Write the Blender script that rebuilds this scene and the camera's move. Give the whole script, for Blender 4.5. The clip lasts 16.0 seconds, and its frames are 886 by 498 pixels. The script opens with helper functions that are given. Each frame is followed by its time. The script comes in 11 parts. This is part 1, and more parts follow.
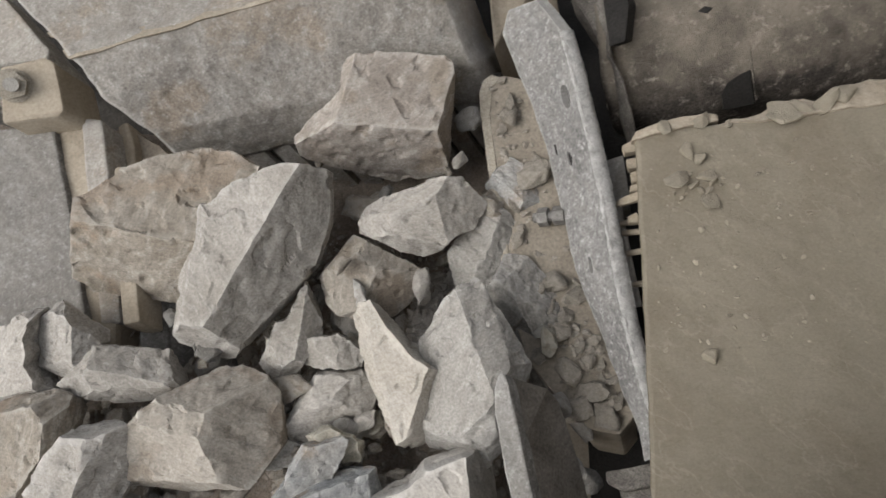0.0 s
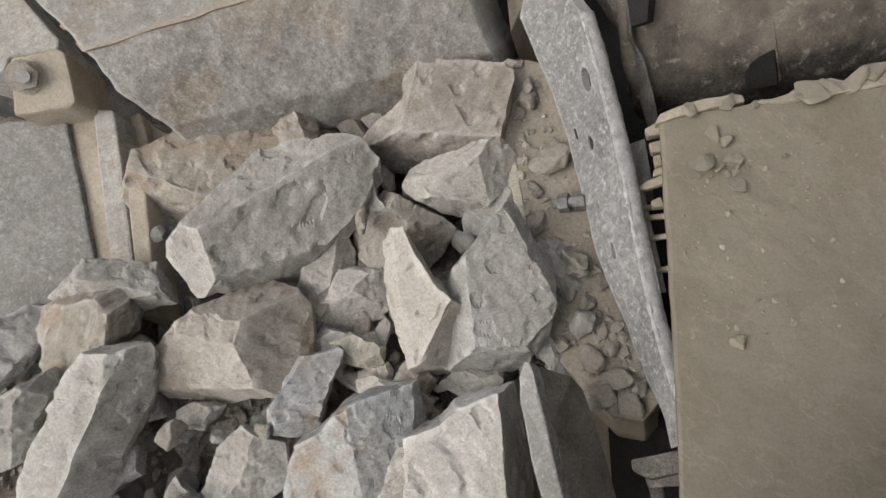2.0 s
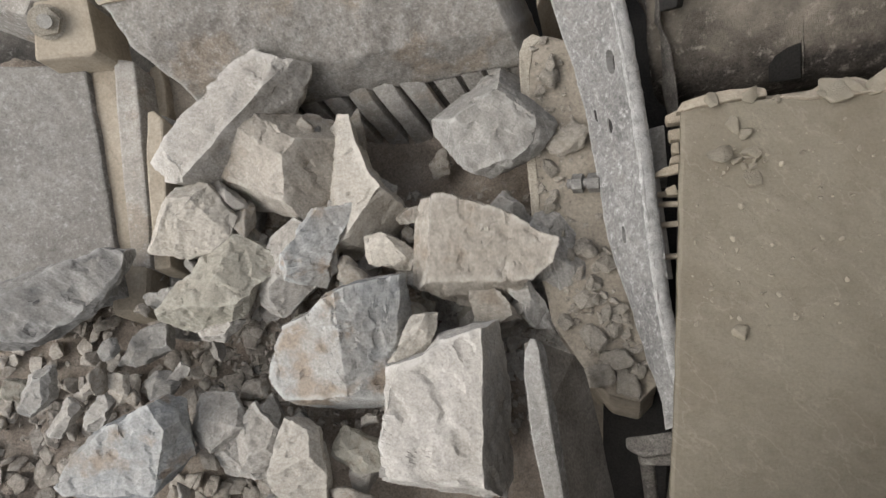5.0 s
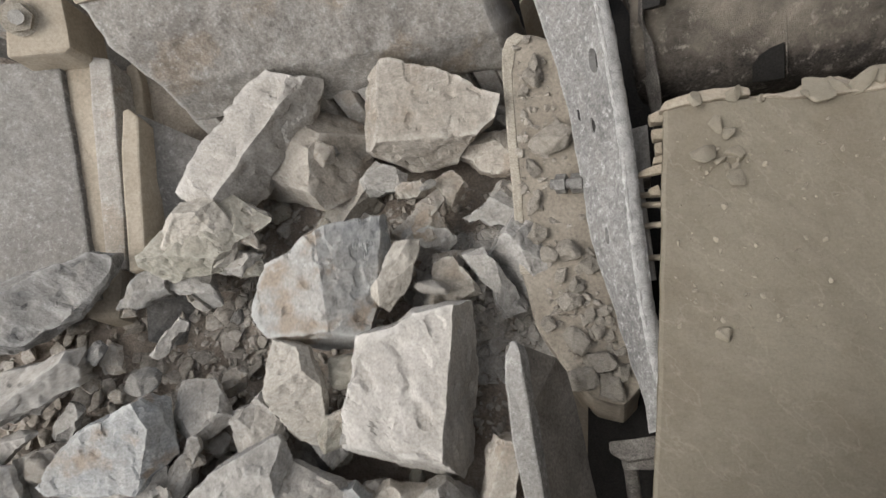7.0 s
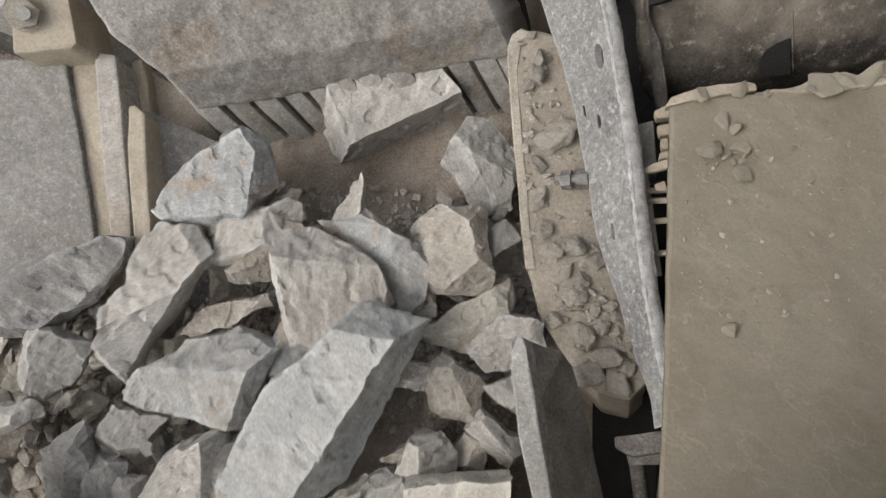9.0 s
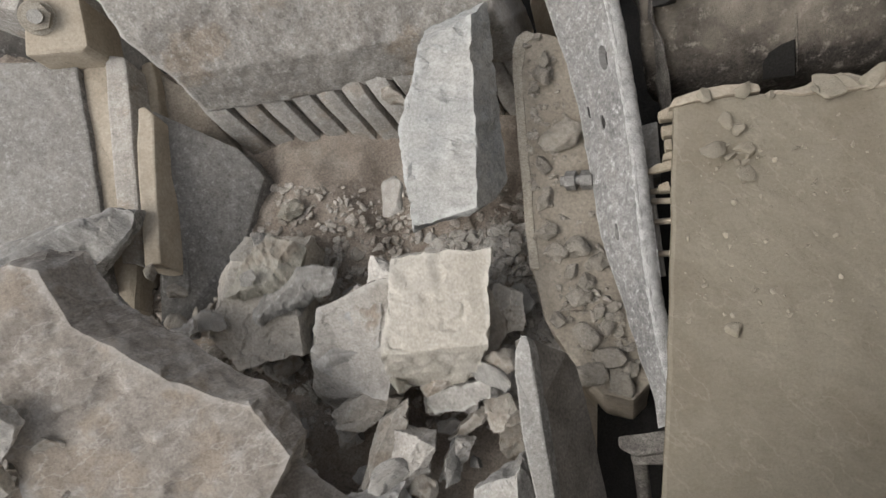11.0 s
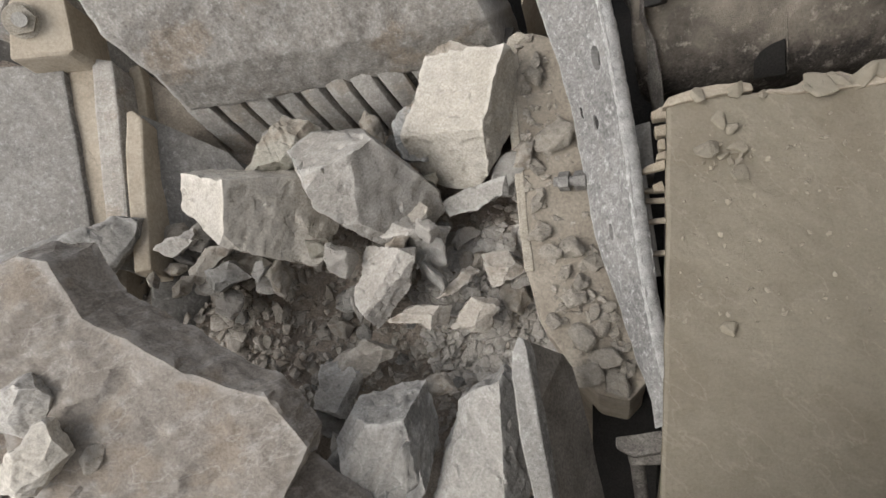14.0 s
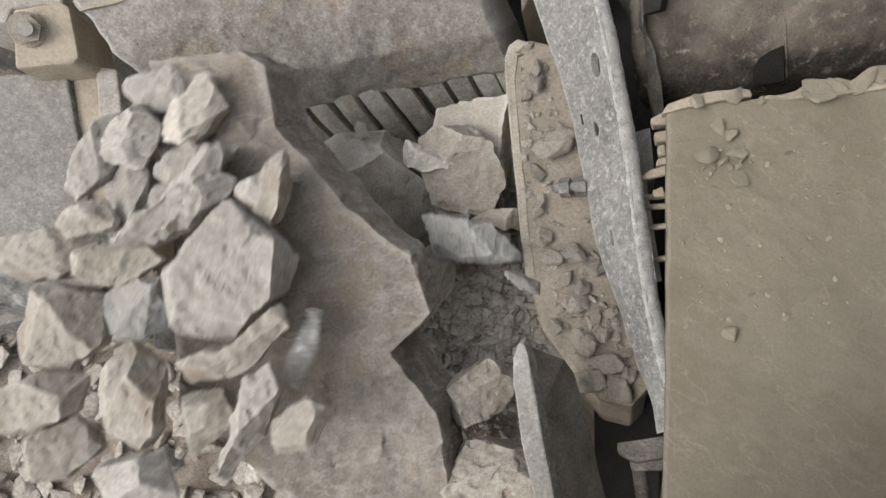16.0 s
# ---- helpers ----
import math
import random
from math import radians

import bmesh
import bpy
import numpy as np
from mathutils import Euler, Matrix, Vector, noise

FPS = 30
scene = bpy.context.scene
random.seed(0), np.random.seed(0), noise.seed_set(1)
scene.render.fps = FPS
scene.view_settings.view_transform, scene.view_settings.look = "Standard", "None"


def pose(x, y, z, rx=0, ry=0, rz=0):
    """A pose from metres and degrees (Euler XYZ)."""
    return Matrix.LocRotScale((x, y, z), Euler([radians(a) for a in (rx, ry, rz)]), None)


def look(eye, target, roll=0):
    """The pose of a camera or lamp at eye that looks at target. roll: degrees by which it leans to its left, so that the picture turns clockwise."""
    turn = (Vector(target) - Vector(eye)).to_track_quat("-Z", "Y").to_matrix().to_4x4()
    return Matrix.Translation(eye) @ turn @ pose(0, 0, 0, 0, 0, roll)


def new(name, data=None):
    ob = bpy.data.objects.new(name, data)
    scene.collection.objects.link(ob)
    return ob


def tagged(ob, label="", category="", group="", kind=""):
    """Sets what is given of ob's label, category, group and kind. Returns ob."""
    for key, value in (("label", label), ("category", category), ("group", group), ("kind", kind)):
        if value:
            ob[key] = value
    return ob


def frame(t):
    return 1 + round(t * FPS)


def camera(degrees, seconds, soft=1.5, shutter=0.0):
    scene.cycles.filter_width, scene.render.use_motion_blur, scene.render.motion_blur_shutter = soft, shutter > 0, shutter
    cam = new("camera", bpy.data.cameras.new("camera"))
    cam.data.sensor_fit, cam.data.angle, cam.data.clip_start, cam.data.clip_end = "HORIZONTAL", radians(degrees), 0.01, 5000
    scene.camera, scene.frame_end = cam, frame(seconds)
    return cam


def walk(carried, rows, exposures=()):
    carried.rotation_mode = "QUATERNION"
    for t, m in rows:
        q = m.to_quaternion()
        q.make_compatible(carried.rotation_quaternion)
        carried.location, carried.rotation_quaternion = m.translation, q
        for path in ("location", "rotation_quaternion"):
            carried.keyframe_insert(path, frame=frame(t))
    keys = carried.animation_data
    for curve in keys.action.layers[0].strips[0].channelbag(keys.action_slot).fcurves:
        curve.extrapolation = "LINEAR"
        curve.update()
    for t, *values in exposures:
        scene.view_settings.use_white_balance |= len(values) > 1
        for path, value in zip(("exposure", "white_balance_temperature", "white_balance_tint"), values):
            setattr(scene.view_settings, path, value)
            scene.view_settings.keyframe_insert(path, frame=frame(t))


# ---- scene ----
cam = camera(70.0, 16.0, 1.5, 0.4)
walk(cam, [
    (0.0, pose(0.0828, -0.0175, 2.6022, 24.332, 16.869, 3.748)),
    (0.5, pose(0.1186, -0.0405, 2.6131, 24.918, 16.107, 1.555)),
    (1.0, pose(0.1013, -0.0379, 2.5871, 24.385, 16.045, 3.497)),
    (1.5, pose(0.0354, -0.0367, 2.5860, 23.297, 16.974, 3.509)),
    (2.0, pose(0.0138, -0.0026, 2.5944, 22.923, 17.547, 3.178)),
    (2.5, pose(0.0105, 0.0298, 2.6479, 26.854, 15.376, 5.765)),
    (3.0, pose(-0.0178, 0.0088, 2.6459, 26.012, 14.796, 7.773)),
    (3.5, pose(-0.0279, 0.0186, 2.6596, 23.263, 15.702, 7.375)),
    (6.0, pose(-0.0039, 0.0073, 2.6323, 20.500, 16.242, 6.510)),
    (6.5, pose(0.0139, 0.0261, 2.5940, 20.456, 15.405, 6.271)),
    (7.0, pose(0.0015, 0.0215, 2.6001, 20.933, 15.413, 6.359)),
    (7.5, pose(-0.0044, 0.0193, 2.6104, 21.310, 15.452, 6.036)),
    (8.0, pose(-0.0008, 0.0114, 2.6081, 21.257, 15.588, 6.394)),
    (8.5, pose(-0.0401, 0.0035, 2.6230, 20.768, 15.644, 6.117)),
    (9.0, pose(-0.0144, 0.0142, 2.6083, 20.651, 15.518, 6.418)),
    (9.5, pose(0.0135, 0.0177, 2.6104, 21.164, 15.208, 6.957)),
    (10.0, pose(0.0026, 0.0099, 2.6244, 20.837, 16.238, 7.153)),
    (12.5, pose(0.0004, -0.0132, 2.6024, 21.614, 15.816, 6.084)),
    (13.0, pose(-0.0155, -0.0109, 2.6049, 21.564, 15.789, 6.110)),
    (13.5, pose(-0.0237, -0.0011, 2.6048, 21.266, 15.507, 6.047)),
    (14.0, pose(-0.0232, 0.0001, 2.6098, 20.971, 15.414, 5.786)),
    (14.5, pose(-0.0000, 0.0000, 2.6000, 20.562, 15.427, 5.698)),
    (15.0, pose(-0.0073, -0.0187, 2.5958, 21.280, 15.788, 5.923)),
    (15.5, pose(-0.0228, -0.0121, 2.6252, 21.701, 15.895, 5.552)),
    (16.0, pose(-0.0195, -0.0124, 2.6163, 21.709, 15.570, 5.764)),
], [(0.0, -0.32), (3.5, -0.28), (6.0, -0.23), (10.0, -0.2), (12.5, -0.2), (16.0, -0.08)])

# ---- light ----
world = bpy.data.worlds.new("overcast_sky")
scene.world = world
world.use_nodes = True
wn = world.node_tree.nodes
sky = wn.new("ShaderNodeTexSky")
sky.sky_type = "NISHITA"
sky.sun_disc = False
sky.sun_elevation, sky.sun_rotation = radians(53), radians(-129)
sky.air_density, sky.dust_density = 1.0, 6.0
cloud = wn.new("ShaderNodeHueSaturation")
cloud.inputs["Saturation"].default_value = 0.35
world.node_tree.links.new(sky.outputs[0], cloud.inputs["Color"])
world.node_tree.links.new(cloud.outputs[0], wn["Background"].inputs[0])
wn["Background"].inputs[1].default_value = 0.225
sun = new("sun", bpy.data.lights.new("sun", "SUN"))
sun.data.energy, sun.data.angle, sun.data.color = 1.0, radians(45), (1.0, 0.985, 0.96)
sun.matrix_world = look((-3.2, -2.6, 5.5), (0, 0, 0))
scene.view_settings.exposure = 0.0


# ---- materials ----
def material(name, colours, scale=6.0, rough=0.9, metal=0.0, bump=0.35, speck=None, vary=0.12, dust=None, grit=0.6, grain_stretch=None):
    """Mottled surface: three colours over two sizes of noise, fine grain in the relief, optional dust on faces that look up."""
    m = bpy.data.materials.new(name)
    m.use_nodes = True
    nt = m.node_tree
    n, ln = nt.nodes, nt.links.new
    bsdf = n["Principled BSDF"]
    tc = n.new("ShaderNodeTexCoord")
    info = n.new("ShaderNodeObjectInfo")
    shift = n.new("ShaderNodeVectorMath")
    shift.operation = "MULTIPLY_ADD"
    comb = n.new("ShaderNodeCombineXYZ")
    for i in range(3):
        ln(info.outputs["Random"], comb.inputs[i])
    shift.inputs[1].default_value = (17.0, 31.0, 23.0)
    ln(comb.outputs[0], shift.inputs[0])
    ln(tc.outputs["Object"], shift.inputs[2])
    big = n.new("ShaderNodeTexNoise")
    big.inputs["Scale"].default_value, big.inputs["Detail"].default_value, big.inputs["Roughness"].default_value = scale, 8, 0.62
    fine = n.new("ShaderNodeTexNoise")
    fine.inputs["Scale"].default_value, fine.inputs["Detail"].default_value, fine.inputs["Roughness"].default_value = scale * 14, 8, 0.78
    ln(shift.outputs[0], big.inputs["Vector"])
    if grain_stretch:
        turn = n.new("ShaderNodeVectorRotate")
        turn.rotation_type = "AXIS_ANGLE"
        turn.inputs["Axis"].default_value = (0.35, 0.2, 0.9)
        ang = n.new("ShaderNodeMath")
        ang.operation = "MULTIPLY"
        ang.inputs[1].default_value = 6.28
        ln(info.outputs["Random"], ang.inputs[0])
        ln(ang.outputs[0], turn.inputs["Angle"])
        ln(shift.outputs[0], turn.inputs["Vector"])
        pull = n.new("ShaderNodeVectorMath")
        pull.operation = "MULTIPLY"
        pull.inputs[1].default_value = grain_stretch
        ln(turn.outputs[0], pull.inputs[0])
        ln(pull.outputs[0], fine.inputs["Vector"])
    else:
        ln(shift.outputs[0], fine.inputs["Vector"])
    ramp = n.new("ShaderNodeValToRGB")
    e = ramp.color_ramp.elements
    e[0].position, e[1].position = 0.32, 0.7
    e[0].color, e[1].color = (*colours[0], 1), (*colours[-1], 1)
    if len(colours) > 2:
        k = e.new(0.5)
        k.color = (*colours[1], 1)
    ln(big.outputs["Fac"], ramp.inputs[0])
    grain = n.new("ShaderNodeMix")
    grain.data_type, grain.blend_type = "RGBA", "OVERLAY"
    grain.inputs["Factor"].default_value = grit
    ln(ramp.outputs[0], grain.inputs["A"])
    stretch = n.new("ShaderNodeMapRange")
    stretch.inputs[1].default_value, stretch.inputs[2].default_value = 0.28, 0.72
    ln(fine.outputs["Fac"], stretch.inputs[0])
    ln(stretch.outputs[0], grain.inputs["B"])
    col = grain.outputs["Result"]
    if speck:
        sp = n.new("ShaderNodeTexNoise")
        sp.inputs["Scale"].default_value, sp.inputs["Detail"].default_value = scale * 3.1, 9
        sp.inputs["Roughness"].default_value = 0.75
        ln(shift.outputs[0], sp.inputs["Vector"])
        cut = n.new("ShaderNodeMapRange")
        cut.inputs[1].default_value, cut.inputs[2].default_value = 0.55, 0.68
        ln(sp.outputs["Fac"], cut.inputs[0])
        mix = n.new("ShaderNodeMix")
        mix.data_type = "RGBA"
        ln(cut.outputs[0], mix.inputs["Factor"])
        ln(col, mix.inputs["A"])
        mix.inputs["B"].default_value = (*speck, 1)
        col = mix.outputs["Result"]
    if dust:
        geo = n.new("ShaderNodeNewGeometry")
        sep = n.new("ShaderNodeSeparateXYZ")
        ln(geo.outputs["Normal"], sep.inputs[0])
        add = n.new("ShaderNodeMath")
        add.operation = "MULTIPLY_ADD"
        ln(big.outputs["Fac"], add.inputs[0])
        add.inputs[1].default_value = 0.9
        ln(sep.outputs["Z"], add.inputs[2])
        up = n.new("ShaderNodeMapRange")
        up.inputs[1].default_value, up.inputs[2].default_value, up.inputs[4].default_value = 0.85, 1.5, dust[3]
        ln(add.outputs[0], up.inputs[0])
        mix = n.new("ShaderNodeMix")
        mix.data_type = "RGBA"
        ln(up.outputs[0], mix.inputs["Factor"])
        ln(col, mix.inputs["A"])
        mix.inputs["B"].default_value = (*dust[:3], 1)
        col = mix.outputs["Result"]
    hsv = n.new("ShaderNodeHueSaturation")
    val = n.new("ShaderNodeMapRange")
    val.inputs[3].default_value, val.inputs[4].default_value = 1 - vary, 1 + vary
    ln(info.outputs["Random"], val.inputs[0])
    ln(val.outputs[0], hsv.inputs["Value"])
    ln(col, hsv.inputs["Color"])
    ln(hsv.outputs[0], bsdf.inputs["Base Color"])
    bsdf.inputs["Roughness"].default_value, bsdf.inputs["Metallic"].default_value = rough, metal
    bsdf.inputs["Specular IOR Level"].default_value = 0.25
    b1 = n.new("ShaderNodeBump")
    b1.inputs["Strength"].default_value, b1.inputs["Distance"].default_value = bump * 0.7, 0.012
    ln(big.outputs["Fac"], b1.inputs["Height"])
    b2 = n.new("ShaderNodeBump")
    b2.inputs["Strength"].default_value, b2.inputs["Distance"].default_value = min(1.0, bump * 1.4), 0.008
    ln(fine.outputs["Fac"], b2.inputs["Height"])
    ln(b1.outputs[0], b2.inputs["Normal"])
    ln(b2.outputs[0], bsdf.inputs["Normal"])
    return m


def rock_material(name, colours, pale, stain, streak, blotch=1.0, fleck=0.0, edge=0.75, grit=0.42):
    """Freshly broken rock: calm tone over each face, cleavage streaks, pale bruised edges, thin veins, a film of dust."""
    m = bpy.data.materials.new(name)
    m.use_nodes = True
    nt = m.node_tree
    n, ln = nt.nodes, nt.links.new
    bsdf = n["Principled BSDF"]
    tc, info, geo = n.new("ShaderNodeTexCoord"), n.new("ShaderNodeObjectInfo"), n.new("ShaderNodeNewGeometry")

    def noise_at(vec, scale, detail, rough, kind="FBM"):
        k = n.new("ShaderNodeTexNoise")
        k.noise_type = kind
        k.inputs["Scale"].default_value, k.inputs["Detail"].default_value, k.inputs["Roughness"].default_value = scale, detail, rough
        ln(vec, k.inputs["Vector"])
        return k.outputs["Fac"]

    def span(value, a, b, low=0.0, high=1.0):
        k = n.new("ShaderNodeMapRange")
        for i, v in enumerate((a, b, low, high)):
            k.inputs[i + 1].default_value = v
        ln(value, k.inputs[0])
        return k.outputs[0]

    def blend(fac, a, b, mode="MIX"):
        k = n.new("ShaderNodeMix")
        k.data_type, k.blend_type = "RGBA", mode
        for socket, v in (("Factor", fac), ("A", a), ("B", b)):
            if isinstance(v, (int, float)):
                k.inputs[socket].default_value = v
            elif isinstance(v, tuple):
                k.inputs[socket].default_value = (*v, 1)
            else:
                ln(v, k.inputs[socket])
        return k.outputs["Result"]

    def sums(op, a, b):
        k = n.new("ShaderNodeMath")
        k.operation = op
        for i, v in enumerate((a, b)):
            if isinstance(v, (int, float)):
                k.inputs[i].default_value = v
            else:
                ln(v, k.inputs[i])
        return k.outputs[0]

    comb = n.new("ShaderNodeCombineXYZ")
    for i in range(3):
        ln(info.outputs["Random"], comb.inputs[i])
    shift = n.new("ShaderNodeVectorMath")
    shift.operation = "MULTIPLY_ADD"
    shift.inputs[1].default_value = (17.0, 31.0, 23.0)
    ln(comb.outputs[0], shift.inputs[0])
    ln(tc.outputs["Object"], shift.inputs[2])
    turn = n.new("ShaderNodeVectorRotate")
    turn.rotation_type = "AXIS_ANGLE"
    turn.inputs["Axis"].default_value = (0.35, 0.2, 0.9)
    ln(sums("MULTIPLY", info.outputs["Random"], 6.28), turn.inputs["Angle"])
    ln(shift.outputs[0], turn.inputs["Vector"])
    pull = n.new("ShaderNodeVectorMath")
    pull.operation = "MULTIPLY"
    pull.inputs[1].default_value = (0.35, 1.5, 1.1)
    ln(turn.outputs[0], pull.inputs[0])
    at, layer = shift.outputs[0], pull.outputs[0]
    tone = noise_at(at, 2.6, 4, 0.5)
    body = noise_at(at, 11, 9, 0.68)
    grain = noise_at(at, 95, 7, 0.75)
    cleave = noise_at(layer, 13, 9, 0.7)
    col = blend(span(tone, 0.36, 0.64), colours[0], colours[-1])
    col = blend(span(body, 0.3, 0.7), col, blend(0.5, col, colours[1]))
    col = blend(sums("MULTIPLY", span(cleave, 0.50, 0.62), 0.55 * streak), col, pale)
    low = tuple(c * 0.62 for c in colours[0])
    col = blend(sums("MULTIPLY", span(cleave, 0.46, 0.36), 0.4 * streak), col, low)
    if stain:
        patch = noise_at(at, 3.4, 6, 0.6)
        col = blend(sums("MULTIPLY", span(patch, 0.53, 0.60), 0.8 * blotch), col, stain)
    if fleck:
        scuff = noise_at(at, 34, 9, 0.8)
        col = blend(span(scuff, 0.53, 0.63, 0.0, fleck), col, pale)
        col = blend(span(scuff, 0.46, 0.37, 0.0, fleck), col, low)
    vein = noise_at(layer, 2.6, 6, 0.55)
    col = col if fleck else blend(span(sums("ABSOLUTE", sums("SUBTRACT", vein, 0.5), 0.0), 0.0, 0.010, 0.5, 0.0), col, pale)
    col = blend(grit, col, span(grain, 0.3, 0.7), "OVERLAY")
    sep = n.new("ShaderNodeSeparateXYZ")
    ln(geo.outputs["Normal"], sep.inputs[0])
    film = sums("ADD", sep.outputs["Z"], sums("MULTIPLY", body, 0.8))
    col = blend(span(film, 0.9, 1.5, 0.0, 0.32), col, DUST)
    col = blend(span(geo.outputs["Pointiness"], 0.512, 0.585, 0.0, edge), col, tuple(min(0.72, c * 1.12) for c in pale))
    hsv = n.new("ShaderNodeHueSaturation")
    ln(span(info.outputs["Random"], 0, 1, 0.79, 0.97), hsv.inputs["Value"])
    ln(col, hsv.inputs["Color"])
    ln(hsv.outputs[0], bsdf.inputs["Base Color"])
    bsdf.inputs["Roughness"].default_value, bsdf.inputs["Specular IOR Level"].default_value = 0.93, 0.25
    ridge = noise_at(layer, 9, 7, 0.6, "RIDGED_MULTIFRACTAL")
    normal = None
    for height, strength, depth in ((ridge, 0.30, 0.010), (cleave, 0.2 + 0.4 * streak, 0.014), (body, 0.5, 0.012), (grain, 0.2 + grit, 0.006)):
        b = n.new("ShaderNodeBump")
        b.inputs["Strength"].default_value, b.inputs["Distance"].default_value = strength, depth
        ln(height, b.inputs["Height"])
        if normal:
            ln(normal, b.inputs["Normal"])
        normal = b.outputs[0]
    ln(normal, bsdf.inputs["Normal"])
    return m


DUST = (0.40, 0.365, 0.31)
IRON = (0.30, 0.235, 0.175)
UMBER = (0.27, 0.225, 0.18)
TONES = {
    "pale": ([(0.32, 0.30, 0.27), (0.41, 0.39, 0.355), (0.47, 0.45, 0.415)], (0.60, 0.58, 0.545), None, 0.6),
    "tan": ([(0.31, 0.28, 0.24), (0.385, 0.355, 0.31), (0.44, 0.405, 0.355)], (0.54, 0.51, 0.46), UMBER, 0.6),
    "grey": ([(0.26, 0.25, 0.235), (0.34, 0.33, 0.31), (0.40, 0.39, 0.365)], (0.53, 0.52, 0.495), None, 0.7),
    "blue": ([(0.32, 0.335, 0.34), (0.40, 0.41, 0.41), (0.40, 0.375, 0.335)], (0.56, 0.57, 0.56), IRON, 0.6),
    "bluepale": ([(0.36, 0.375, 0.375), (0.45, 0.46, 0.45), (0.48, 0.475, 0.445)], (0.62, 0.63, 0.615), None, 0.8),
    "cream": ([(0.42, 0.385, 0.325), (0.49, 0.455, 0.395), (0.55, 0.52, 0.465)], (0.63, 0.60, 0.54), None, 0.4),
    "olive": ([(0.29, 0.275, 0.225), (0.37, 0.35, 0.295), (0.43, 0.41, 0.355)], (0.54, 0.52, 0.45), UMBER, 0.6),
    "brown": ([(0.24, 0.21, 0.17), (0.32, 0.285, 0.235), (0.38, 0.345, 0.295)], (0.52, 0.49, 0.44), IRON, 0.9),
    "red": ([(0.28, 0.245, 0.215), (0.36, 0.32, 0.285), (0.42, 0.385, 0.345)], (0.57, 0.54, 0.50), UMBER, 0.9),
    "slate": ([(0.19, 0.188, 0.182), (0.27, 0.265, 0.255), (0.34, 0.33, 0.31)], (0.52, 0.51, 0.49), None, 1.0),
    "block": ([(0.40, 0.38, 0.345), (0.48, 0.46, 0.425), (0.53, 0.51, 0.475)], (0.64, 0.625, 0.59), None, 0.7),
    "cube": ([(0.44, 0.41, 0.35), (0.49, 0.46, 0.40), (0.53, 0.505, 0.45)], (0.62, 0.595, 0.54), None, 0.15),
    "brownslab": ([(0.205, 0.18, 0.155), (0.265, 0.238, 0.21), (0.31, 0.282, 0.252)], (0.45, 0.425, 0.395), (0.25, 0.205, 0.16), 0.8),
}
ROCK = {k: rock_material("rock_" + k, *v) for k, v in TONES.items()}
STEEL = rock_material("worn_cast_steel", [(0.25, 0.233, 0.21), (0.32, 0.30, 0.272), (0.385, 0.366, 0.335)], (0.56, 0.55, 0.525), (0.32, 0.262, 0.20), 0.5, 0.75, 0.65, 0.3)
PLATE = rock_material("grey_scuffed_steel", [(0.165, 0.16, 0.152), (0.22, 0.214, 0.203), (0.27, 0.262, 0.248)], (0.45, 0.445, 0.43), None, 0.4, 1.0, 0.75, 0.3)
BRIGHT = rock_material("bright_abraded_steel", [(0.20, 0.197, 0.19), (0.26, 0.257, 0.248), (0.31, 0.305, 0.295)], (0.60, 0.595, 0.58), None, 0.25, 1.0, 0.7, 0.3)
# rough cut steel, paled for the light that its edge catches
BURNT = material("flame_cut_lit_steel", [(0.30, 0.295, 0.28), (0.46, 0.455, 0.44), (0.60, 0.595, 0.58)], 25.0, 0.7, 0.0, 0.8, (0.70, 0.69, 0.67), 0.05, grit=0.8)
# steel colour darkened to stand in for shade between parts
DARK = material("shade_dark_steel", [(0.05, 0.046, 0.042), (0.085, 0.078, 0.07), (0.14, 0.13, 0.115)], 8.0, 0.7, 0.0, 0.3, (0.24, 0.23, 0.215), 0.05)
DUSTY = material("dust_covered_steel", [(0.29, 0.25, 0.195), (0.35, 0.305, 0.242), (0.40, 0.355, 0.288)], 5.0, 0.95, 0.0, 0.25, None, 0.04, grit=0.3)
LEDGE = material("worn_dusty_liner", [(0.23, 0.20, 0.162), (0.285, 0.252, 0.207), (0.33, 0.295, 0.245)], 5.0, 0.93, 0.0, 0.35, None, 0.04, grit=0.4)
DUSTTOP = rock_material("packed_dust", [(0.197, 0.173, 0.126), (0.236, 0.21, 0.156), (0.266, 0.238, 0.18)], (0.34, 0.307, 0.24), (0.188, 0.158, 0.112), 0.14, 0.6, 0.0, 0.2, 0.2)
DIRT = material("rubble_fines", [(0.20, 0.165, 0.135), (0.27, 0.23, 0.192), (0.335, 0.295, 0.25)], 7.0, 0.98, 0.0, 0.9, (0.38, 0.34, 0.295), 0.05)
# near-black colour that stands in for shade inside gaps and openings
VOID_SHADE = material("opening_shade_black", [(0.022, 0.021, 0.02), (0.034, 0.032, 0.03)], 8.0, 0.9)
BOLT = material("dusty_bolt_steel", [(0.28, 0.265, 0.24), (0.40, 0.385, 0.355), (0.5, 0.485, 0.455)], 30.0, 0.65, 0.1, 0.2, None, 0.05)
NUT = material("greasy_nut_steel", [(0.10, 0.096, 0.09), (0.19, 0.184, 0.172), (0.33, 0.322, 0.305)], 24.0, 0.6, 0.2, 0.3, None, 0.05)
LIP = material("polished_liner_steel", [(0.30, 0.27, 0.22), (0.38, 0.345, 0.285), (0.45, 0.415, 0.355)], 10.0, 0.6, 0.0, 0.3, None, 0.05)
# dust colour darkened for the shade under the jaw
APRON = material("shade_toned_dust", [(0.19, 0.165, 0.135), (0.24, 0.212, 0.175), (0.30, 0.27, 0.228)], 6.0, 0.93, 0.0, 0.4, None, 0.04, grit=0.5)
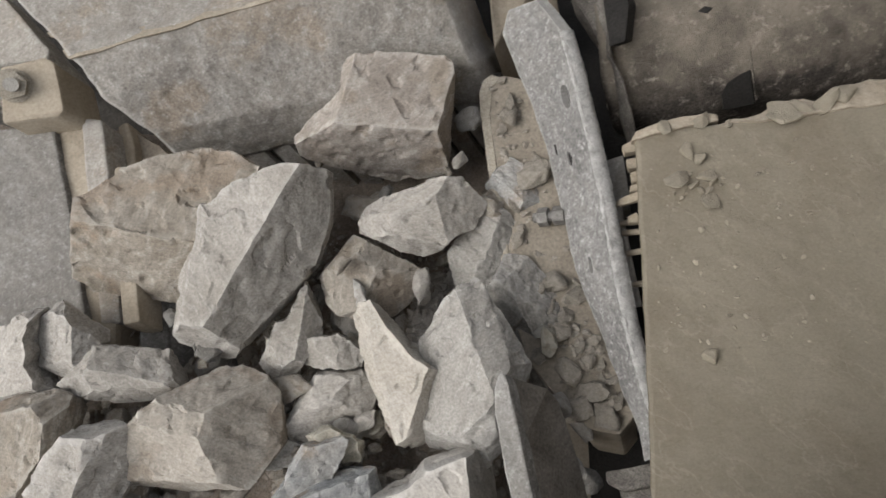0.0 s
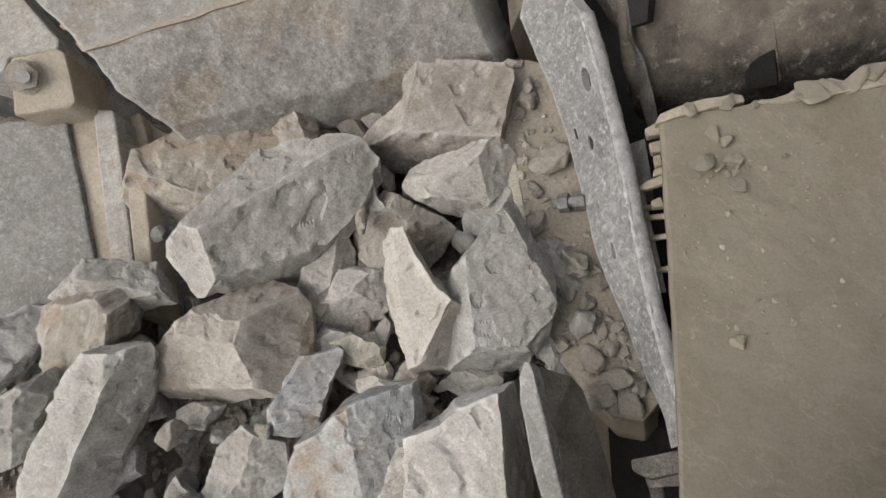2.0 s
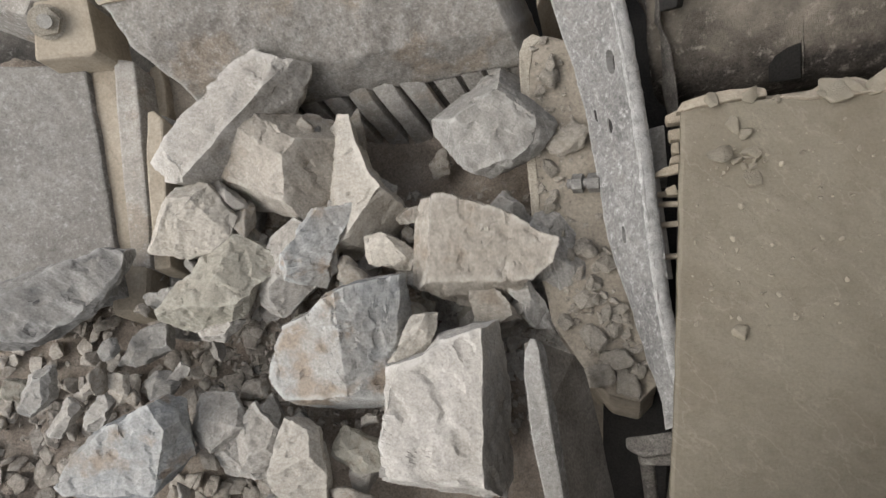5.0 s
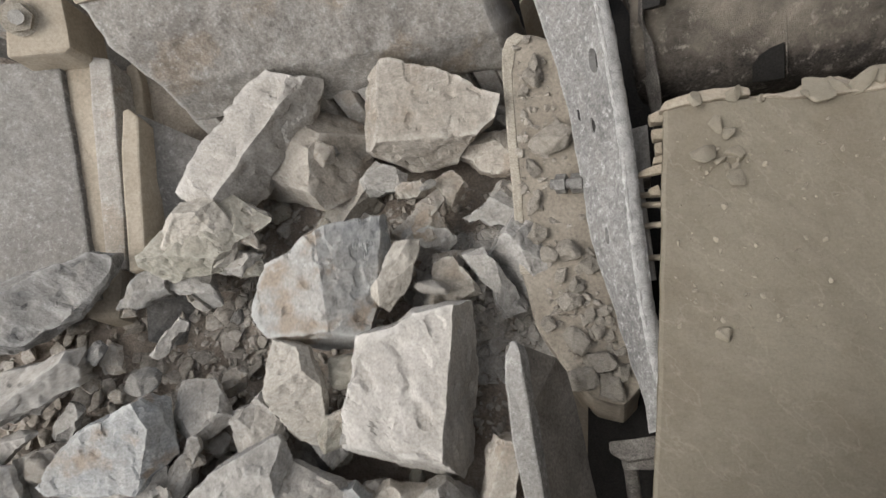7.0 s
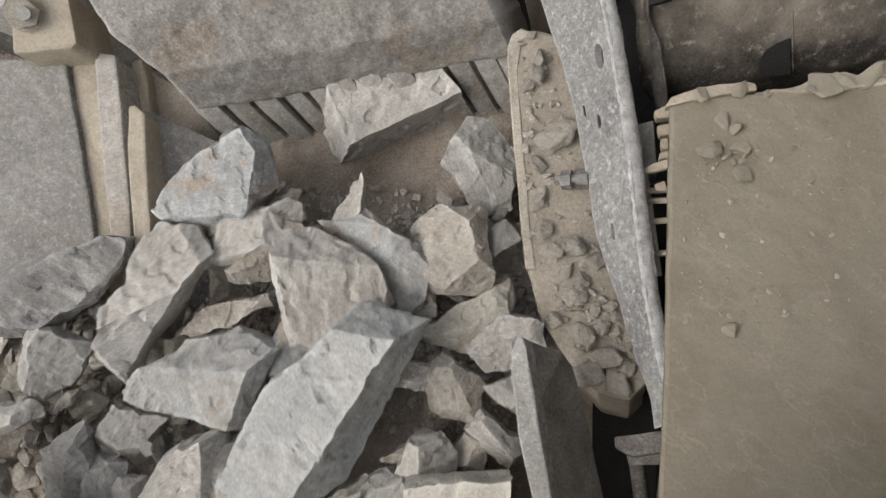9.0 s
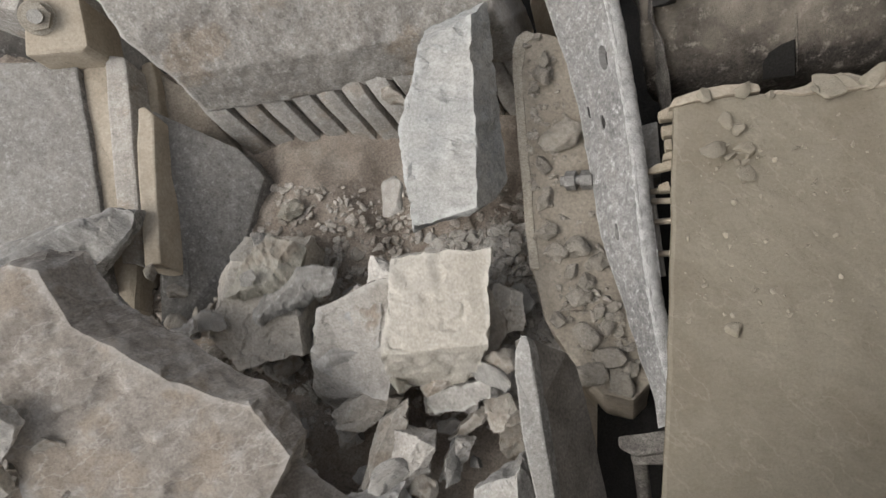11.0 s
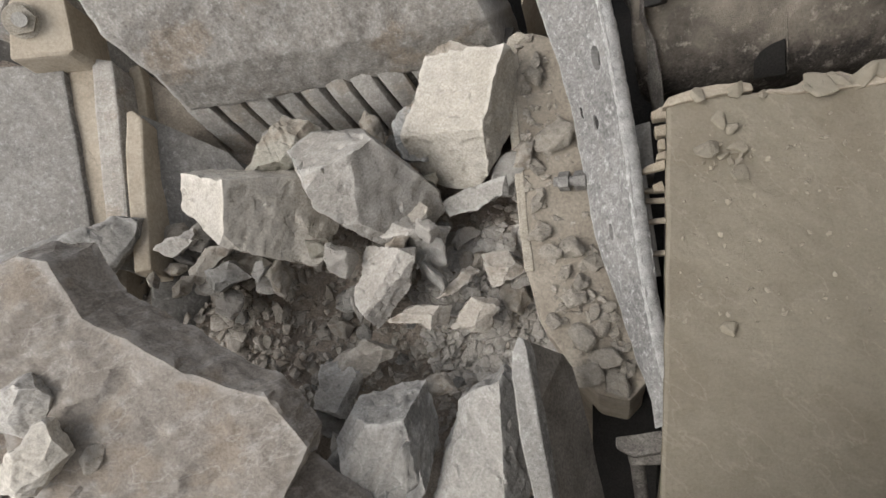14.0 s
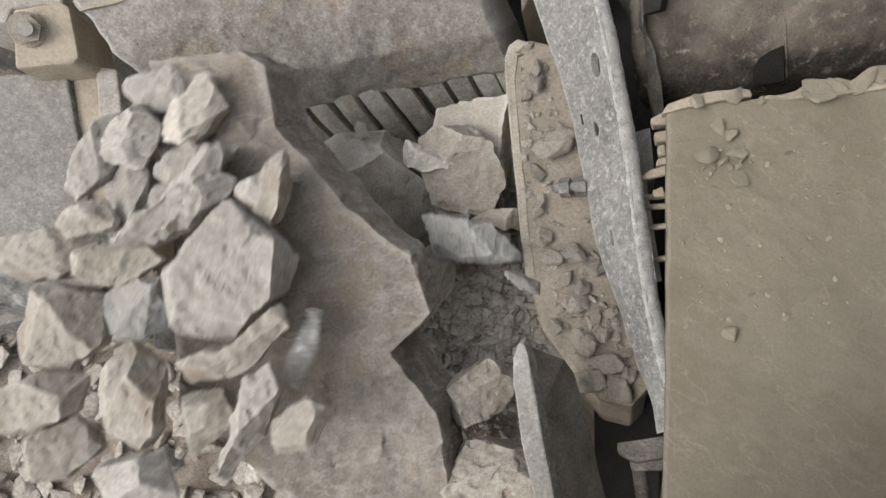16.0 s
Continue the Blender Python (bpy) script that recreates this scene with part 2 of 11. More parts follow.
BACKPLATE = material("grimy_torn_steel", [(0.07, 0.065, 0.06), (0.13, 0.12, 0.108), (0.20, 0.188, 0.17)], 9.0, 0.8, 0.0, 0.5, (0.30, 0.285, 0.26), 0.05, grit=0.8)
WOOD = material("dusty_wood", [(0.28, 0.24, 0.18), (0.38, 0.33, 0.26)], 20.0, 0.9, 0.0, 0.3, None, 0.05)


# ---- makers ----
def part(name, bm, mat, parent=None, label="", smooth=False):
    me = bpy.data.meshes.new(name)
    bmesh.ops.recalc_face_normals(bm, faces=bm.faces)
    bm.to_mesh(me)
    bm.free()
    me.materials.append(mat)
    if smooth:
        for p in me.polygons:
            p.use_smooth = True
    ob = new(name, me)
    if parent:
        ob.parent = parent
    if label:
        ob["label"] = label
    return ob


def prism(corners, push, holes=(), cuts=0, rough=0.0, bevel=0.012, seed=1):
    """A plate with the given corners, thickened along push, edges rounded, surface made uneven."""
    from mathutils.geometry import tessellate_polygon
    loops = [[Vector(c) for c in corners]] + [[Vector(c) for c in h] for h in holes]
    flat = [p for lp in loops for p in lp]
    push = Vector(push)
    bm = bmesh.new()
    top = [bm.verts.new(p) for p in flat]
    low = [bm.verts.new(p + push) for p in flat]
    if len(loops) == 1:
        bm.faces.new(top)
        bm.faces.new(list(reversed(low)))
    else:
        for a, b, c in tessellate_polygon(loops):
            bm.faces.new((top[a], top[b], top[c]))
            bm.faces.new((low[c], low[b], low[a]))
    k = 0
    for lp in loops:
        for i in range(len(lp)):
            j = (i + 1) % len(lp)
            bm.faces.new((top[k + i], top[k + j], low[k + j], low[k + i]))
        k += len(lp)
    bmesh.ops.recalc_face_normals(bm, faces=bm.faces)
    if bevel and len(loops) == 1:
        bmesh.ops.bevel(bm, geom=[e for e in bm.edges], offset=bevel, segments=2, profile=0.6, affect="EDGES")
    if cuts:
        bmesh.ops.triangulate(bm, faces=bm.faces)
        for _ in range(cuts):
            long = [e for e in bm.edges if e.calc_length() > 0.05]
            bmesh.ops.subdivide_edges(bm, edges=long, cuts=1)
            bmesh.ops.triangulate(bm, faces=[f for f in bm.faces if len(f.verts) > 3])
    if rough:
        for v in bm.verts:
            q = v.co * 9 + Vector((seed, 0, 0))
            v.co += noise.noise_vector(q) * rough + noise.noise_vector(q * 4) * rough * 0.4
    return bm


def thing(name, at=(0, 0, 0)):
    ob = new(name)
    ob.location = at
    ob.empty_display_size = 0.1
    return ob


def tube(a, b, r, n=10, r2=None):
    a, b = Vector(a), Vector(b)
    m = Matrix.Translation((a + b) / 2) @ (b - a).to_track_quat("Z", "Y").to_matrix().to_4x4()
    bm = bmesh.new()
    bmesh.ops.create_cone(bm, cap_ends=True, segments=n, radius1=r, radius2=r2 or r, depth=(b - a).length, matrix=m)
    return bm


MOVERS = []
UP = Vector((0, 0, 1))
DOWN = Vector((0, 0, -1))
EYE = Vector((0, 0, 2.6))


# ---- the rubble bed in the crushing chamber ----
def bed():
    bm = bmesh.new()
    o, ax, ay = Vector((-1.588, 0.631, -0.133)), Vector((1, 0, 0)), Vector((0, 1, 0))
    px, py = Vector((-0.572, 0.732, -0.414)), Vector((-1.450, -0.478, -0.275))
    nrm = (px - o).cross(py - o).normalized()
    n = 150
    grid = []
    for j in range(n + 1):
        row = []
        for i in range(n + 1):
            x, y = -4.2 + 3.85 * i / n, -3.5 + 5.3 * j / n
            z = o.z - (nrm.x * (x - o.x) + nrm.y * (y - o.y)) / nrm.z
            q = Vector((x, y, 0))
            z += 0.13 + 0.09 * noise.noise(q * 2.2) + 0.05 * noise.noise(q * 6) + 0.03 * abs(noise.noise(q * 15)) + 0.015 * noise.noise(q * 33)
            z += 0.13 * math.exp(-((x + 0.62) / 0.38) ** 2 - ((y - 0.8) / 0.42) ** 2)
            row.append(bm.verts.new((x, y, z)))
        grid.append(row)
    for j in range(n):
        for i in range(n):
            bm.faces.new((grid[j][i], grid[j][i + 1], grid[j + 1][i + 1], grid[j + 1][i]))
    ob = part("ground", bm, DIRT, smooth=True)
    tagged(ob, "brown crushed rock fines filling the crusher chamber", "rubble", kind="structure")
    return ob


bed_ob = bed()


def outer_floor():
    bm = bmesh.new()
    n = 40
    grid = [[bm.verts.new((-30 + 60 * i / n, -30 + 60 * j / n, -1.9 + 0.05 * noise.noise(Vector((i * 0.7, j * 0.7, 3))))) for i in range(n + 1)] for j in range(n + 1)]
    for j in range(n):
        for i in range(n):
            bm.faces.new((grid[j][i], grid[j][i + 1], grid[j + 1][i + 1], grid[j + 1][i]))
    tagged(part("floor", bm, DUSTY, smooth=True), "dusty yard floor under the crusher", "floor", kind="structure")


outer_floor()

# ---- toothed jaw that swings at the chamber's end ----
JL = [Vector(p) for p in [(-2.808, 2.378, 1.475), (-2.550, 2.067, 1.330), (-2.115, 1.611, 1.078), (-2.083, 1.533, 0.959), (-1.977, 1.475, 0.757), (-1.980, 1.460, 0.499)]]
JR = [Vector(p) for p in [(-0.863, 2.923, 0.994), (-0.771, 2.516, 0.878), (-0.698, 2.102, 0.789), (-0.659, 1.982, 0.624), (-0.620, 1.876, 0.443), (-0.579, 1.866, 0.184)]]
RIBS = [Vector(p) for p in [(-1.943, 1.475, 0.471), (-1.825, 1.526, 0.452), (-1.703, 1.560, 0.427), (-1.577, 1.598, 0.400), (-1.451, 1.618, 0.368), (-1.319, 1.631, 0.332), (-1.198, 1.660, 0.304), (-1.072, 1.705, 0.281), (-0.950, 1.772, 0.267), (-0.831, 1.809, 0.243), (-0.713, 1.835, 0.215), (-0.612, 1.860, 0.192)]]
RIBDIR = Vector((0.194, -0.106, -0.975))


def jaw():
    root = thing("crusher_jaw")
    tagged(root, "worn cast steel crusher jaw with vertical teeth and dusty top", "crusher jaw")
    bm = bmesh.new()
    cols, sub = 110, 14
    lines_l, lines_r = [], []
    for i in range(len(JL) - 1):
        for k in range(sub):
            lines_l.append(JL[i].lerp(JL[i + 1], k / sub))
            lines_r.append(JR[i].lerp(JR[i + 1], k / sub))
    lines_l.append(JL[-1]), lines_r.append(JR[-1])
    grid = []
    for r, (a, b) in enumerate(zip(lines_l, lines_r)):
        row = []
        v = r / sub
        step = 0.018 if 1.0 < v < 2.0 and int(v * 5) % 2 else 0.0
        for i in range(cols + 1):
            p = a.lerp(b, i / cols)
            p = p + noise.noise_vector(p * 4) * 0.012 + noise.noise_vector(p * 14) * 0.008 + noise.noise_vector(p * 40) * 0.003 + Vector((0, -0.3, 1)) * step
            row.append(bm.verts.new(p))
        grid.append(row)
    for j in range(len(grid) - 1):
        for i in range(cols):
            bm.faces.new((grid[j][i], grid[j][i + 1], grid[j + 1][i + 1], grid[j + 1][i]))
    ext = bmesh.ops.extrude_face_region(bm, geom=bm.faces[:])
    for v in ext["geom"]:
        if isinstance(v, bmesh.types.BMVert):
            v.co += Vector((0.03, 0.30, -0.25))
    part("jaw_body", bm, STEEL, root, smooth=True)
    for strip in ([(-2.133, 1.625, 1.114), (-1.562, 1.829, 1.005), (-0.691, 2.132, 0.825), (-0.705, 2.198, 0.815), (-1.584, 1.897, 1.000), (-2.197, 1.684, 1.118)], [(-2.248, 1.740, 1.139), (-1.595, 1.954, 1.008), (-0.732, 2.281, 0.819), (-0.742, 2.319, 0.818), (-1.606, 1.994, 1.009), (-2.283, 1.773, 1.143)]):
        part("ledge_strip", prism(strip, (0.0, 0.02, -0.03), cuts=4, rough=0.007, bevel=0.006), DUSTY, root, "dust-filled ledge along the jaw's top")
    # plate behind the teeth, coloured dark for the shade in the slots
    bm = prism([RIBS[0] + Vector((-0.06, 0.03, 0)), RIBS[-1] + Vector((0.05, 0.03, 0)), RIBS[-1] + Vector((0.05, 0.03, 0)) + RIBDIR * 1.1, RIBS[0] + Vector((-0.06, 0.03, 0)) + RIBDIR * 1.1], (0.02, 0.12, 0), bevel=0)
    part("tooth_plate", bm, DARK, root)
    for i, p in enumerate(RIBS):
        along = (RIBS[min(i + 1, len(RIBS) - 1)] - RIBS[max(i - 1, 0)]).normalized()
        out = along.cross(RIBDIR).normalized()
        if out.y > 0:
            out = -out
        bm = bmesh.new()
        prof = [(-0.060, -0.09), (-0.059, 0.022), (-0.051, 0.040), (-0.015, 0.046), (0.015, 0.046), (0.051, 0.040), (0.059, 0.022), (0.060, -0.09)]
        rings = []
        for s in range(13):
            f = s / 12
            ring = []
            for u, w in prof:
                grow = min(1.0, 0.3 + f * 5)
                if s == 0:
                    up = JL[4].lerp(JR[4], (i + 0.3) / len(RIBS)) - p
                    base = p + up.normalized() * (0.10 + 0.03 * noise.noise(p * 9))
                else:
                    base = p + RIBDIR * (1.1 * (s - 1) / 11)
                q = base + along * u * 0.92 + out * (w * grow - (0.05 if s == 0 else 0.026))
                q += noise.noise_vector(q * 12) * 0.006
                ring.append(bm.verts.new(q))
            rings.append(ring)
        for s in range(12):
            for k in range(len(prof) - 1):
                bm.faces.new((rings[s][k], rings[s][k + 1], rings[s + 1][k + 1], rings[s + 1][k]))
        bm.faces.new(rings[0])
        bm.faces.new(list(reversed(rings[-1])))
        part("tooth", bm, STEEL, root, smooth=True).data.set_sharp_from_angle(angle=0.6)
    return root


jaw_ob = jaw()


# ---- left side: clamp block, liner plate, beam, cheek ----
def bolt_head(parent, at, axis, r, washer=True):
    at, axis = Vector(at), Vector(axis).normalized()
    bolt = part("bolt", tube(at - axis * 0.02, at + axis * (0.02 + r * 0.85), r * 0.5, 16), BOLT, parent)
    if washer:
        part("washer", tube(at, at + axis * 0.012, r * 1.22, 24), LIP, bolt)
    part("nut", tube(at + axis * 0.012, at + axis * (0.012 + r * 0.6), r, 6), LIP, bolt, "six-sided dusty steel nut")


def to_eye(p):
    return (EYE - Vector(p)).normalized()


def left_side():
    root = thing("clamp_block")
    tagged(root, "dust-covered steel clamp block with a large hex bolt", "clamp block")
    part("block", prism([(-2.622, 1.744, 1.011), (-2.428, 1.798, 0.968), (-2.389, 1.779, 0.947), (-2.369, 1.592, 0.841), (-2.401, 1.571, 0.832), (-2.637, 1.515, 0.900)], (-0.05, 0.06, -0.28), cuts=2, rough=0.004, bevel=0.015), DUSTY, root)
    p = Vector((-2.551, 1.662, 0.965))
    bolt_head(root, p, to_eye(p) + Vector((-0.25, 0.1, 0)), 0.062)
    root = thing("frame_plate")
    tagged(root, "dusty steel frame plate above the clamp block", "frame plate")
    part("plate", prism([(-3.621, 2.665, 1.673), (-2.678, 2.123, 1.145), (-2.513, 1.946, 1.031), (-2.433, 1.853, 0.962), (-2.437, 1.815, 0.945), (-2.674, 1.783, 0.986), (-2.712, 1.728, 0.961), (-2.852, 1.743, 0.991), (-3.649, 1.945, 1.314)], (-0.05, 0.02, -0.3), cuts=2, rough=0.006, bevel=0.012), STEEL, root)
    root = thing("machine_frame")
    tagged(root, "inner frame wall of the machine, coloured dark for shade", "machine frame")
    # dark sheet that fills the gaps on the left with painted shade
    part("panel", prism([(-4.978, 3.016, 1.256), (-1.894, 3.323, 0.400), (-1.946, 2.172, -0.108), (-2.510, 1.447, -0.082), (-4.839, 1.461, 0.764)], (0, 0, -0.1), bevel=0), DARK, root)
    root = thing("liner_plate")
    tagged(root, "mottled grey steel liner plate beside the chamber", "liner plate")
    part("plate", prism([(-3.837, 1.455, 1.090), (-2.812, 1.567, 0.809), (-2.567, 1.597, 0.743), (-2.539, 1.575, 0.727), (-2.450, 1.196, 0.584), (-2.357, 0.837, 0.471), (-2.276, 0.575, 0.418), (-3.680, 0.153, 0.705)], (0, 0, -0.12), cuts=3, rough=0.005, bevel=0.012), PLATE, root)
    root = thing("frame_beam")
    tagged(root, "rounded steel frame beam thick with beige dust", "beam")
    part("beam", prism([(-2.563, 1.641, 0.725), (-2.453, 1.655, 0.707), (-2.357, 1.655, 0.676), (-2.314, 1.397, 0.581), (-2.259, 1.073, 0.469), (-2.223, 0.825, 0.391), (-2.199, 0.499, 0.322), (-2.345, 0.484, 0.362), (-2.420, 0.931, 0.480), (-2.516, 1.308, 0.601)], (0.0, 0.0, -0.5), cuts=3, rough=0.006, bevel=0.03), DUSTY, root)
    part("beam_flange", prism([(-2.421, 1.644, 0.709), (-2.325, 1.643, 0.679), (-2.292, 1.439, 0.606), (-2.237, 1.069, 0.478), (-2.198, 0.724, 0.369), (-2.282, 0.715, 0.392), (-2.345, 1.060, 0.503), (-2.401, 1.431, 0.632)], (0.0, 0.0, -0.4), cuts=1, rough=0.004, bevel=0.012), STEEL, root)
    root = thing("post")
    tagged(root, "short dusty steel post under the jaw's corner", "post")
    part("shaft", prism([(-2.352, 1.685, 0.564), (-2.305, 1.710, 0.558), (-2.268, 1.596, 0.505), (-2.258, 1.469, 0.456), (-2.331, 1.472, 0.480)], (0.0, 0.0, -0.5), cuts=1, rough=0.005, bevel=0.015), DUSTY, root)
    root = thing("apron")
    tagged(root, "sloping dust-covered steel apron under the jaw", "apron")
    # dusty sheet, with the jaw's shade painted into its tone
    part("sheet", prism([(-2.332, 1.698, 0.507), (-2.188, 1.634, 0.439), (-2.082, 1.538, 0.349), (-1.933, 1.377, 0.200), (-2.122, 1.424, 0.276), (-2.321, 1.490, 0.429)], (0.0, 0.05, -0.4), cuts=3, rough=0.008, bevel=0.01), APRON, root)
    root = thing("cheek_plate")
    tagged(root, "steel cheek plate with dusty top edge and worn face", "cheek plate")
    part("edge", prism([(-2.168, 1.363, 0.667), (-2.140, 1.375, 0.663), (-2.101, 1.346, 0.640), (-2.067, 1.058, 0.548), (-2.014, 0.699, 0.447), (-2.084, 0.681, 0.462), (-2.101, 0.786, 0.494), (-2.165, 1.193, 0.616)], (0.0, 0.0, -0.16), cuts=2, rough=0.004, bevel=0.01), DUSTY, root)
    part("face", prism([(-2.146, 1.378, 0.621), (-2.107, 1.048, 0.513), (-2.048, 0.709, 0.417), (-2.082, 0.706, 0.426), (-2.145, 1.044, 0.523)], (0.10, 0.02, -1.3), cuts=3, rough=0.008, bevel=0), PLATE, root)
    part("shelf", prism([(-2.159, 1.393, 0.598), (-1.848, 1.326, 0.332), (-1.761, 1.237, 0.217), (-1.839, 0.921, 0.128), (-2.007, 0.447, 0.121), (-2.088, 0.419, 0.236), (-2.127, 1.064, 0.480)], (0.0, 0.03, -0.3), cuts=2, rough=0.006, bevel=0.008), PLATE, root)
    part("lug", prism([(-2.117, 1.077, 0.482), (-2.046, 1.118, 0.408), (-2.036, 0.928, 0.336), (-2.007, 0.631, 0.243), (-2.083, 0.606, 0.324)], (0.03, 0.0, -0.6), cuts=2, rough=0.006, bevel=0.012), PLATE, root)


left_side()


# ---- right side: ledge, holed wall plate, gap, beam, dusty housing ----
def right_side():
    root = thing("cheek_liner")
    tagged(root, "rounded steel cheek liner forming a dusty ledge with rubble", "liner")
    part("ledge", prism([(-0.547, 1.713, 0.285), (-0.547, 1.783, 0.311), (-0.530, 1.837, 0.325), (-0.501, 1.863, 0.325), (-0.441, 1.869, 0.308), (-0.296, 1.848, 0.267), (-0.199, 1.397, 0.107), (-0.114, 1.042, -0.003), (-0.009, 0.662, -0.062), (0.05, 0.425, -0.10), (-0.02, 0.345, -0.12), (-0.15, 0.36, -0.10), (-0.25, 0.455, -0.05), (-0.384, 0.632, 0.011), (-0.444, 0.843, 0.051), (-0.468, 1.011, 0.086), (-0.508, 1.372, 0.184)], (-0.02, 0.0, -1.2), cuts=3, rough=0.006, bevel=0.018), LEDGE, root)
    part("lip", prism([(-0.557, 1.696, 0.293), (-0.557, 1.776, 0.322), (-0.538, 1.834, 0.337), (-0.500, 1.868, 0.337), (-0.459, 1.856, 0.320), (-0.497, 1.810, 0.316), (-0.514, 1.700, 0.281), (-0.478, 1.370, 0.184), (-0.438, 1.010, 0.087), (-0.410, 0.843, 0.051), (-0.452, 0.839, 0.063), (-0.478, 1.006, 0.098), (-0.518, 1.366, 0.196)], (0, 0, -0.03), cuts=1, rough=0.004, bevel=0.008), LIP, root, "pale worn steel lip")
    root = thing("wall_plate")
    tagged(root, "abraded bright steel side plate with oval bolt holes", "wall plate")
    holes = []
    for c, rx, ry in (((-0.157, 1.579, 0.480), 0.016, 0.05), ((-0.177, 1.365, 0.355), 0.010, 0.032), ((-0.241, 1.442, 0.314), 0.007, 0.026), ((-0.103, 0.954, 0.206), 0.008, 0.036)):
        holes.append((Vector(c), rx, ry))
    outer = [Vector(p) for p in [(-0.419, 1.95, 0.486), (-0.376, 2.008, 0.56), (-0.3, 2.001, 0.622), (-0.24, 1.946, 0.65), (-0.145, 1.798, 0.611), (-0.109, 1.645, 0.566), (-0.084, 1.5, 0.518), (-0.053, 1.327, 0.457), (-0.028, 1.174, 0.406), (-0.01, 1.026, 0.358), (0.01, 0.872, 0.307), (0.032, 0.713, 0.254), (0.06, 0.563, 0.214), (0.091, 0.436, 0.18), (0.143, 0.254, 0.142), (0.119, 0.221, 0.116), (0.072, 0.229, 0.067), (0.049, 0.35, 0.051), (-0.004, 0.498, 0.055), (-0.06, 0.674, 0.069), (-0.114, 0.833, 0.088), (-0.156, 0.959, 0.113), (-0.189, 1.133, 0.153), (-0.222, 1.312, 0.206), (-0.261, 1.491, 0.26), (-0.308, 1.661, 0.325), (-0.365, 1.813, 0.397)]]
    mid = sum(outer, Vector()) / len(outer)
    n = (outer[10] - outer[25]).cross(outer[13] - outer[2]).normalized()
    if n.dot(to_eye(mid)) < 0:
        n = -n
    along = (outer[13] - outer[5]).normalized()
    across = n.cross(along).normalized()
    right_edge = outer[3:15]
    left_edge = [outer[1], outer[0]] + list(reversed(outer[16:]))

    def sample(line, f):
        total = [0.0]
        for p, q in zip(line, line[1:]):
            total.append(total[-1] + (q - p).length)
        s = f * total[-1]
        for k in range(len(line) - 1):
            if s <= total[k + 1] or k == len(line) - 2:
                return line[k].lerp(line[k + 1], (s - total[k]) / (total[k + 1] - total[k]))

    bm = bmesh.new()
    nl, nw = 190, 30
    grid = []
    for i in range(nl + 1):
        a, b = sample(left_edge, i / nl), sample(right_edge, i / nl)
        rowv = []
        for k in range(nw + 1):
            p = a.lerp(b, k / nw)
            p = p + n * (noise.noise(p * 6) * 0.008 + noise.noise(p * 22) * 0.004 + noise.noise(p * 60) * 0.002)
            rowv.append(bm.verts.new(p))
        grid.append(rowv)
    for i in range(nl):
        for k in range(nw):
            bm.faces.new((grid[i][k], grid[i][k + 1], grid[i + 1][k + 1], grid[i + 1][k]))

    def inside(p, hole):
        c, rx, ry = hole
        d = p - c
        return math.hypot(d.dot(across) / (rx * 1.6), d.dot(along) / ry)

    gone = [f for f in bm.faces if any(inside(f.calc_center_median(), h) < 1 for h in holes)]
    bmesh.ops.delete(bm, geom=gone, context="FACES")
    for v in bm.verts:
        for h in holes:
            s = inside(v.co, h)
            if 0.6 < s < 1.35 and any(len(e.link_faces) == 1 for e in v.link_edges):
                d = v.co - h[0]
                flat = across * d.dot(across) + along * d.dot(along)
                v.co += flat * (1 / s - 1)
    ext = bmesh.ops.extrude_face_region(bm, geom=bm.faces[:])
    for v in ext["geom"]:
        if isinstance(v, bmesh.types.BMVert):
            v.co -= n * 0.05
    part("plate", bm, BRIGHT, root, smooth=False)
    # black discs just behind the face paint the shade inside the holes
    for c, rx, ry in holes:
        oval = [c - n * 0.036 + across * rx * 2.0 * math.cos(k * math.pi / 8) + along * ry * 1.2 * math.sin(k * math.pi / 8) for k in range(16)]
        part("hole_plug", prism(oval, n * -0.01, bevel=0), VOID_SHADE, root, "black disc painting the shade inside a bolt hole")
    # rough burnt edge, with the light it catches put into its pale colour
    bm = bmesh.new()
    edge = outer[4:15]
    rings = []
    for i, p in enumerate(edge):
        d = (edge[min(i + 1, len(edge) - 1)] - edge[max(i - 1, 0)]).normalized()
        s = n.cross(d).normalized()
        rings.append((p, s))
    dense = []
    for i in range(len(rings) - 1):
        for k in range(12):
            f = k / 12
            dense.append((rings[i][0].lerp(rings[i + 1][0], f), rings[i][1]))
    dense.append(rings[-1])
    loops = []
    inward = 0.012 if rings[4][1].dot(mid - rings[4][0]) < 0 else -0.012
    for p, s in dense:
        lp = []
        for k in range(8):
            a = 2 * math.pi * k / 8
            q = p - n * 0.026 - s * inward + s * 0.018 * math.cos(a) + n * 0.034 * math.sin(a)
            q += noise.noise_vector(q * 70) * 0.005 + noise.noise_vector(q * 31) * 0.003
            lp.append(bm.verts.new(q))
        loops.append(lp)
    for i in range(len(loops) - 1):
        for k in range(8):
            bm.faces.new((loops[i][k], loops[i][(k + 1) % 8], loops[i + 1][(k + 1) % 8], loops[i + 1][k]))
    bm.faces.new(loops[0])
    bm.faces.new(list(reversed(loops[-1])))
    part("burnt_edge", bm, BURNT, root, "rough flame-cut edge, coloured pale as if catching light", True)
    root = thing("stud_bolt")
    tagged(root, "short threaded stud with two hex nuts on the ledge", "bolt")
    c, d = Vector((-0.298, 1.216, 0.139)), (Vector((-0.210, 1.211, 0.154)) - Vector((-0.347, 1.216, 0.133))).normalized()
    shank = part("shank", tube(c - d * 0.035, c + d * 0.10, 0.022, 14), NUT, root)
    part("nut", tube(c - d * 0.012, c + d * 0.032, 0.042, 6), NUT, shank)
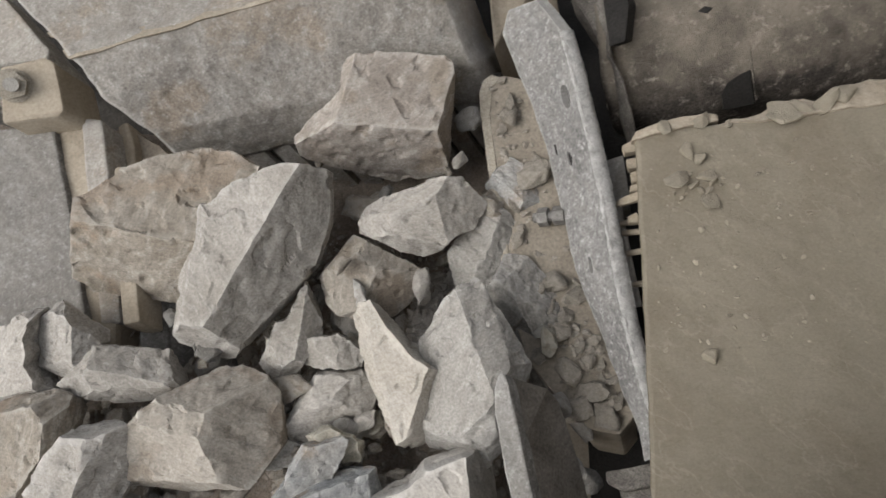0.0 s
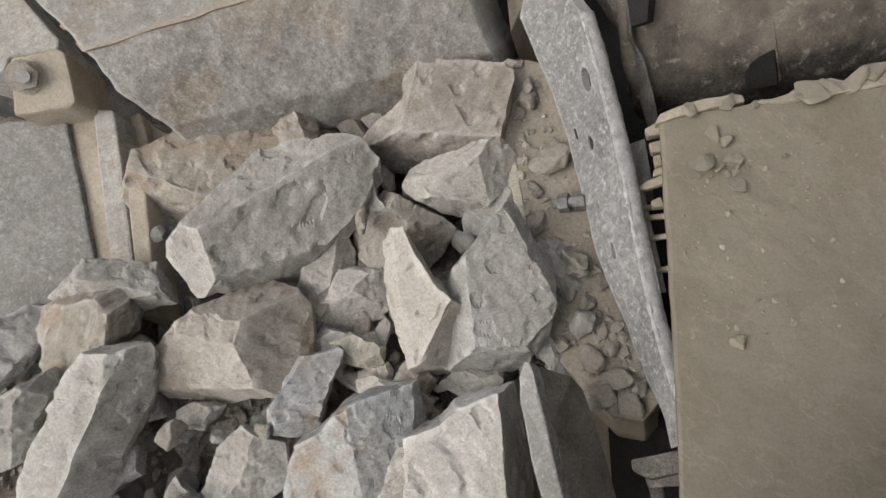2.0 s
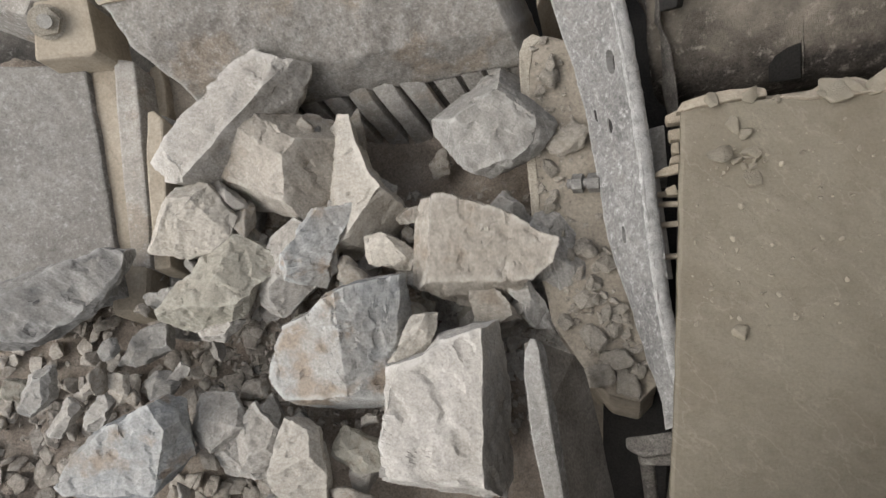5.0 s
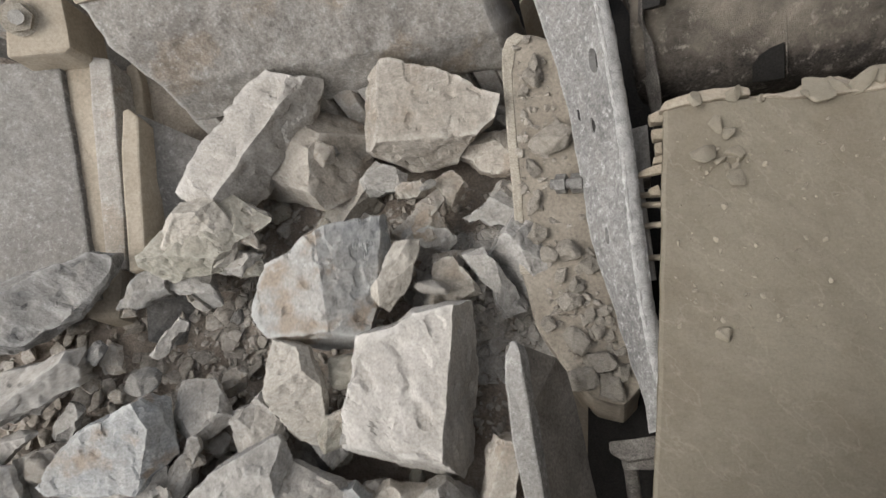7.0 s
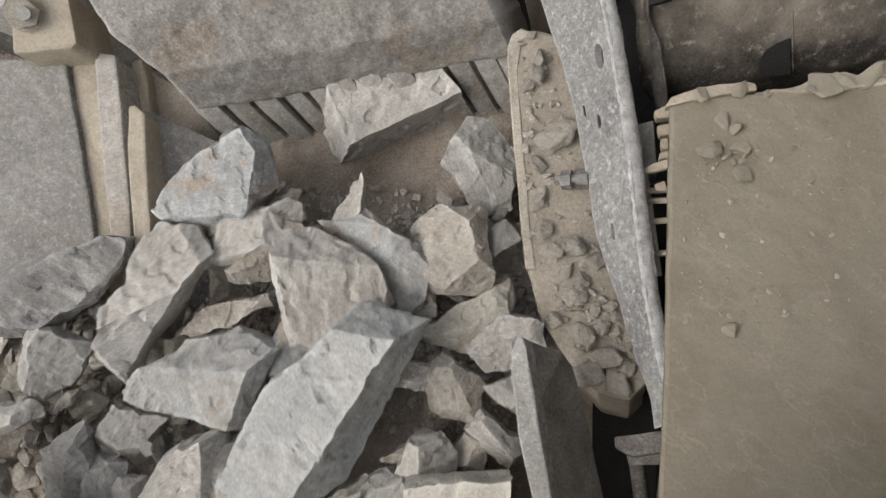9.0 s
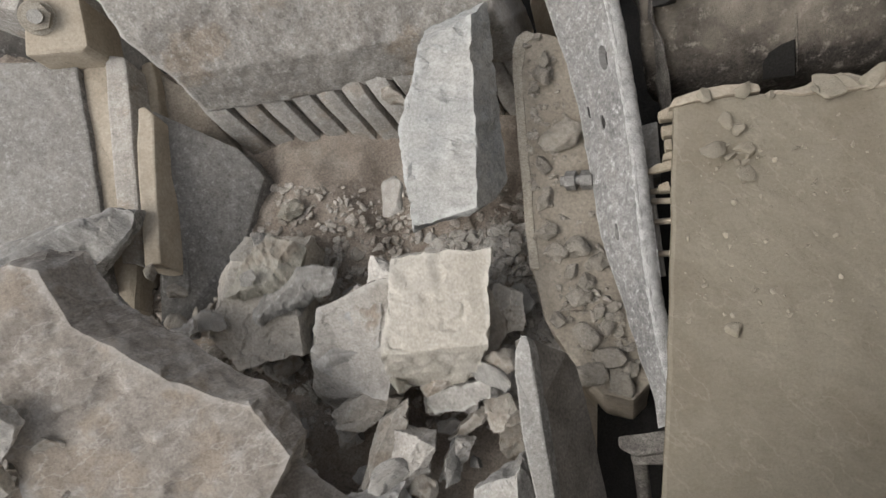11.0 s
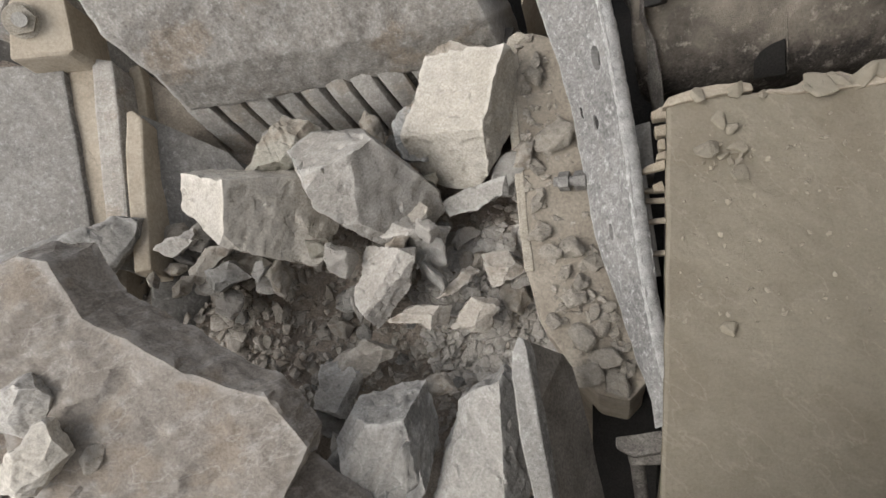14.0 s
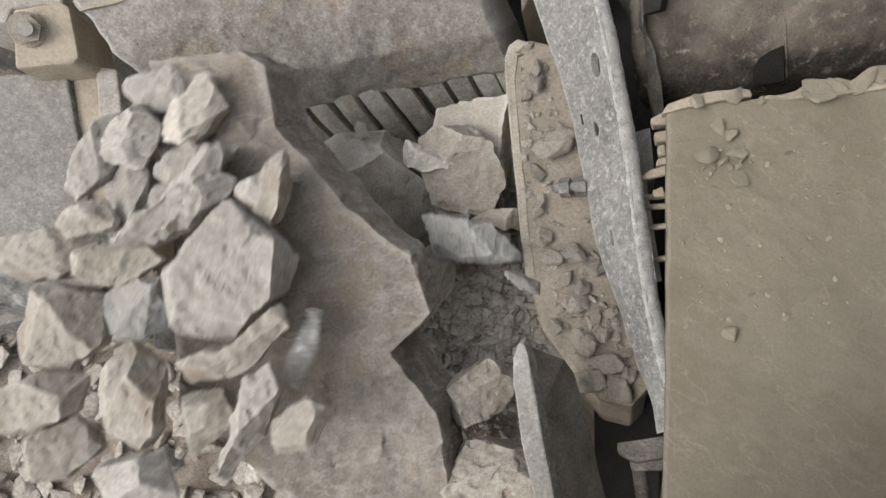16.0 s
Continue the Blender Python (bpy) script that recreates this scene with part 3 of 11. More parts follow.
    part("nut", tube(c + d * 0.055, c + d * 0.105, 0.042, 6), NUT, shank)
    root = thing("rear_plate")
    tagged(root, "dusty torn steel plate behind the side wall", "plate")
    part("plate", prism([(-0.197, 2.284, 0.739), (-0.021, 2.267, 0.720), (0.011, 2.019, 0.586), (0.034, 1.916, 0.528), (0.038, 1.776, 0.446), (0.077, 1.713, 0.390), (0.116, 1.495, 0.223), (0.080, 1.522, 0.155), (0.034, 1.693, 0.232), (-0.003, 1.854, 0.347), (-0.045, 1.968, 0.440), (-0.124, 2.066, 0.561)], (0.02, 0.02, -0.2), cuts=3, rough=0.006, bevel=0.01), BACKPLATE, root)
    part("weld_lug", prism([(0.009, 1.948, 0.351), (0.055, 1.964, 0.342), (0.082, 1.911, 0.315), (0.077, 1.832, 0.288), (0.050, 1.807, 0.287), (0.023, 1.860, 0.315)], (0.0, 0.0, -0.05), cuts=1, rough=0.006, bevel=0.01), BRIGHT, root)
    root = thing("crossbeam")
    tagged(root, "steel crossbeam stub covered in beige dust", "beam")
    part("web", prism([(-0.513, 2.587, 0.589), (-0.249, 2.589, 0.508), (-0.205, 2.305, 0.336), (-0.315, 2.282, 0.362), (-0.451, 2.121, 0.335), (-0.495, 2.020, 0.313)], (0.0, 0.0, -0.5), cuts=2, rough=0.004, bevel=0.012), DUSTY, root)
    # added black sheet: paints the deep shade in the gap
    root = thing("shade_backdrop")
    tagged(root, "black sheet standing in for shade below the machine frame", "machine frame")
    part("panel", prism([(-0.762, 3.339, 0.162), (0.258, 3.441, -0.121), (0.250, 1.056, -0.865), (0.099, -0.095, -1.011), (-0.203, -0.125, -0.927), (-0.216, 1.581, -0.531), (-0.762, 2.162, -0.261)], (0.0, 0.0, -0.1), bevel=0), VOID_SHADE, root)


right_side()


def shade_walls():
    """Plain unseen walls added behind and beside the platform to shade the housing."""
    # placed out of view to block sun and sky from the lower right
    for name, a, b, h in (("wall_south", (-0.28, -0.62), (3.4, -0.62), 5.0), ("wall_east", (3.4, -0.62), (3.4, 4.5), 4.4)):
        bm = prism([(a[0], a[1], -2.0), (b[0], b[1], -2.0), (b[0], b[1], h), (a[0], a[1], h)], (0, -0.15, 0) if name == "wall_south" else (0.15, 0, 0), bevel=0)
        tagged(part(name, bm, DUSTY), "plain unseen wall added to shade the housing", "wall", kind="structure")


shade_walls()


def housing():
    root = thing("drive_housing")
    tagged(root, "steel machine housing with a top buried in packed dust", "machine housing")
    part("top", prism([(0.105, 1.338, 0.522), (0.419, 1.391, 0.460), (1.210, 1.518, 0.308), (1.362, 0.610, -0.000), (1.349, -0.385, -0.332), (0.011, -0.533, -0.033), (0.077, -0.064, 0.115), (0.093, 0.422, 0.263), (0.100, 0.844, 0.379)], (0.0, 0.0, -0.05), cuts=4, rough=0.004, bevel=0.016), DUSTTOP, root)
    # side along the gap, its shade put into the colour
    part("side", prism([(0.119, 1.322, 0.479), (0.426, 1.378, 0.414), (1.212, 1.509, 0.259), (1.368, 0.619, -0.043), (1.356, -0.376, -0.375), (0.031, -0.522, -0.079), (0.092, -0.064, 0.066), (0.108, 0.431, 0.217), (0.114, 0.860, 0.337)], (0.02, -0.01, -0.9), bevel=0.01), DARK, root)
    root = thing("upper_beam")
    tagged(root, "large rounded steel beam, dusty above and dark below", "beam")
    a0, a1 = Vector((-0.004, 1.741, 0.325)), Vector((1.499, 2.067, 0.049))
    axis = (a1 - a0).normalized()
    eye = to_eye((a0 + a1) / 2)
    up = axis.cross(eye).normalized()
    if up.y < 0:
        up = -up
    bm = bmesh.new()
    rows = []
    prof = [(-0.30, -0.40), (-0.245, -0.16), (-0.20, -0.07), (-0.13, -0.01), (-0.06, 0.02), (0.03, 0.03), (0.15, 0.025), (0.3, 0.0), (0.55, -0.09), (0.9, -0.3)]
    nn = 40
    for i in range(nn + 1):
        base = a0.lerp(a1, i / nn)
        row = []
        for u, w in prof:
            q = base + up * u + eye * w
            q += noise.noise_vector(q * 7) * 0.008 + noise.noise_vector(q * 20) * 0.004
            row.append(bm.verts.new(q))
        rows.append(row)
    for i in range(nn):
        for k in range(len(prof) - 1):
            bm.faces.new((rows[i][k], rows[i][k + 1], rows[i + 1][k + 1], rows[i + 1][k]))
    ext = bmesh.ops.extrude_face_region(bm, geom=bm.faces[:])
    for v in ext["geom"]:
        if isinstance(v, bmesh.types.BMVert):
            v.co -= eye * 0.25
    part("beam", bm, BEAM, root, smooth=True)
    def on_beam(pts):
        return [a0.lerp(a1, f) + up * u + eye * w for f, u, w in pts]

    part("seam", prism(on_beam([(0.40, -0.19, -0.02), (0.406, -0.19, -0.02), (0.404, -0.10, 0.028), (0.403, 0.04, 0.037), (0.399, 0.04, 0.037), (0.4, -0.10, 0.028)]), eye * -0.03, bevel=0.002), BEAM, root, "dusty weld seam")
    # pocket, slot and hole are black patches in place of shaded recesses
    part("pocket", prism(on_beam([(0.31, -0.21, -0.035), (0.397, -0.21, -0.035), (0.397, -0.06, 0.04), (0.36, -0.075, 0.036), (0.33, -0.10, 0.028), (0.312, -0.14, 0.012)]), eye * -0.03, bevel=0.004), VOID_SHADE, root, "black patch for the shade in a rounded pocket")
    part("slot", prism([(0.016, 1.930, 0.634), (0.097, 1.955, 0.619), (0.117, 1.904, 0.588), (0.093, 1.771, 0.530), (0.030, 1.748, 0.539)], eye * -0.12, bevel=0.006), VOID_SHADE, root, "black patch for the shade in a slot at the beam's end")
    part("hole", prism([(0.376, 1.911, 0.478), (0.403, 1.932, 0.479), (0.432, 1.929, 0.469), (0.411, 1.907, 0.464)], eye * -0.03, bevel=0.002), VOID_SHADE, root, "black patch for the shade in a small torn hole")
    root = thing("dust_bank")
    tagged(root, "caked dust and broken boards along the housing edge", "dust bank")
    part("board", prism([(0.089, 1.308, 0.528), (0.113, 1.354, 0.526), (0.197, 1.390, 0.512), (0.363, 1.433, 0.476), (0.398, 1.429, 0.463), (0.404, 1.401, 0.462), (0.283, 1.363, 0.498), (0.167, 1.329, 0.522)], (0, 0.01, -0.05), cuts=3, rough=0.008, bevel=0.008), DUSTY, root)
    part("bank", prism([(0.399, 1.386, 0.470), (0.449, 1.409, 0.451), (0.556, 1.431, 0.426), (0.620, 1.492, 0.405), (0.718, 1.513, 0.382), (0.757, 1.505, 0.367), (0.816, 1.554, 0.366), (0.953, 1.590, 0.336), (1.242, 1.640, 0.275), (1.210, 1.507, 0.304), (0.737, 1.421, 0.410), (0.549, 1.389, 0.446)], (0, 0.01, -0.12), cuts=3, rough=0.014, bevel=0.012), DUSTY, root)
    root = thing("junction_box")
    tagged(root, "small dark steel box wedged beside the housing", "box")
    part("box", prism([(-0.031, 1.381, 0.281), (0.057, 1.416, 0.266), (0.074, 1.218, 0.190), (-0.017, 1.200, 0.212)], (0, 0, -0.12), cuts=1, rough=0.003, bevel=0.008), PLATE, root)
    root = thing("cable_ladder")
    tagged(root, "narrow steel ladder rack standing in the gap", "ladder rack")
    part("rail", tube((0.026, 1.181, 0.247), (0.080, 0.796, 0.136), 0.014), STEEL, root)
    for a, b in (((0.030, 1.110, 0.242), (0.113, 1.108, 0.260)), ((0.038, 1.075, 0.227), (0.113, 1.069, 0.246)), ((0.051, 0.995, 0.206), (0.112, 0.993, 0.230)), ((0.065, 0.877, 0.169), (0.112, 0.871, 0.197))):
        part("rung", tube(a, b, 0.012), DUSTY, root)
    for corners in (
            [(0.056, 1.363, 0.414), (0.095, 1.387, 0.41), (0.115, 1.381, 0.402), (0.115, 1.349, 0.39), (0.062, 1.335, 0.402)],
            [(0.068, 1.312, 0.392), (0.115, 1.327, 0.382), (0.115, 1.288, 0.368), (0.074, 1.276, 0.377)],
            [(0.08, 1.265, 0.371), (0.107, 1.275, 0.366), (0.109, 1.235, 0.351), (0.084, 1.229, 0.357)],
            [(0.078, 1.216, 0.354), (0.111, 1.231, 0.349), (0.111, 1.203, 0.339), (0.074, 1.191, 0.346)],
            [(0.06, 1.101, 0.318), (0.095, 1.121, 0.315), (0.107, 1.086, 0.298), (0.066, 1.078, 0.308)]):
        at = sum((Vector(c) for c in corners), Vector()) / len(corners)
        stub = part("board_stub", prism([Vector(c) - at for c in corners], (0, 0.01, -0.05), cuts=2, rough=0.004, bevel=0.006), WOOD)
        stub.location = at
        tagged(stub, "broken end of a dusty wooden board beside the housing", "board", "board ends")
    root = thing("wooden_stick")
    tagged(root, "short broken stick of dusty wood across the gap", "stick")
    part("stick", prism([(-0.012, 1.140, 0.333), (0.054, 1.182, 0.338), (0.107, 1.199, 0.339), (0.107, 1.166, 0.327), (0.043, 1.149, 0.330)], (0, 0, -0.02), bevel=0.004), WOOD, root)
    root = thing("clamp_nut")
    tagged(root, "square steel clamp with a threaded rod below", "clamp")
    part("clamp", prism([(-0.074, 0.188, 0.032), (0.097, 0.226, 0.036), (0.105, 0.151, 0.007), (-0.008, 0.121, 0.009), (-0.070, 0.148, 0.016)], (0, 0, -0.06), cuts=1, rough=0.005, bevel=0.012), BACKPLATE, root)
    part("nut", prism([(-0.033, 0.130, -0.046), (0.095, 0.149, -0.035), (0.095, 0.108, -0.050), (-0.021, 0.094, -0.063)], (0, 0, -0.05), cuts=1, rough=0.003, bevel=0.01), BACKPLATE, root)
    part("rod", tube((0.004, 0.115, -0.108), (0.049, -0.190, -0.364), 0.028, 16), BACKPLATE, root)
    root = thing("standing_plate")
    tagged(root, "thick steel plate on edge with a bright worn rim and a shade-darkened face", "plate")
    # face takes a darker steel colour for its side turned from the light
    part("face", prism([(-0.388, 0.468, 0.408), (-0.261, 0.456, 0.231), (-0.232, 0.426, 0.145), (-0.177, 0.222, 0.010), (-0.108, -0.070, -0.073), (-0.049, -0.386, -0.183), (-0.209, -0.361, 0.165), (-0.280, -0.080, 0.277), (-0.341, 0.225, 0.362)], (-0.05, 0.0, -0.06), cuts=2, rough=0.004, bevel=0.0), SHADED_STEEL, root)
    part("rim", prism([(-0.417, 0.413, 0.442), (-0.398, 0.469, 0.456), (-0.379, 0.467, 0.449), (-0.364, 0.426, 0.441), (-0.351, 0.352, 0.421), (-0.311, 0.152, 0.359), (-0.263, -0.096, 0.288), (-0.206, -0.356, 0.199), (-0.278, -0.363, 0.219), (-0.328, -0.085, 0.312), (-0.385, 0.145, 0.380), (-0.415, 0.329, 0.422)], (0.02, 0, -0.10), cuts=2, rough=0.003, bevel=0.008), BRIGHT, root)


# dark base all over; dust lightens the faces that look up
BEAM = material("dusty_beam_steel", [(0.03, 0.027, 0.024), (0.065, 0.057, 0.05), (0.12, 0.106, 0.09)], 6.0, 0.85, 0.0, 0.7, (0.34, 0.31, 0.27), 0.05, (0.36, 0.32, 0.26, 0.6), grit=0.9)
# steel colour with the shade of the plate's face painted in
SHADED_STEEL = material("shaded_plate_steel", [(0.12, 0.11, 0.095), (0.18, 0.165, 0.145), (0.22, 0.205, 0.185)], 6.0, 0.75, 0.0, 0.25, None, 0.05)
housing()


# ---- rocks ----
LABELS = {
    "pale": "pale grey angular quarry rock with dusty faces", "tan": "dusty tan angular quarry rock",
    "grey": "mid grey broken quarry rock with rough faces", "blue": "blue-grey rock with a brown-stained side",
    "bluepale": "pale blue-grey rock slab with chipped edges", "cream": "cream-coloured broken rock with clean faces",
    "olive": "olive-tinted dusty broken rock", "brown": "brown layered rock with pale veins",
    "red": "reddish-grey rock with wavy pale veins", "slate": "dark slate-grey rock with a rough broken face",
    "block": "large squarish pale rock block", "cube": "cube-shaped cream rock block",
    "brownslab": "huge flat brown-grey rock slab carrying smaller rocks",
}


# broad fracture faces of the rocks that lie in the open: a point on the face and the way it looks, in the rock's own space
FACETS = {
    5277: [((0, 0, 0.109), (0.03, -0.03, 1))],
    9835: [((0, 0, 0.20), (-0.08, 0.05, 1)), ((0.06, 0, 0.19), (1, 0.03, 0.42)), ((0, -0.215, 0.17), (-0.1, -1, 0.5))],
    6656: [((0, 0.05, 0.16), (-0.12, 0.12, 1)), ((0, -0.12, 0.13), (0.05, -1, 0.75)), ((0.22, 0, 0.1), (1, 0, 0.25))],
    2708: [((0, 0.05, 0.15), (-0.28, 0.18, 1)), ((0.02, -0.05, 0.11), (0.75, -0.5, 0.7)), ((0, -0.14, 0.1), (0.1, -1, 0.5)), ((-0.15, 0, 0.05), (-1, 0.1, 0.5))],
    9161: [((-0.1, 0, 0.19), (-0.32, 0.15, 1)), ((0.1, -0.06, 0.15), (0.72, -0.45, 0.75)), ((-0.22, 0, 0.1), (-1, 0.2, 0.55)), ((-0.1, -0.35, 0.08), (-0.2, -1, 0.6))],
    1689: [((0.0, 0.12, 0.22), (0.1, 0.35, 1)), ((0, -0.05, 0.17), (-0.15, -0.85, 0.75)), ((-0.34, 0, 0.1), (-1, 0.1, 0.5))],
    5995: [((0.05, 0.1, 0.19), (0.05, 0.25, 1)), ((0, -0.08, 0.15), (-0.05, -1, 0.45)), ((-0.25, 0.05, 0.13), (-0.7, 0.35, 0.7))],
    8982: [((0, 0.0, 0.14), (0.12, 0.1, 1)), ((-0.13, 0, 0.10), (-1, -0.05, 0.7)), ((0.2, 0.1, 0.08), (1, 0.6, 0.6)), ((0, -0.28, 0.06), (0.1, -1, 0.7))],
    7162: [((-0.05, 0.02, 0.17), (-0.25, -0.25, 1)), ((0.12, 0.05, 0.15), (0.6, 0.1, 0.8)), ((0, 0.18, 0.1), (0, 1, 0.6)), ((-0.02, -0.16, 0.1), (-0.1, -1, 0.6))],
    4719: [((-0.12, 0, 0.15), (-0.25, 0.0, 1)), ((0.07, 0, 0.15), (0.45, 0.08, 1)), ((0, -0.22, 0.06), (0, -1, 0.5)), ((0.22, 0.0, 0.06), (1, 0, 0.4))],
    8467: [((-0.08, 0.05, 0.16), (-0.16, 0.10, 1)), ((0.07, -0.06, 0.14), (0.85, -0.55, 0.5)), ((0, 0.38, 0.05), (0.1, 1, 0.5))],
    5107: [((0, 0.05, 0.17), (-0.08, 0.12, 1)), ((0.13, 0, 0.14), (1, -0.1, 0.35)), ((0, -0.2, 0.12), (-0.25, -1, 0.6)), ((-0.1, -0.12, 0.15), (-0.5, -0.5, 0.9))],
    8012: [((0, 0, 0.15), (-0.05, -0.05, 1)), ((0.16, 0, 0.12), (1, 0.1, 0.3)), ((0, 0.2, 0.1), (0, 1, 0.5))],
    4927: [((0, 0, 0.14), (-0.05, 0.06, 1)), ((0, -0.15, 0.08), (0.05, -1, 0.6)), ((-0.22, 0, 0.08), (-1, 0.05, 0.5))],
    8128: [((-0.05, 0.05, 0.15), (-0.2, 0.2, 1)), ((0.08, 0, 0.12), (0.8, -0.3, 0.6)), ((-0.2, 0, 0.08), (-1, 0.5, 0.6))],
    4273: [((0, 0, 0.12), (-0.1, -0.05, 1)), ((0.18, 0, 0.08), (1, -0.2, 0.6)), ((0, -0.15, 0.06), (0, -1, 0.5))],
    1446: [((0, 0.02, 0.13), (-0.1, -0.2, 1)), ((0.12, 0, 0.09), (1, 0.2, 0.5)), ((-0.05, 0.14, 0.1), (-0.2, 1, 0.5))],
    1439: [((-0.02, 0.0, 0.13), (-0.3, 0.1, 1)), ((0.08, 0, 0.12), (0.7, 0.1, 0.7)), ((-0.14, 0, 0.06), (-1, 0.3, 0.5))],
}


# how far the broken sides of a rock lean out of plumb
LEAN = {5277: Vector((0.045, 0.058))}


def rock_bmesh(corners, h, seed):
    """A broken rock: a cornered outline split off by flat fracture planes in front and behind, then roughened."""
    rnd = random.Random(seed)
    size = math.sqrt(sum(x * x + y * y for x, y in corners) / len(corners))
    far = Vector((rnd.uniform(0, 50), rnd.uniform(0, 50), rnd.uniform(0, 50)))
    ring = []
    for i in range(len(corners)):
        p, q = Vector(corners[i]), Vector(corners[(i + 1) % len(corners)])
        side = Vector((q.y - p.y, p.x - q.x))
        ring.append(p * rnd.uniform(0.97, 1.02))
        k = max(1, int((q - p).length / (size * 0.3)))
        for s in range(1, k):
            ring.append(p.lerp(q, (s + rnd.uniform(-0.25, 0.25)) / k) + side * rnd.uniform(-0.05, 0.05))
    bm = bmesh.new()
    lean = LEAN.get(seed, Vector((0, 0)))
    top = [bm.verts.new((p.x - lean.x, p.y - lean.y, h * 1.5)) for p in ring]
    low = [bm.verts.new((p.x + lean.x, p.y + lean.y, -h * 1.4)) for p in ring]
    bm.faces.new(top)
    bm.faces.new(low)
    for i in range(len(ring)):
        j = (i + 1) % len(ring)
        bm.faces.new((top[i], top[j], low[j], low[i]))
    bmesh.ops.recalc_face_normals(bm, faces=bm.faces)
    cuts = []
    for sgn in (1, -1):
        a, t = rnd.uniform(0, 6.28), radians(rnd.uniform(4, 22))
        cuts.append((Vector((0, 0, sgn * h)), Vector((math.sin(t) * math.cos(a), math.sin(t) * math.sin(a), sgn * math.cos(t)))))
        turn, kk = rnd.uniform(0, 6.28), rnd.choice((4, 5, 6))
        for k in range(kk):
            a = turn + 6.283 * k / kk + rnd.uniform(-0.4, 0.4)
            t = radians(rnd.uniform(28, 68))
            d = Vector((math.cos(a), math.sin(a), 0))
            reach = max(Vector((x, y, 0)).dot(d) for x, y in corners)
            co = d * reach * (rnd.uniform(0.9, 1.03) if h > 0.2 * size else rnd.uniform(1.0, 1.08))
            co.z = sgn * h * rnd.uniform(-0.1, 0.45)
            cuts.append((co, Vector((d.x * math.sin(t), d.y * math.sin(t), sgn * math.cos(t)))))
    if seed in FACETS:
        cuts = [c for c in cuts if c[1].z < 0] + [(Vector(p), Vector(q).normalized()) for p, q in FACETS[seed]]
    for _ in range(0 if seed in LEAN else 7):
        # spalled corners
        d = Vector((rnd.gauss(0, 1), rnd.gauss(0, 1), rnd.gauss(0, 0.7))).normalized()
        reach = max(d.x * x + d.y * y for x, y in corners) + abs(d.z) * h * 0.75
        cuts.append((d * reach * rnd.uniform(0.86, 0.97), d))
    for co, no in cuts:
        bmesh.ops.bisect_plane(bm, geom=bm.verts[:] + bm.edges[:] + bm.faces[:], plane_co=co, plane_no=no, clear_outer=True)
        bmesh.ops.holes_fill(bm, edges=[e for e in bm.edges if e.is_boundary], sides=0)
    bmesh.ops.triangulate(bm, faces=bm.faces)
    limit = max(0.014, min(0.026, size * 0.075))
    for _ in range(5):
        long = [e for e in bm.edges if e.calc_length() > limit]
        if not long:
            break
        bmesh.ops.subdivide_edges(bm, edges=long, cuts=1)
        bmesh.ops.triangulate(bm, faces=[f for f in bm.faces if len(f.verts) > 3])
    bm.normal_update()
    strata = Vector((rnd.uniform(-1, 1), rnd.uniform(-1, 1), rnd.uniform(-0.3, 0.3))).normalized()
    calm = min(1.0, h / (0.25 * size))
    leaf = 0.0012 + 0.006 * rnd.random() ** 3
    moves = []
    for v in bm.verts:
        g = v.co + far
        d = noise.noise_vector(g * (2.4 / size)) * size * 0.018 * calm
        d += noise.noise_vector(g * (8 / size)) * size * 0.012 * calm
        lay = g.dot(strata)
        d += v.normal * noise.noise(Vector((lay * 70, g.x * 6, g.y * 6))) * 0.0022
        d += noise.noise_vector(g * 48) * 0.0035
        bed_step = noise.noise(Vector((math.floor(lay / 0.035 + noise.noise(g * 9)) * 3.7, far.x, far.y)))
        d += v.normal * bed_step * leaf * min(1.0, size / 0.2)
        chip = noise.noise(g * (4.5 / size))
        d -= v.normal * (min(1.0, max(0.0, (chip - 0.18) * 9))) * size * 0.028 * calm
        if size > 0.5:
            d += v.normal * (noise.noise(g * 5) * 0.014 + abs(noise.noise(g * 13)) * 0.012 + noise.noise(g * 30) * 0.004)
        moves.append(d)
    for v, d in zip(bm.verts, moves):
        v.co += d
    return bm


def rock(name, tone, height, seed, corners, rows):
    ob = part(name, rock_bmesh(corners, height, seed), ROCK[tone], smooth=True)
    ob.data.set_sharp_from_angle(angle=0.5)
    tagged(ob, LABELS[tone], "rock", "rocks sliding into the crusher")
    MOVERS.append((ob, rows))
    return ob


rock('rock', 'red', 0.191, 5995,
     [(-0.421, -0.065), (-0.306, 0.037), (-0.179, 0.126), (-0.174, 0.271), (0.050, 0.296), (0.305, 0.271), (0.313, 0.037), (0.280, -0.231), (0.050, -0.269), (-0.205, -0.244), (-0.408, -0.155)],
     [(0.0, -0.966, 1.596, 0.409, 24.3, 16.9, 3.7),
      (0.5, -0.934, 1.570, 0.435, 24.3, 16.9, 3.7),
      (1.0, -0.897, 1.572, 0.375, 24.3, 16.9, 3.7),
      (1.5, -0.868, 1.577, 0.296, 24.3, 16.9, 3.7),
      (2.0, -0.817, 1.581, 0.239, 24.3, 16.9, 3.7),
      (2.5, -0.767, 1.503, 0.262, 24.3, 16.9, 3.7),
      (3.0, -0.723, 1.527, 0.072, 17.3, 24.1, -16.2),
      (3.5, -0.774, 1.602, -0.191, 10.2, 27.6, -32.4),
      (4.5, -0.774, 1.652, -0.941, 10.2, 27.6, -32.4),
      (16.0, -0.774, 1.652, -1.491, 10.2, 27.6, -32.4)])
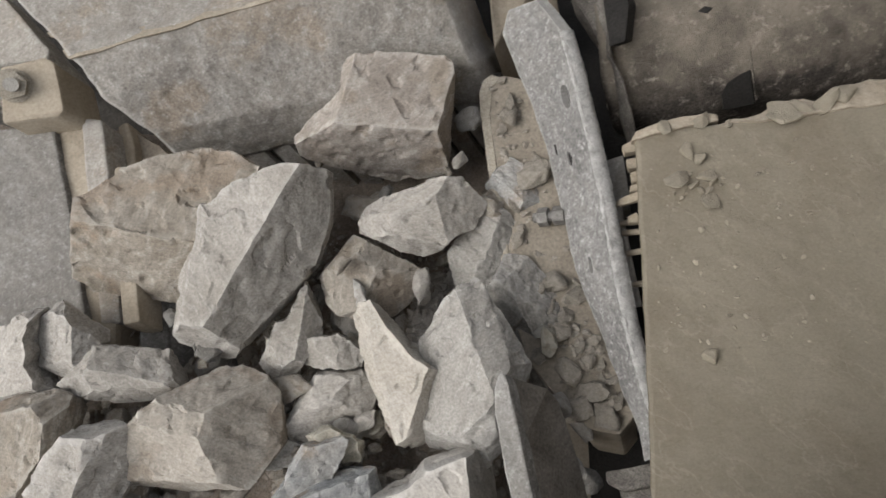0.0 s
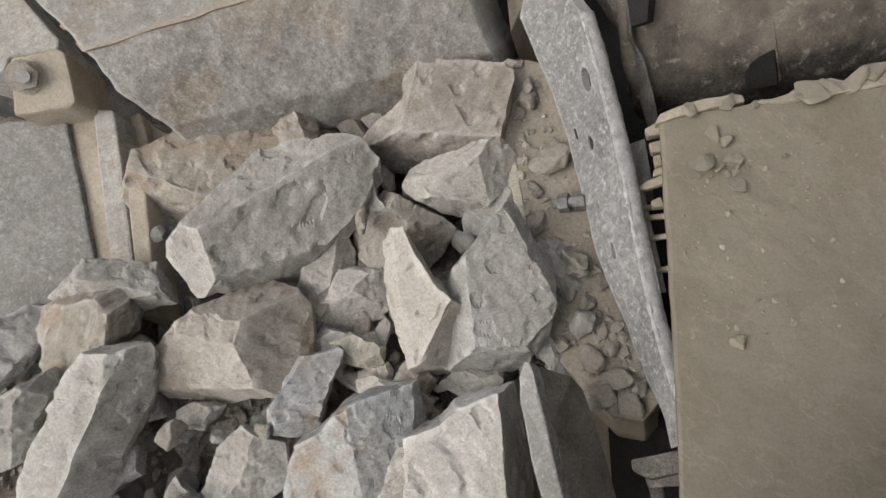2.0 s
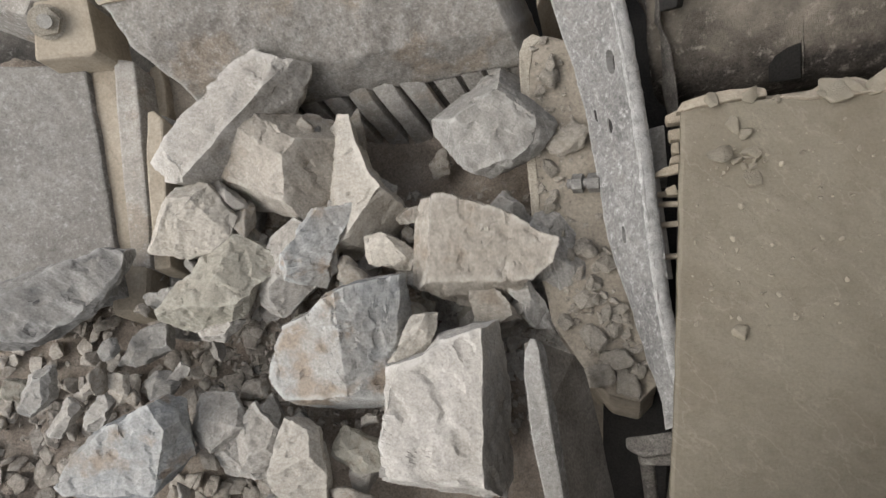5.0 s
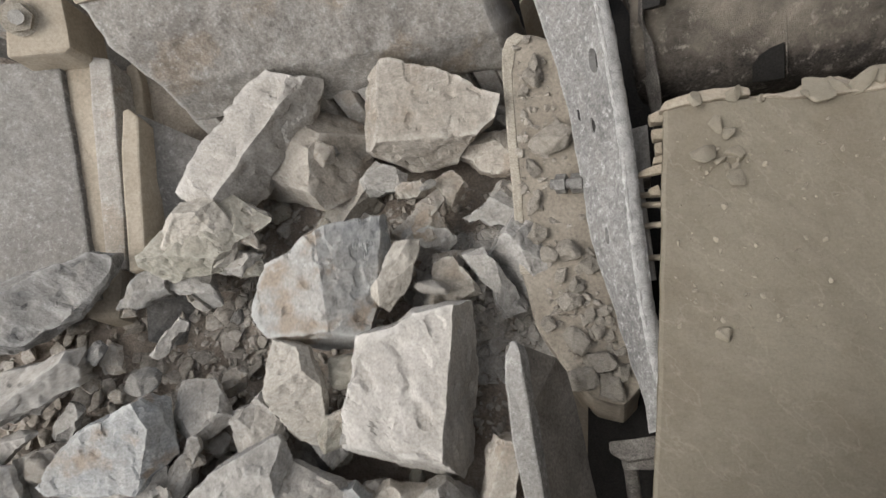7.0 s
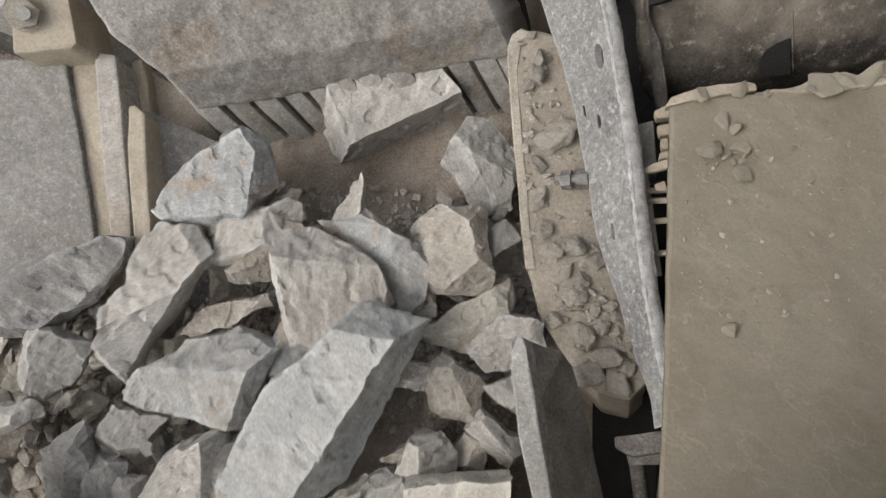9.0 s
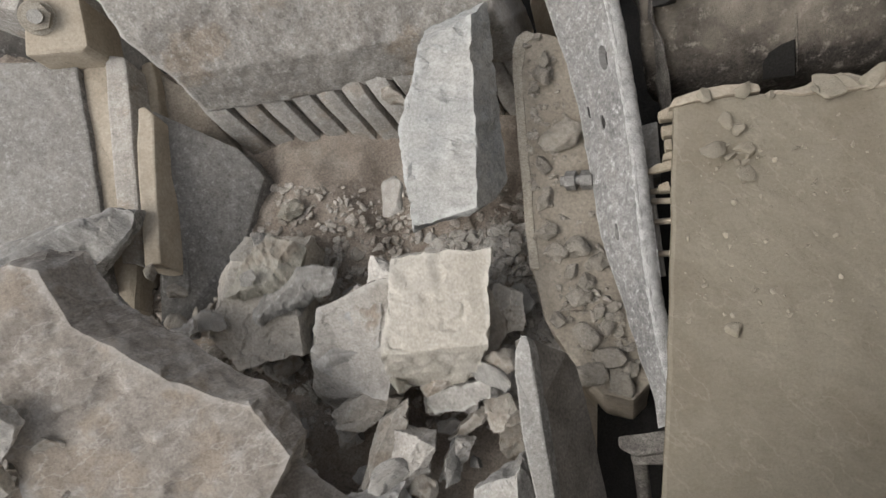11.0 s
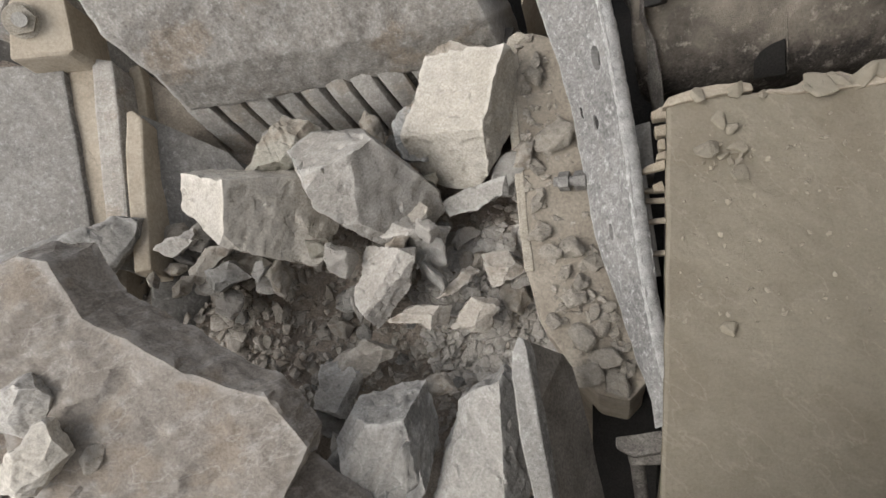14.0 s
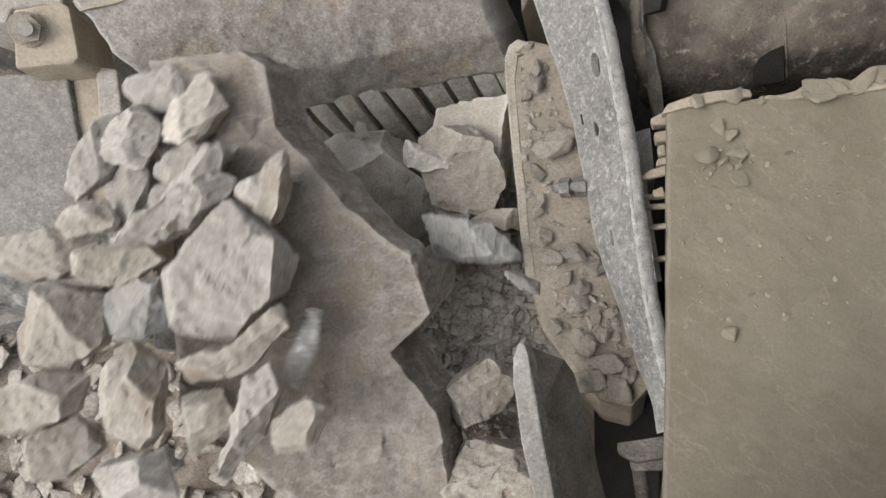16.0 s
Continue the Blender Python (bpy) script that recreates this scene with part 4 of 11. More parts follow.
rock('rock', 'brown', 0.233, 1689,
     [(-0.477, -0.139), (-0.390, 0.035), (-0.242, 0.184), (-0.093, 0.283), (0.131, 0.387), (0.329, 0.387), (0.466, 0.308), (0.428, 0.134), (0.280, -0.089), (0.106, -0.337), (-0.117, -0.424), (-0.341, -0.337), (-0.378, -0.213)],
     [(0.0, -1.899, 1.038, 0.554, 24.3, 16.9, 3.7),
      (0.5, -1.908, 1.073, 0.522, 24.3, 16.9, 3.7),
      (1.0, -1.995, 1.128, 0.476, 22.9, 18.9, -1.1),
      (1.5, -1.970, 1.248, 0.409, 21.9, 20.0, -4.0),
      (2.0, -1.951, 1.292, 0.382, 21.9, 20.0, -4.0),
      (2.5, -1.913, 1.331, 0.383, 24.3, 16.9, 3.7),
      (3.0, -1.893, 1.389, 0.264, 24.3, 16.9, 3.7),
      (3.5, -1.943, 1.436, 0.012, 24.3, 16.9, 3.7),
      (4.5, -1.943, 1.486, -0.738, 24.3, 16.9, 3.7),
      (16.0, -1.943, 1.486, -1.288, 24.3, 16.9, 3.7)])
rock('rock', 'brown', 0.111, 9860,
     [(-0.166, 0.074), (-0.060, 0.234), (0.086, 0.194), (0.179, -0.138), (0.020, -0.218), (-0.113, -0.164)],
     [(0.0, -2.006, 1.431, 0.264, 23.3, 17.0, 3.5),
      (0.5, -1.975, 1.436, 0.376, 23.3, 17.0, 3.5),
      (1.0, -1.690, 1.463, 0.466, 23.3, 17.0, 3.5),
      (1.5, -1.486, 1.568, 0.400, 23.3, 17.0, 3.5),
      (2.0, -1.509, 1.553, 0.399, 23.3, 17.0, 3.5),
      (2.5, -1.411, 1.557, 0.452, 23.3, 17.0, 3.5),
      (3.0, -1.474, 1.561, 0.340, 23.3, 17.0, 3.5),
      (3.5, -1.470, 1.595, 0.159, 23.3, 17.0, 3.5),
      (4.5, -1.470, 1.645, -0.591, 23.3, 17.0, 3.5),
      (16.0, -1.470, 1.645, -1.141, 23.3, 17.0, 3.5)])
rock('rock', 'pale', 0.208, 9161,
     [(-0.329, 0.023), (-0.264, 0.167), (-0.001, 0.323), (0.191, 0.387), (0.363, 0.375), (0.346, 0.143), (0.287, -0.024), (0.143, -0.192), (-0.001, -0.360), (-0.120, -0.479), (-0.288, -0.360), (-0.293, -0.144)],
     [(0.0, -1.485, 0.946, 0.485, 24.3, 16.9, 3.7),
      (0.5, -1.460, 0.970, 0.501, 23.2, 18.5, -0.1),
      (1.0, -1.506, 1.015, 0.490, 4.5, 18.7, -11.9),
      (1.5, -1.498, 1.047, 0.475, -6.5, 15.6, -17.0),
      (2.0, -1.491, 1.099, 0.481, -12.1, 13.1, -20.8),
      (2.5, -1.448, 1.142, 0.538, -17.1, 10.3, -23.2),
      (3.0, -1.408, 1.252, 0.428, -21.8, 7.0, -25.3),
      (3.5, -1.374, 1.421, 0.277, -28.6, 3.4, -23.6),
      (4.5, -1.374, 1.471, -0.473, -28.6, 3.4, -23.6),
      (16.0, -1.374, 1.471, -1.023, -28.6, 3.4, -23.6)])
rock('rock', 'pale', 0.120, 6401,
     [(-0.280, -0.025), (-0.243, 0.048), (0.027, 0.159), (0.162, 0.164), (0.277, 0.061), (0.223, -0.050), (0.002, -0.172), (-0.084, -0.160), (-0.280, -0.074)],
     [(0.0, -0.789, 1.186, 0.286, 24.3, 16.9, 3.7),
      (0.5, -0.790, 1.235, 0.338, 24.3, 16.9, 3.7),
      (1.0, -0.815, 1.317, 0.320, 24.3, 16.9, 3.7),
      (1.5, -0.781, 1.354, 0.280, 24.3, 16.9, 3.7),
      (2.0, -0.719, 1.347, 0.197, 24.3, 16.9, 3.7),
      (2.5, -0.685, 1.268, 0.203, 24.3, 16.9, 3.7),
      (3.0, -0.833, 1.242, 0.063, 24.3, 16.9, 3.7),
      (3.5, -0.933, 1.433, 0.008, 24.3, 16.9, 3.7),
      (4.5, -0.933, 1.483, -0.742, 24.3, 16.9, 3.7),
      (16.0, -0.933, 1.483, -1.292, 24.3, 16.9, 3.7)])
rock('rock', 'grey', 0.130, 8982,
     [(-0.006, 0.304), (0.075, 0.385), (0.176, 0.223), (0.266, 0.061), (0.237, -0.183), (0.115, -0.345), (-0.249, -0.304), (-0.269, -0.183), (-0.148, 0.102)],
     [(0.0, -0.607, 0.528, 0.182, 24.0, -24.1, -14.4),
      (0.5, -0.538, 0.579, 0.202, 22.6, -14.9, -10.2),
      (1.0, -0.584, 0.678, 0.202, 21.8, 3.7, -2.6),
      (1.5, -0.616, 0.772, 0.305, 22.9, 17.5, 3.2),
      (2.0, -0.587, 0.817, 0.193, 22.9, 17.5, 3.2),
      (2.5, -0.668, 0.962, 0.320, -32.2, 28.5, -56.0),
      (2.7, -0.940, 1.120, 0.435, -52.5, 25.9, -78.3),
      (3.0, -0.885, 1.447, 0.381, -51.8, 28.4, -44.6),
      (3.3, -0.688, 1.747, 0.265, -44.6, 25.5, -22.4),
      (3.5, -0.699, 1.696, 0.237, -44.6, 25.5, -22.4),
      (6.0, -0.611, 1.558, 0.011, -44.6, 25.5, -22.4),
      (7.0, -0.611, 1.608, -0.739, -44.6, 25.5, -22.4),
      (16.0, -0.611, 1.608, -1.289, -44.6, 25.5, -22.4)])
rock('rock', 'cream', 0.148, 2708,
     [(-0.183, 0.229), (-0.148, 0.425), (-0.068, 0.436), (0.024, 0.183), (0.162, 0.045), (0.243, -0.116), (0.231, -0.219), (0.001, -0.357), (-0.091, -0.254), (-0.160, -0.001)],
     [(0.0, -0.790, 0.450, 0.181, 29.6, 8.2, 19.3),
      (0.5, -0.800, 0.528, 0.224, 29.2, 9.7, 16.6),
      (1.0, -0.824, 0.554, 0.205, 28.9, 10.7, 14.8),
      (1.5, -0.831, 0.589, 0.192, 28.6, 11.7, 13.0),
      (2.0, -0.818, 0.681, 0.200, 28.2, 12.6, 11.2),
      (2.5, -0.846, 0.703, 0.267, 26.9, 15.4, 5.8),
      (3.0, -0.885, 0.785, 0.287, 26.9, 15.4, 5.8),
      (3.5, -0.892, 0.866, 0.299, 26.9, 15.4, 5.8),
      (6.0, -1.366, 1.091, 0.130, 26.9, 15.4, 5.8),
      (6.5, -1.353, 1.105, 0.033, 26.9, 15.4, 5.8),
      (7.0, -1.332, 1.181, -0.054, 26.9, 15.4, 5.8),
      (8.0, -1.332, 1.231, -0.804, 26.9, 15.4, 5.8),
      (16.0, -1.332, 1.231, -1.354, 26.9, 15.4, 5.8)])
rock('rock', 'tan', 0.178, 7162,
     [(-0.380, -0.045), (-0.141, 0.183), (0.178, 0.320), (0.315, 0.183), (0.315, -0.045), (0.224, -0.182), (-0.073, -0.250), (-0.301, -0.254)],
     [(0.0, -1.624, 0.239, 0.359, 24.3, 16.9, 3.7),
      (0.5, -1.613, 0.329, 0.376, 24.3, 16.9, 3.7),
      (1.0, -1.627, 0.358, 0.363, 24.3, 16.9, 3.7),
      (1.5, -1.628, 0.446, 0.375, 24.3, 16.9, 3.7),
      (2.0, -1.607, 0.555, 0.392, 24.3, 16.9, 3.7),
      (2.5, -1.576, 0.684, 0.438, 24.3, 16.9, 3.7),
      (3.0, -1.598, 0.804, 0.461, 21.2, 20.7, -6.0),
      (3.5, -1.602, 0.993, 0.499, 19.3, 22.5, -11.0),
      (6.0, -1.552, 1.258, 0.337, 17.3, 24.1, -16.2),
      (6.5, -1.533, 1.318, 0.274, 17.3, 24.1, -16.2),
      (7.0, -1.499, 1.340, 0.218, 17.3, 24.1, -16.2),
      (7.5, -1.533, 1.450, 0.081, 17.3, 24.1, -16.2),
      (8.5, -1.533, 1.500, -0.669, 17.3, 24.1, -16.2),
      (16.0, -1.533, 1.500, -1.219, 17.3, 24.1, -16.2)])
rock('rock', 'pale', 0.097, 1706,
     [(-0.191, -0.056), (-0.071, 0.136), (0.122, 0.148), (0.198, 0.064), (0.170, -0.056), (-0.167, -0.176)],
     [(0.0, -1.185, 0.405, 0.132, 24.3, 16.9, 3.7),
      (0.5, -1.168, 0.492, 0.160, 24.3, 16.9, 3.7),
      (1.0, -1.194, 0.588, 0.162, 24.3, 16.9, 3.7),
      (1.5, -1.199, 0.692, 0.169, 24.3, 16.9, 3.7),
      (2.0, -1.208, 0.806, 0.192, 24.3, 16.9, 3.7),
      (2.5, -1.229, 0.880, 0.265, 24.3, 16.9, 3.7),
      (3.0, -1.251, 1.000, 0.287, 24.3, 16.9, 3.7),
      (3.5, -1.226, 1.125, 0.295, 24.3, 16.9, 3.7),
      (4.5, -1.226, 1.175, -0.455, 24.3, 16.9, 3.7),
      (16.0, -1.226, 1.175, -1.005, 24.3, 16.9, 3.7)])
rock('rock', 'pale', 0.084, 7819,
     [(-0.147, -0.096), (0.060, 0.269), (0.121, 0.026), (0.060, -0.096), (-0.049, -0.217)],
     [(0.0, -1.345, 0.659, 0.260, 24.3, 16.9, 3.7),
      (0.5, -1.308, 0.716, 0.277, 24.3, 16.9, 3.7),
      (1.0, -1.308, 0.803, 0.266, 24.3, 16.9, 3.7),
      (1.5, -1.300, 0.856, 0.256, 24.3, 16.9, 3.7),
      (2.0, -1.306, 0.930, 0.271, 24.3, 16.9, 3.7),
      (2.5, -1.292, 1.024, 0.343, 24.3, 16.9, 3.7),
      (3.0, -1.249, 1.081, 0.327, 24.3, 16.9, 3.7),
      (4.0, -1.249, 1.131, -0.423, 24.3, 16.9, 3.7),
      (16.0, -1.249, 1.131, -0.973, 24.3, 16.9, 3.7)])
rock('rock', 'tan', 0.117, 7062,
     [(-0.226, 0.021), (-0.076, 0.208), (0.111, 0.120), (0.273, 0.021), (0.111, -0.154), (-0.039, -0.179), (-0.188, -0.104)],
     [(0.0, -1.044, 0.931, 0.204, 24.3, 16.9, 3.7),
      (0.5, -0.998, 0.916, 0.213, 24.3, 16.9, 3.7),
      (1.0, -0.928, 1.023, 0.181, 24.3, 16.9, 3.7),
      (1.5, -0.964, 1.026, 0.164, 24.3, 16.9, 3.7),
      (2.0, -1.005, 1.098, 0.186, 24.3, 16.9, 3.7),
      (2.5, -1.005, 1.165, 0.273, 24.3, 16.9, 3.7),
      (3.5, -1.005, 1.215, -0.477, 24.3, 16.9, 3.7),
      (16.0, -1.005, 1.215, -1.027, 24.3, 16.9, 3.7)])
rock('rock', 'grey', 0.044, 1448,
     [(-0.083, 0.236), (-0.028, 0.212), (0.068, -0.123), (0.068, -0.242), (0.020, -0.195), (-0.040, 0.021)],
     [(0.0, -1.009, 0.695, 0.215, 24.3, 16.9, 3.7),
      (0.5, -0.992, 0.761, 0.249, 24.3, 16.9, 3.7),
      (1.0, -1.042, 1.035, 0.292, 24.3, 16.9, 3.7),
      (1.5, -1.080, 1.114, 0.293, 24.3, 16.9, 3.7),
      (2.0, -1.072, 1.152, 0.292, 24.3, 16.9, 3.7),
      (2.5, -1.096, 1.148, 0.370, 24.3, 16.9, 3.7),
      (3.0, -1.189, 1.072, 0.360, 24.3, 16.9, 3.7),
      (4.0, -1.189, 1.122, -0.390, 24.3, 16.9, 3.7),
      (16.0, -1.189, 1.122, -0.940, 24.3, 16.9, 3.7)])
rock('rock', 'grey', 0.110, 6543,
     [(-0.190, 0.013), (-0.067, 0.234), (0.031, 0.210), (0.154, 0.062), (0.130, -0.209), (-0.018, -0.221)],
     [(0.0, -0.394, 0.862, 0.013, 23.3, 15.7, 7.4),
      (0.5, -0.357, 0.906, 0.053, 23.3, 15.7, 7.4),
      (1.0, -0.345, 0.908, 0.009, 23.3, 15.7, 7.4),
      (1.5, -0.347, 0.912, -0.025, 23.3, 15.7, 7.4),
      (2.0, -0.332, 0.921, -0.040, 23.3, 15.7, 7.4),
      (2.5, -0.325, 0.894, 0.027, 23.3, 15.7, 7.4),
      (3.0, -0.346, 0.898, 0.024, 23.3, 15.7, 7.4),
      (3.5, -0.367, 0.902, 0.019, 23.3, 15.7, 7.4),
      (6.0, -0.404, 0.909, -0.010, 23.3, 15.7, 7.4),
      (6.5, -0.403, 0.913, -0.038, 23.3, 15.7, 7.4),
      (7.0, -0.422, 0.929, -0.023, 23.3, 15.7, 7.4),
      (7.5, -0.494, 0.989, 0.020, 23.3, 15.7, 7.4),
      (8.0, -0.614, 1.051, 0.064, 23.3, 15.7, 7.4),
      (8.5, -0.572, 1.160, 0.068, 23.3, 15.7, 7.4),
      (9.0, -0.671, 1.306, 0.109, 23.3, 15.7, 7.4),
      (9.5, -0.678, 1.450, 0.151, 23.3, 15.7, 7.4),
      (10.0, -0.668, 1.474, 0.153, 23.3, 15.7, 7.4),
      (11.0, -0.668, 1.524, -0.597, 23.3, 15.7, 7.4),
      (16.0, -0.668, 1.524, -1.147, 23.3, 15.7, 7.4)])
rock('rock', 'blue', 0.068, 3577,
     [(-0.142, 0.009), (-0.015, 0.148), (0.099, 0.034), (0.099, -0.118), (0.023, -0.131)],
     [(0.0, -0.419, 1.372, 0.139, 24.3, 16.9, 3.7),
      (0.5, -0.404, 1.378, 0.187, 24.3, 16.9, 3.7),
      (1.0, -0.492, 1.414, 0.173, 24.3, 16.9, 3.7),
      (1.5, -0.554, 1.343, 0.133, 24.3, 16.9, 3.7),
      (2.5, -0.554, 1.393, -0.617, 24.3, 16.9, 3.7),
      (16.0, -0.554, 1.393, -1.167, 24.3, 16.9, 3.7)])
rock('rock', 'grey', 0.099, 3611,
     [(-0.165, -0.009), (0.050, 0.231), (0.164, 0.092), (0.113, -0.085), (-0.038, -0.199), (-0.140, -0.161)],
     [(0.0, -0.568, 1.107, 0.082, 23.3, 15.7, 7.4),
      (0.5, -0.574, 1.132, 0.132, 23.3, 15.7, 7.4),
      (1.0, -0.556, 1.154, 0.089, 23.3, 15.7, 7.4),
      (1.5, -0.568, 1.173, 0.059, 23.3, 15.7, 7.4),
      (2.0, -0.597, 1.219, 0.067, 23.3, 15.7, 7.4),
      (2.5, -0.587, 1.216, 0.149, 23.3, 15.7, 7.4),
      (3.0, -0.627, 1.065, 0.105, 23.3, 15.7, 7.4),
      (3.5, -0.626, 1.080, 0.090, 23.3, 15.7, 7.4),
      (6.0, -0.730, 0.934, 0.053, 23.3, 15.7, 7.4),
      (6.5, -0.768, 0.947, 0.032, 23.3, 15.7, 7.4),
      (7.5, -0.768, 0.997, -0.718, 23.3, 15.7, 7.4),
      (16.0, -0.768, 0.997, -1.268, 23.3, 15.7, 7.4)])
rock('rock', 'pale', 0.104, 1499,
     [(-0.294, -0.048), (-0.125, 0.122), (0.165, 0.109), (0.274, -0.072), (-0.028, -0.120)],
     [(0.0, -1.967, 0.458, 0.480, 23.3, 17.0, 3.5),
      (0.5, -1.944, 0.619, 0.506, 23.3, 17.0, 3.5),
      (1.0, -2.170, 0.689, 0.565, 23.3, 17.0, 3.5),
      (1.5, -2.132, 0.749, 0.563, 23.3, 17.0, 3.5),
      (2.0, -2.136, 0.784, 0.577, 23.3, 17.0, 3.5),
      (2.5, -2.089, 0.949, 0.629, 23.3, 17.0, 3.5),
      (3.0, -1.997, 1.056, 0.608, 23.3, 17.0, 3.5),
      (4.0, -1.997, 1.106, -0.142, 23.3, 17.0, 3.5),
      (16.0, -1.997, 1.106, -0.692, 23.3, 17.0, 3.5)])
rock('rock', 'pale', 0.097, 2711,
     [(-0.175, 0.050), (-0.029, 0.207), (0.164, 0.025), (0.116, -0.192), (-0.126, -0.095)],
     [(0.0, -2.259, 0.573, 0.543, 24.3, 16.9, 3.7),
      (0.5, -2.238, 0.654, 0.548, 24.3, 16.9, 3.7),
      (1.0, -2.350, 0.677, 0.563, 24.3, 16.9, 3.7),
      (1.5, -2.420, 0.772, 0.606, 24.3, 16.9, 3.7),
      (2.5, -2.420, 0.822, -0.144, 24.3, 16.9, 3.7),
      (16.0, -2.420, 0.822, -0.694, 24.3, 16.9, 3.7)])
rock('rock', 'pale', 0.089, 9027,
     [(-0.105, 0.129), (0.112, 0.225), (0.064, -0.016), (0.160, -0.136), (-0.105, -0.185)],
     [(0.0, -2.434, 0.508, 0.584, 24.3, 16.9, 3.7),
      (0.5, -2.389, 0.562, 0.570, 24.3, 16.9, 3.7),
      (1.0, -2.575, 0.538, 0.600, 24.3, 16.9, 3.7),
      (2.0, -2.575, 0.588, -0.150, 24.3, 16.9, 3.7),
      (16.0, -2.575, 0.588, -0.700, 24.3, 16.9, 3.7)])
rock('rock', 'brown', 0.118, 2307,
     [(-0.201, 0.103), (-0.036, 0.173), (0.187, 0.197), (0.199, 0.009), (-0.013, -0.250), (-0.130, -0.203)],
     [(0.0, -2.319, 0.189, 0.547, 23.3, 17.0, 3.5),
      (0.5, -2.268, 0.285, 0.537, 23.3, 17.0, 3.5),
      (1.0, -2.309, 0.379, 0.550, 23.3, 17.0, 3.5),
      (1.5, -2.330, 0.423, 0.572, 23.3, 17.0, 3.5),
      (2.0, -2.214, 0.587, 0.575, 23.3, 17.0, 3.5),
      (2.5, -2.050, 0.865, 0.606, 23.3, 17.0, 3.5),
      (3.0, -1.992, 0.893, 0.578, 23.3, 17.0, 3.5),
      (4.0, -1.992, 0.943, -0.172, 23.3, 17.0, 3.5),
      (16.0, -1.992, 0.943, -0.722, 23.3, 17.0, 3.5)])
rock('rock', 'pale', 0.157, 8128,
     [(-0.307, -0.277), (-0.104, 0.152), (0.031, 0.332), (0.268, 0.332), (0.234, 0.107), (0.031, -0.299), (-0.194, -0.322)],
     [(0.0, -2.089, -0.068, 0.448, 26.9, 15.4, 5.8),
      (0.5, -2.036, 0.048, 0.485, 26.9, 15.4, 5.8),
      (1.0, -2.101, 0.073, 0.493, 26.9, 15.4, 5.8),
      (1.5, -2.082, 0.113, 0.502, 26.9, 15.4, 5.8),
      (2.0, -2.099, 0.206, 0.533, 26.9, 15.4, 5.8),
      (2.5, -2.055, 0.348, 0.545, 26.9, 15.4, 5.8),
      (3.0, -1.997, 0.627, 0.582, 26.9, 15.4, 5.8),
      (3.5, -1.952, 0.963, 0.643, 26.9, 15.4, 5.8),
      (6.0, -1.674, 1.359, 0.472, 18.2, 25.1, -18.8),
      (6.5, -1.677, 1.353, 0.423, 18.2, 25.1, -18.8),
      (7.0, -1.635, 1.307, 0.414, 24.0, 19.7, -3.7),
      (7.5, -1.555, 1.285, 0.353, 24.0, 19.7, -3.7),
      (8.5, -1.555, 1.335, -0.397, 24.0, 19.7, -3.7),
      (16.0, -1.555, 1.335, -0.947, 24.0, 19.7, -3.7)])
rock('rock', 'pale', 0.111, 4020,
     [(-0.090, 0.088), (0.211, 0.250), (0.234, 0.157), (0.049, -0.144), (-0.137, -0.237), (-0.230, -0.052)],
     [(0.0, -2.997, -0.340, 0.669, 26.9, 15.4, 5.8),
      (1.0, -2.703, -0.023, 0.610, 26.9, 15.4, 5.8),
      (1.5, -2.559, 0.045, 0.597, 26.9, 15.4, 5.8),
      (2.0, -2.454, 0.202, 0.604, 26.9, 15.4, 5.8),
      (2.5, -2.393, 0.474, 0.633, 26.9, 15.4, 5.8),
      (3.0, -2.331, 0.675, 0.650, 26.9, 15.4, 5.8),
      (3.5, -2.105, 0.621, 0.585, 26.9, 15.4, 5.8),
      (4.5, -2.105, 0.671, -0.165, 26.9, 15.4, 5.8),
      (16.0, -2.105, 0.671, -0.715, 26.9, 15.4, 5.8)])
rock('rock', 'cream', 0.104, 859,
     [(-0.222, -0.109), (-0.080, 0.152), (0.062, 0.187), (0.192, 0.033), (0.156, -0.109), (-0.033, -0.156)],
     [(0.0, -2.680, -0.694, 0.504, 23.3, 15.7, 7.4),
      (2.0, -2.576, -0.228, 0.531, 23.3, 15.7, 7.4),
      (2.5, -2.420, 0.035, 0.504, 23.3, 15.7, 7.4),
      (3.0, -2.294, 0.079, 0.475, 23.3, 15.7, 7.4),
      (3.5, -2.210, 0.368, 0.541, 23.3, 15.7, 7.4),
      (6.0, -1.755, 0.915, 0.461, 23.3, 15.7, 7.4),
      (6.5, -1.759, 0.924, 0.412, 23.3, 15.7, 7.4),
      (7.0, -1.797, 0.848, 0.421, 23.3, 15.7, 7.4),
      (8.0, -1.797, 0.898, -0.329, 23.3, 15.7, 7.4),
      (16.0, -1.797, 0.898, -0.879, 23.3, 15.7, 7.4)])
rock('rock', 'olive', 0.122, 7750,
     [(-0.269, -0.178), (-0.009, 0.237), (0.276, 0.154), (0.157, 0.012), (0.134, -0.107), (-0.080, -0.225)],
     [(0.0, -2.244, -0.847, 0.342, 23.3, 15.7, 7.4),
      (2.0, -2.118, -0.306, 0.367, 23.3, 15.7, 7.4),
      (2.5, -1.994, 0.037, 0.357, 23.3, 15.7, 7.4),
      (3.0, -1.950, 0.191, 0.386, 23.3, 15.7, 7.4),
      (3.5, -1.875, 0.388, 0.431, 23.3, 15.7, 7.4),
      (6.0, -1.724, 0.721, 0.413, 18.6, 21.1, -7.4),
      (6.5, -1.787, 0.810, 0.394, 18.6, 21.1, -7.4),
      (7.0, -1.782, 0.864, 0.408, 18.6, 21.1, -7.4),
      (8.0, -1.782, 0.914, -0.342, 18.6, 21.1, -7.4),
      (16.0, -1.782, 0.914, -0.892, 18.6, 21.1, -7.4)])
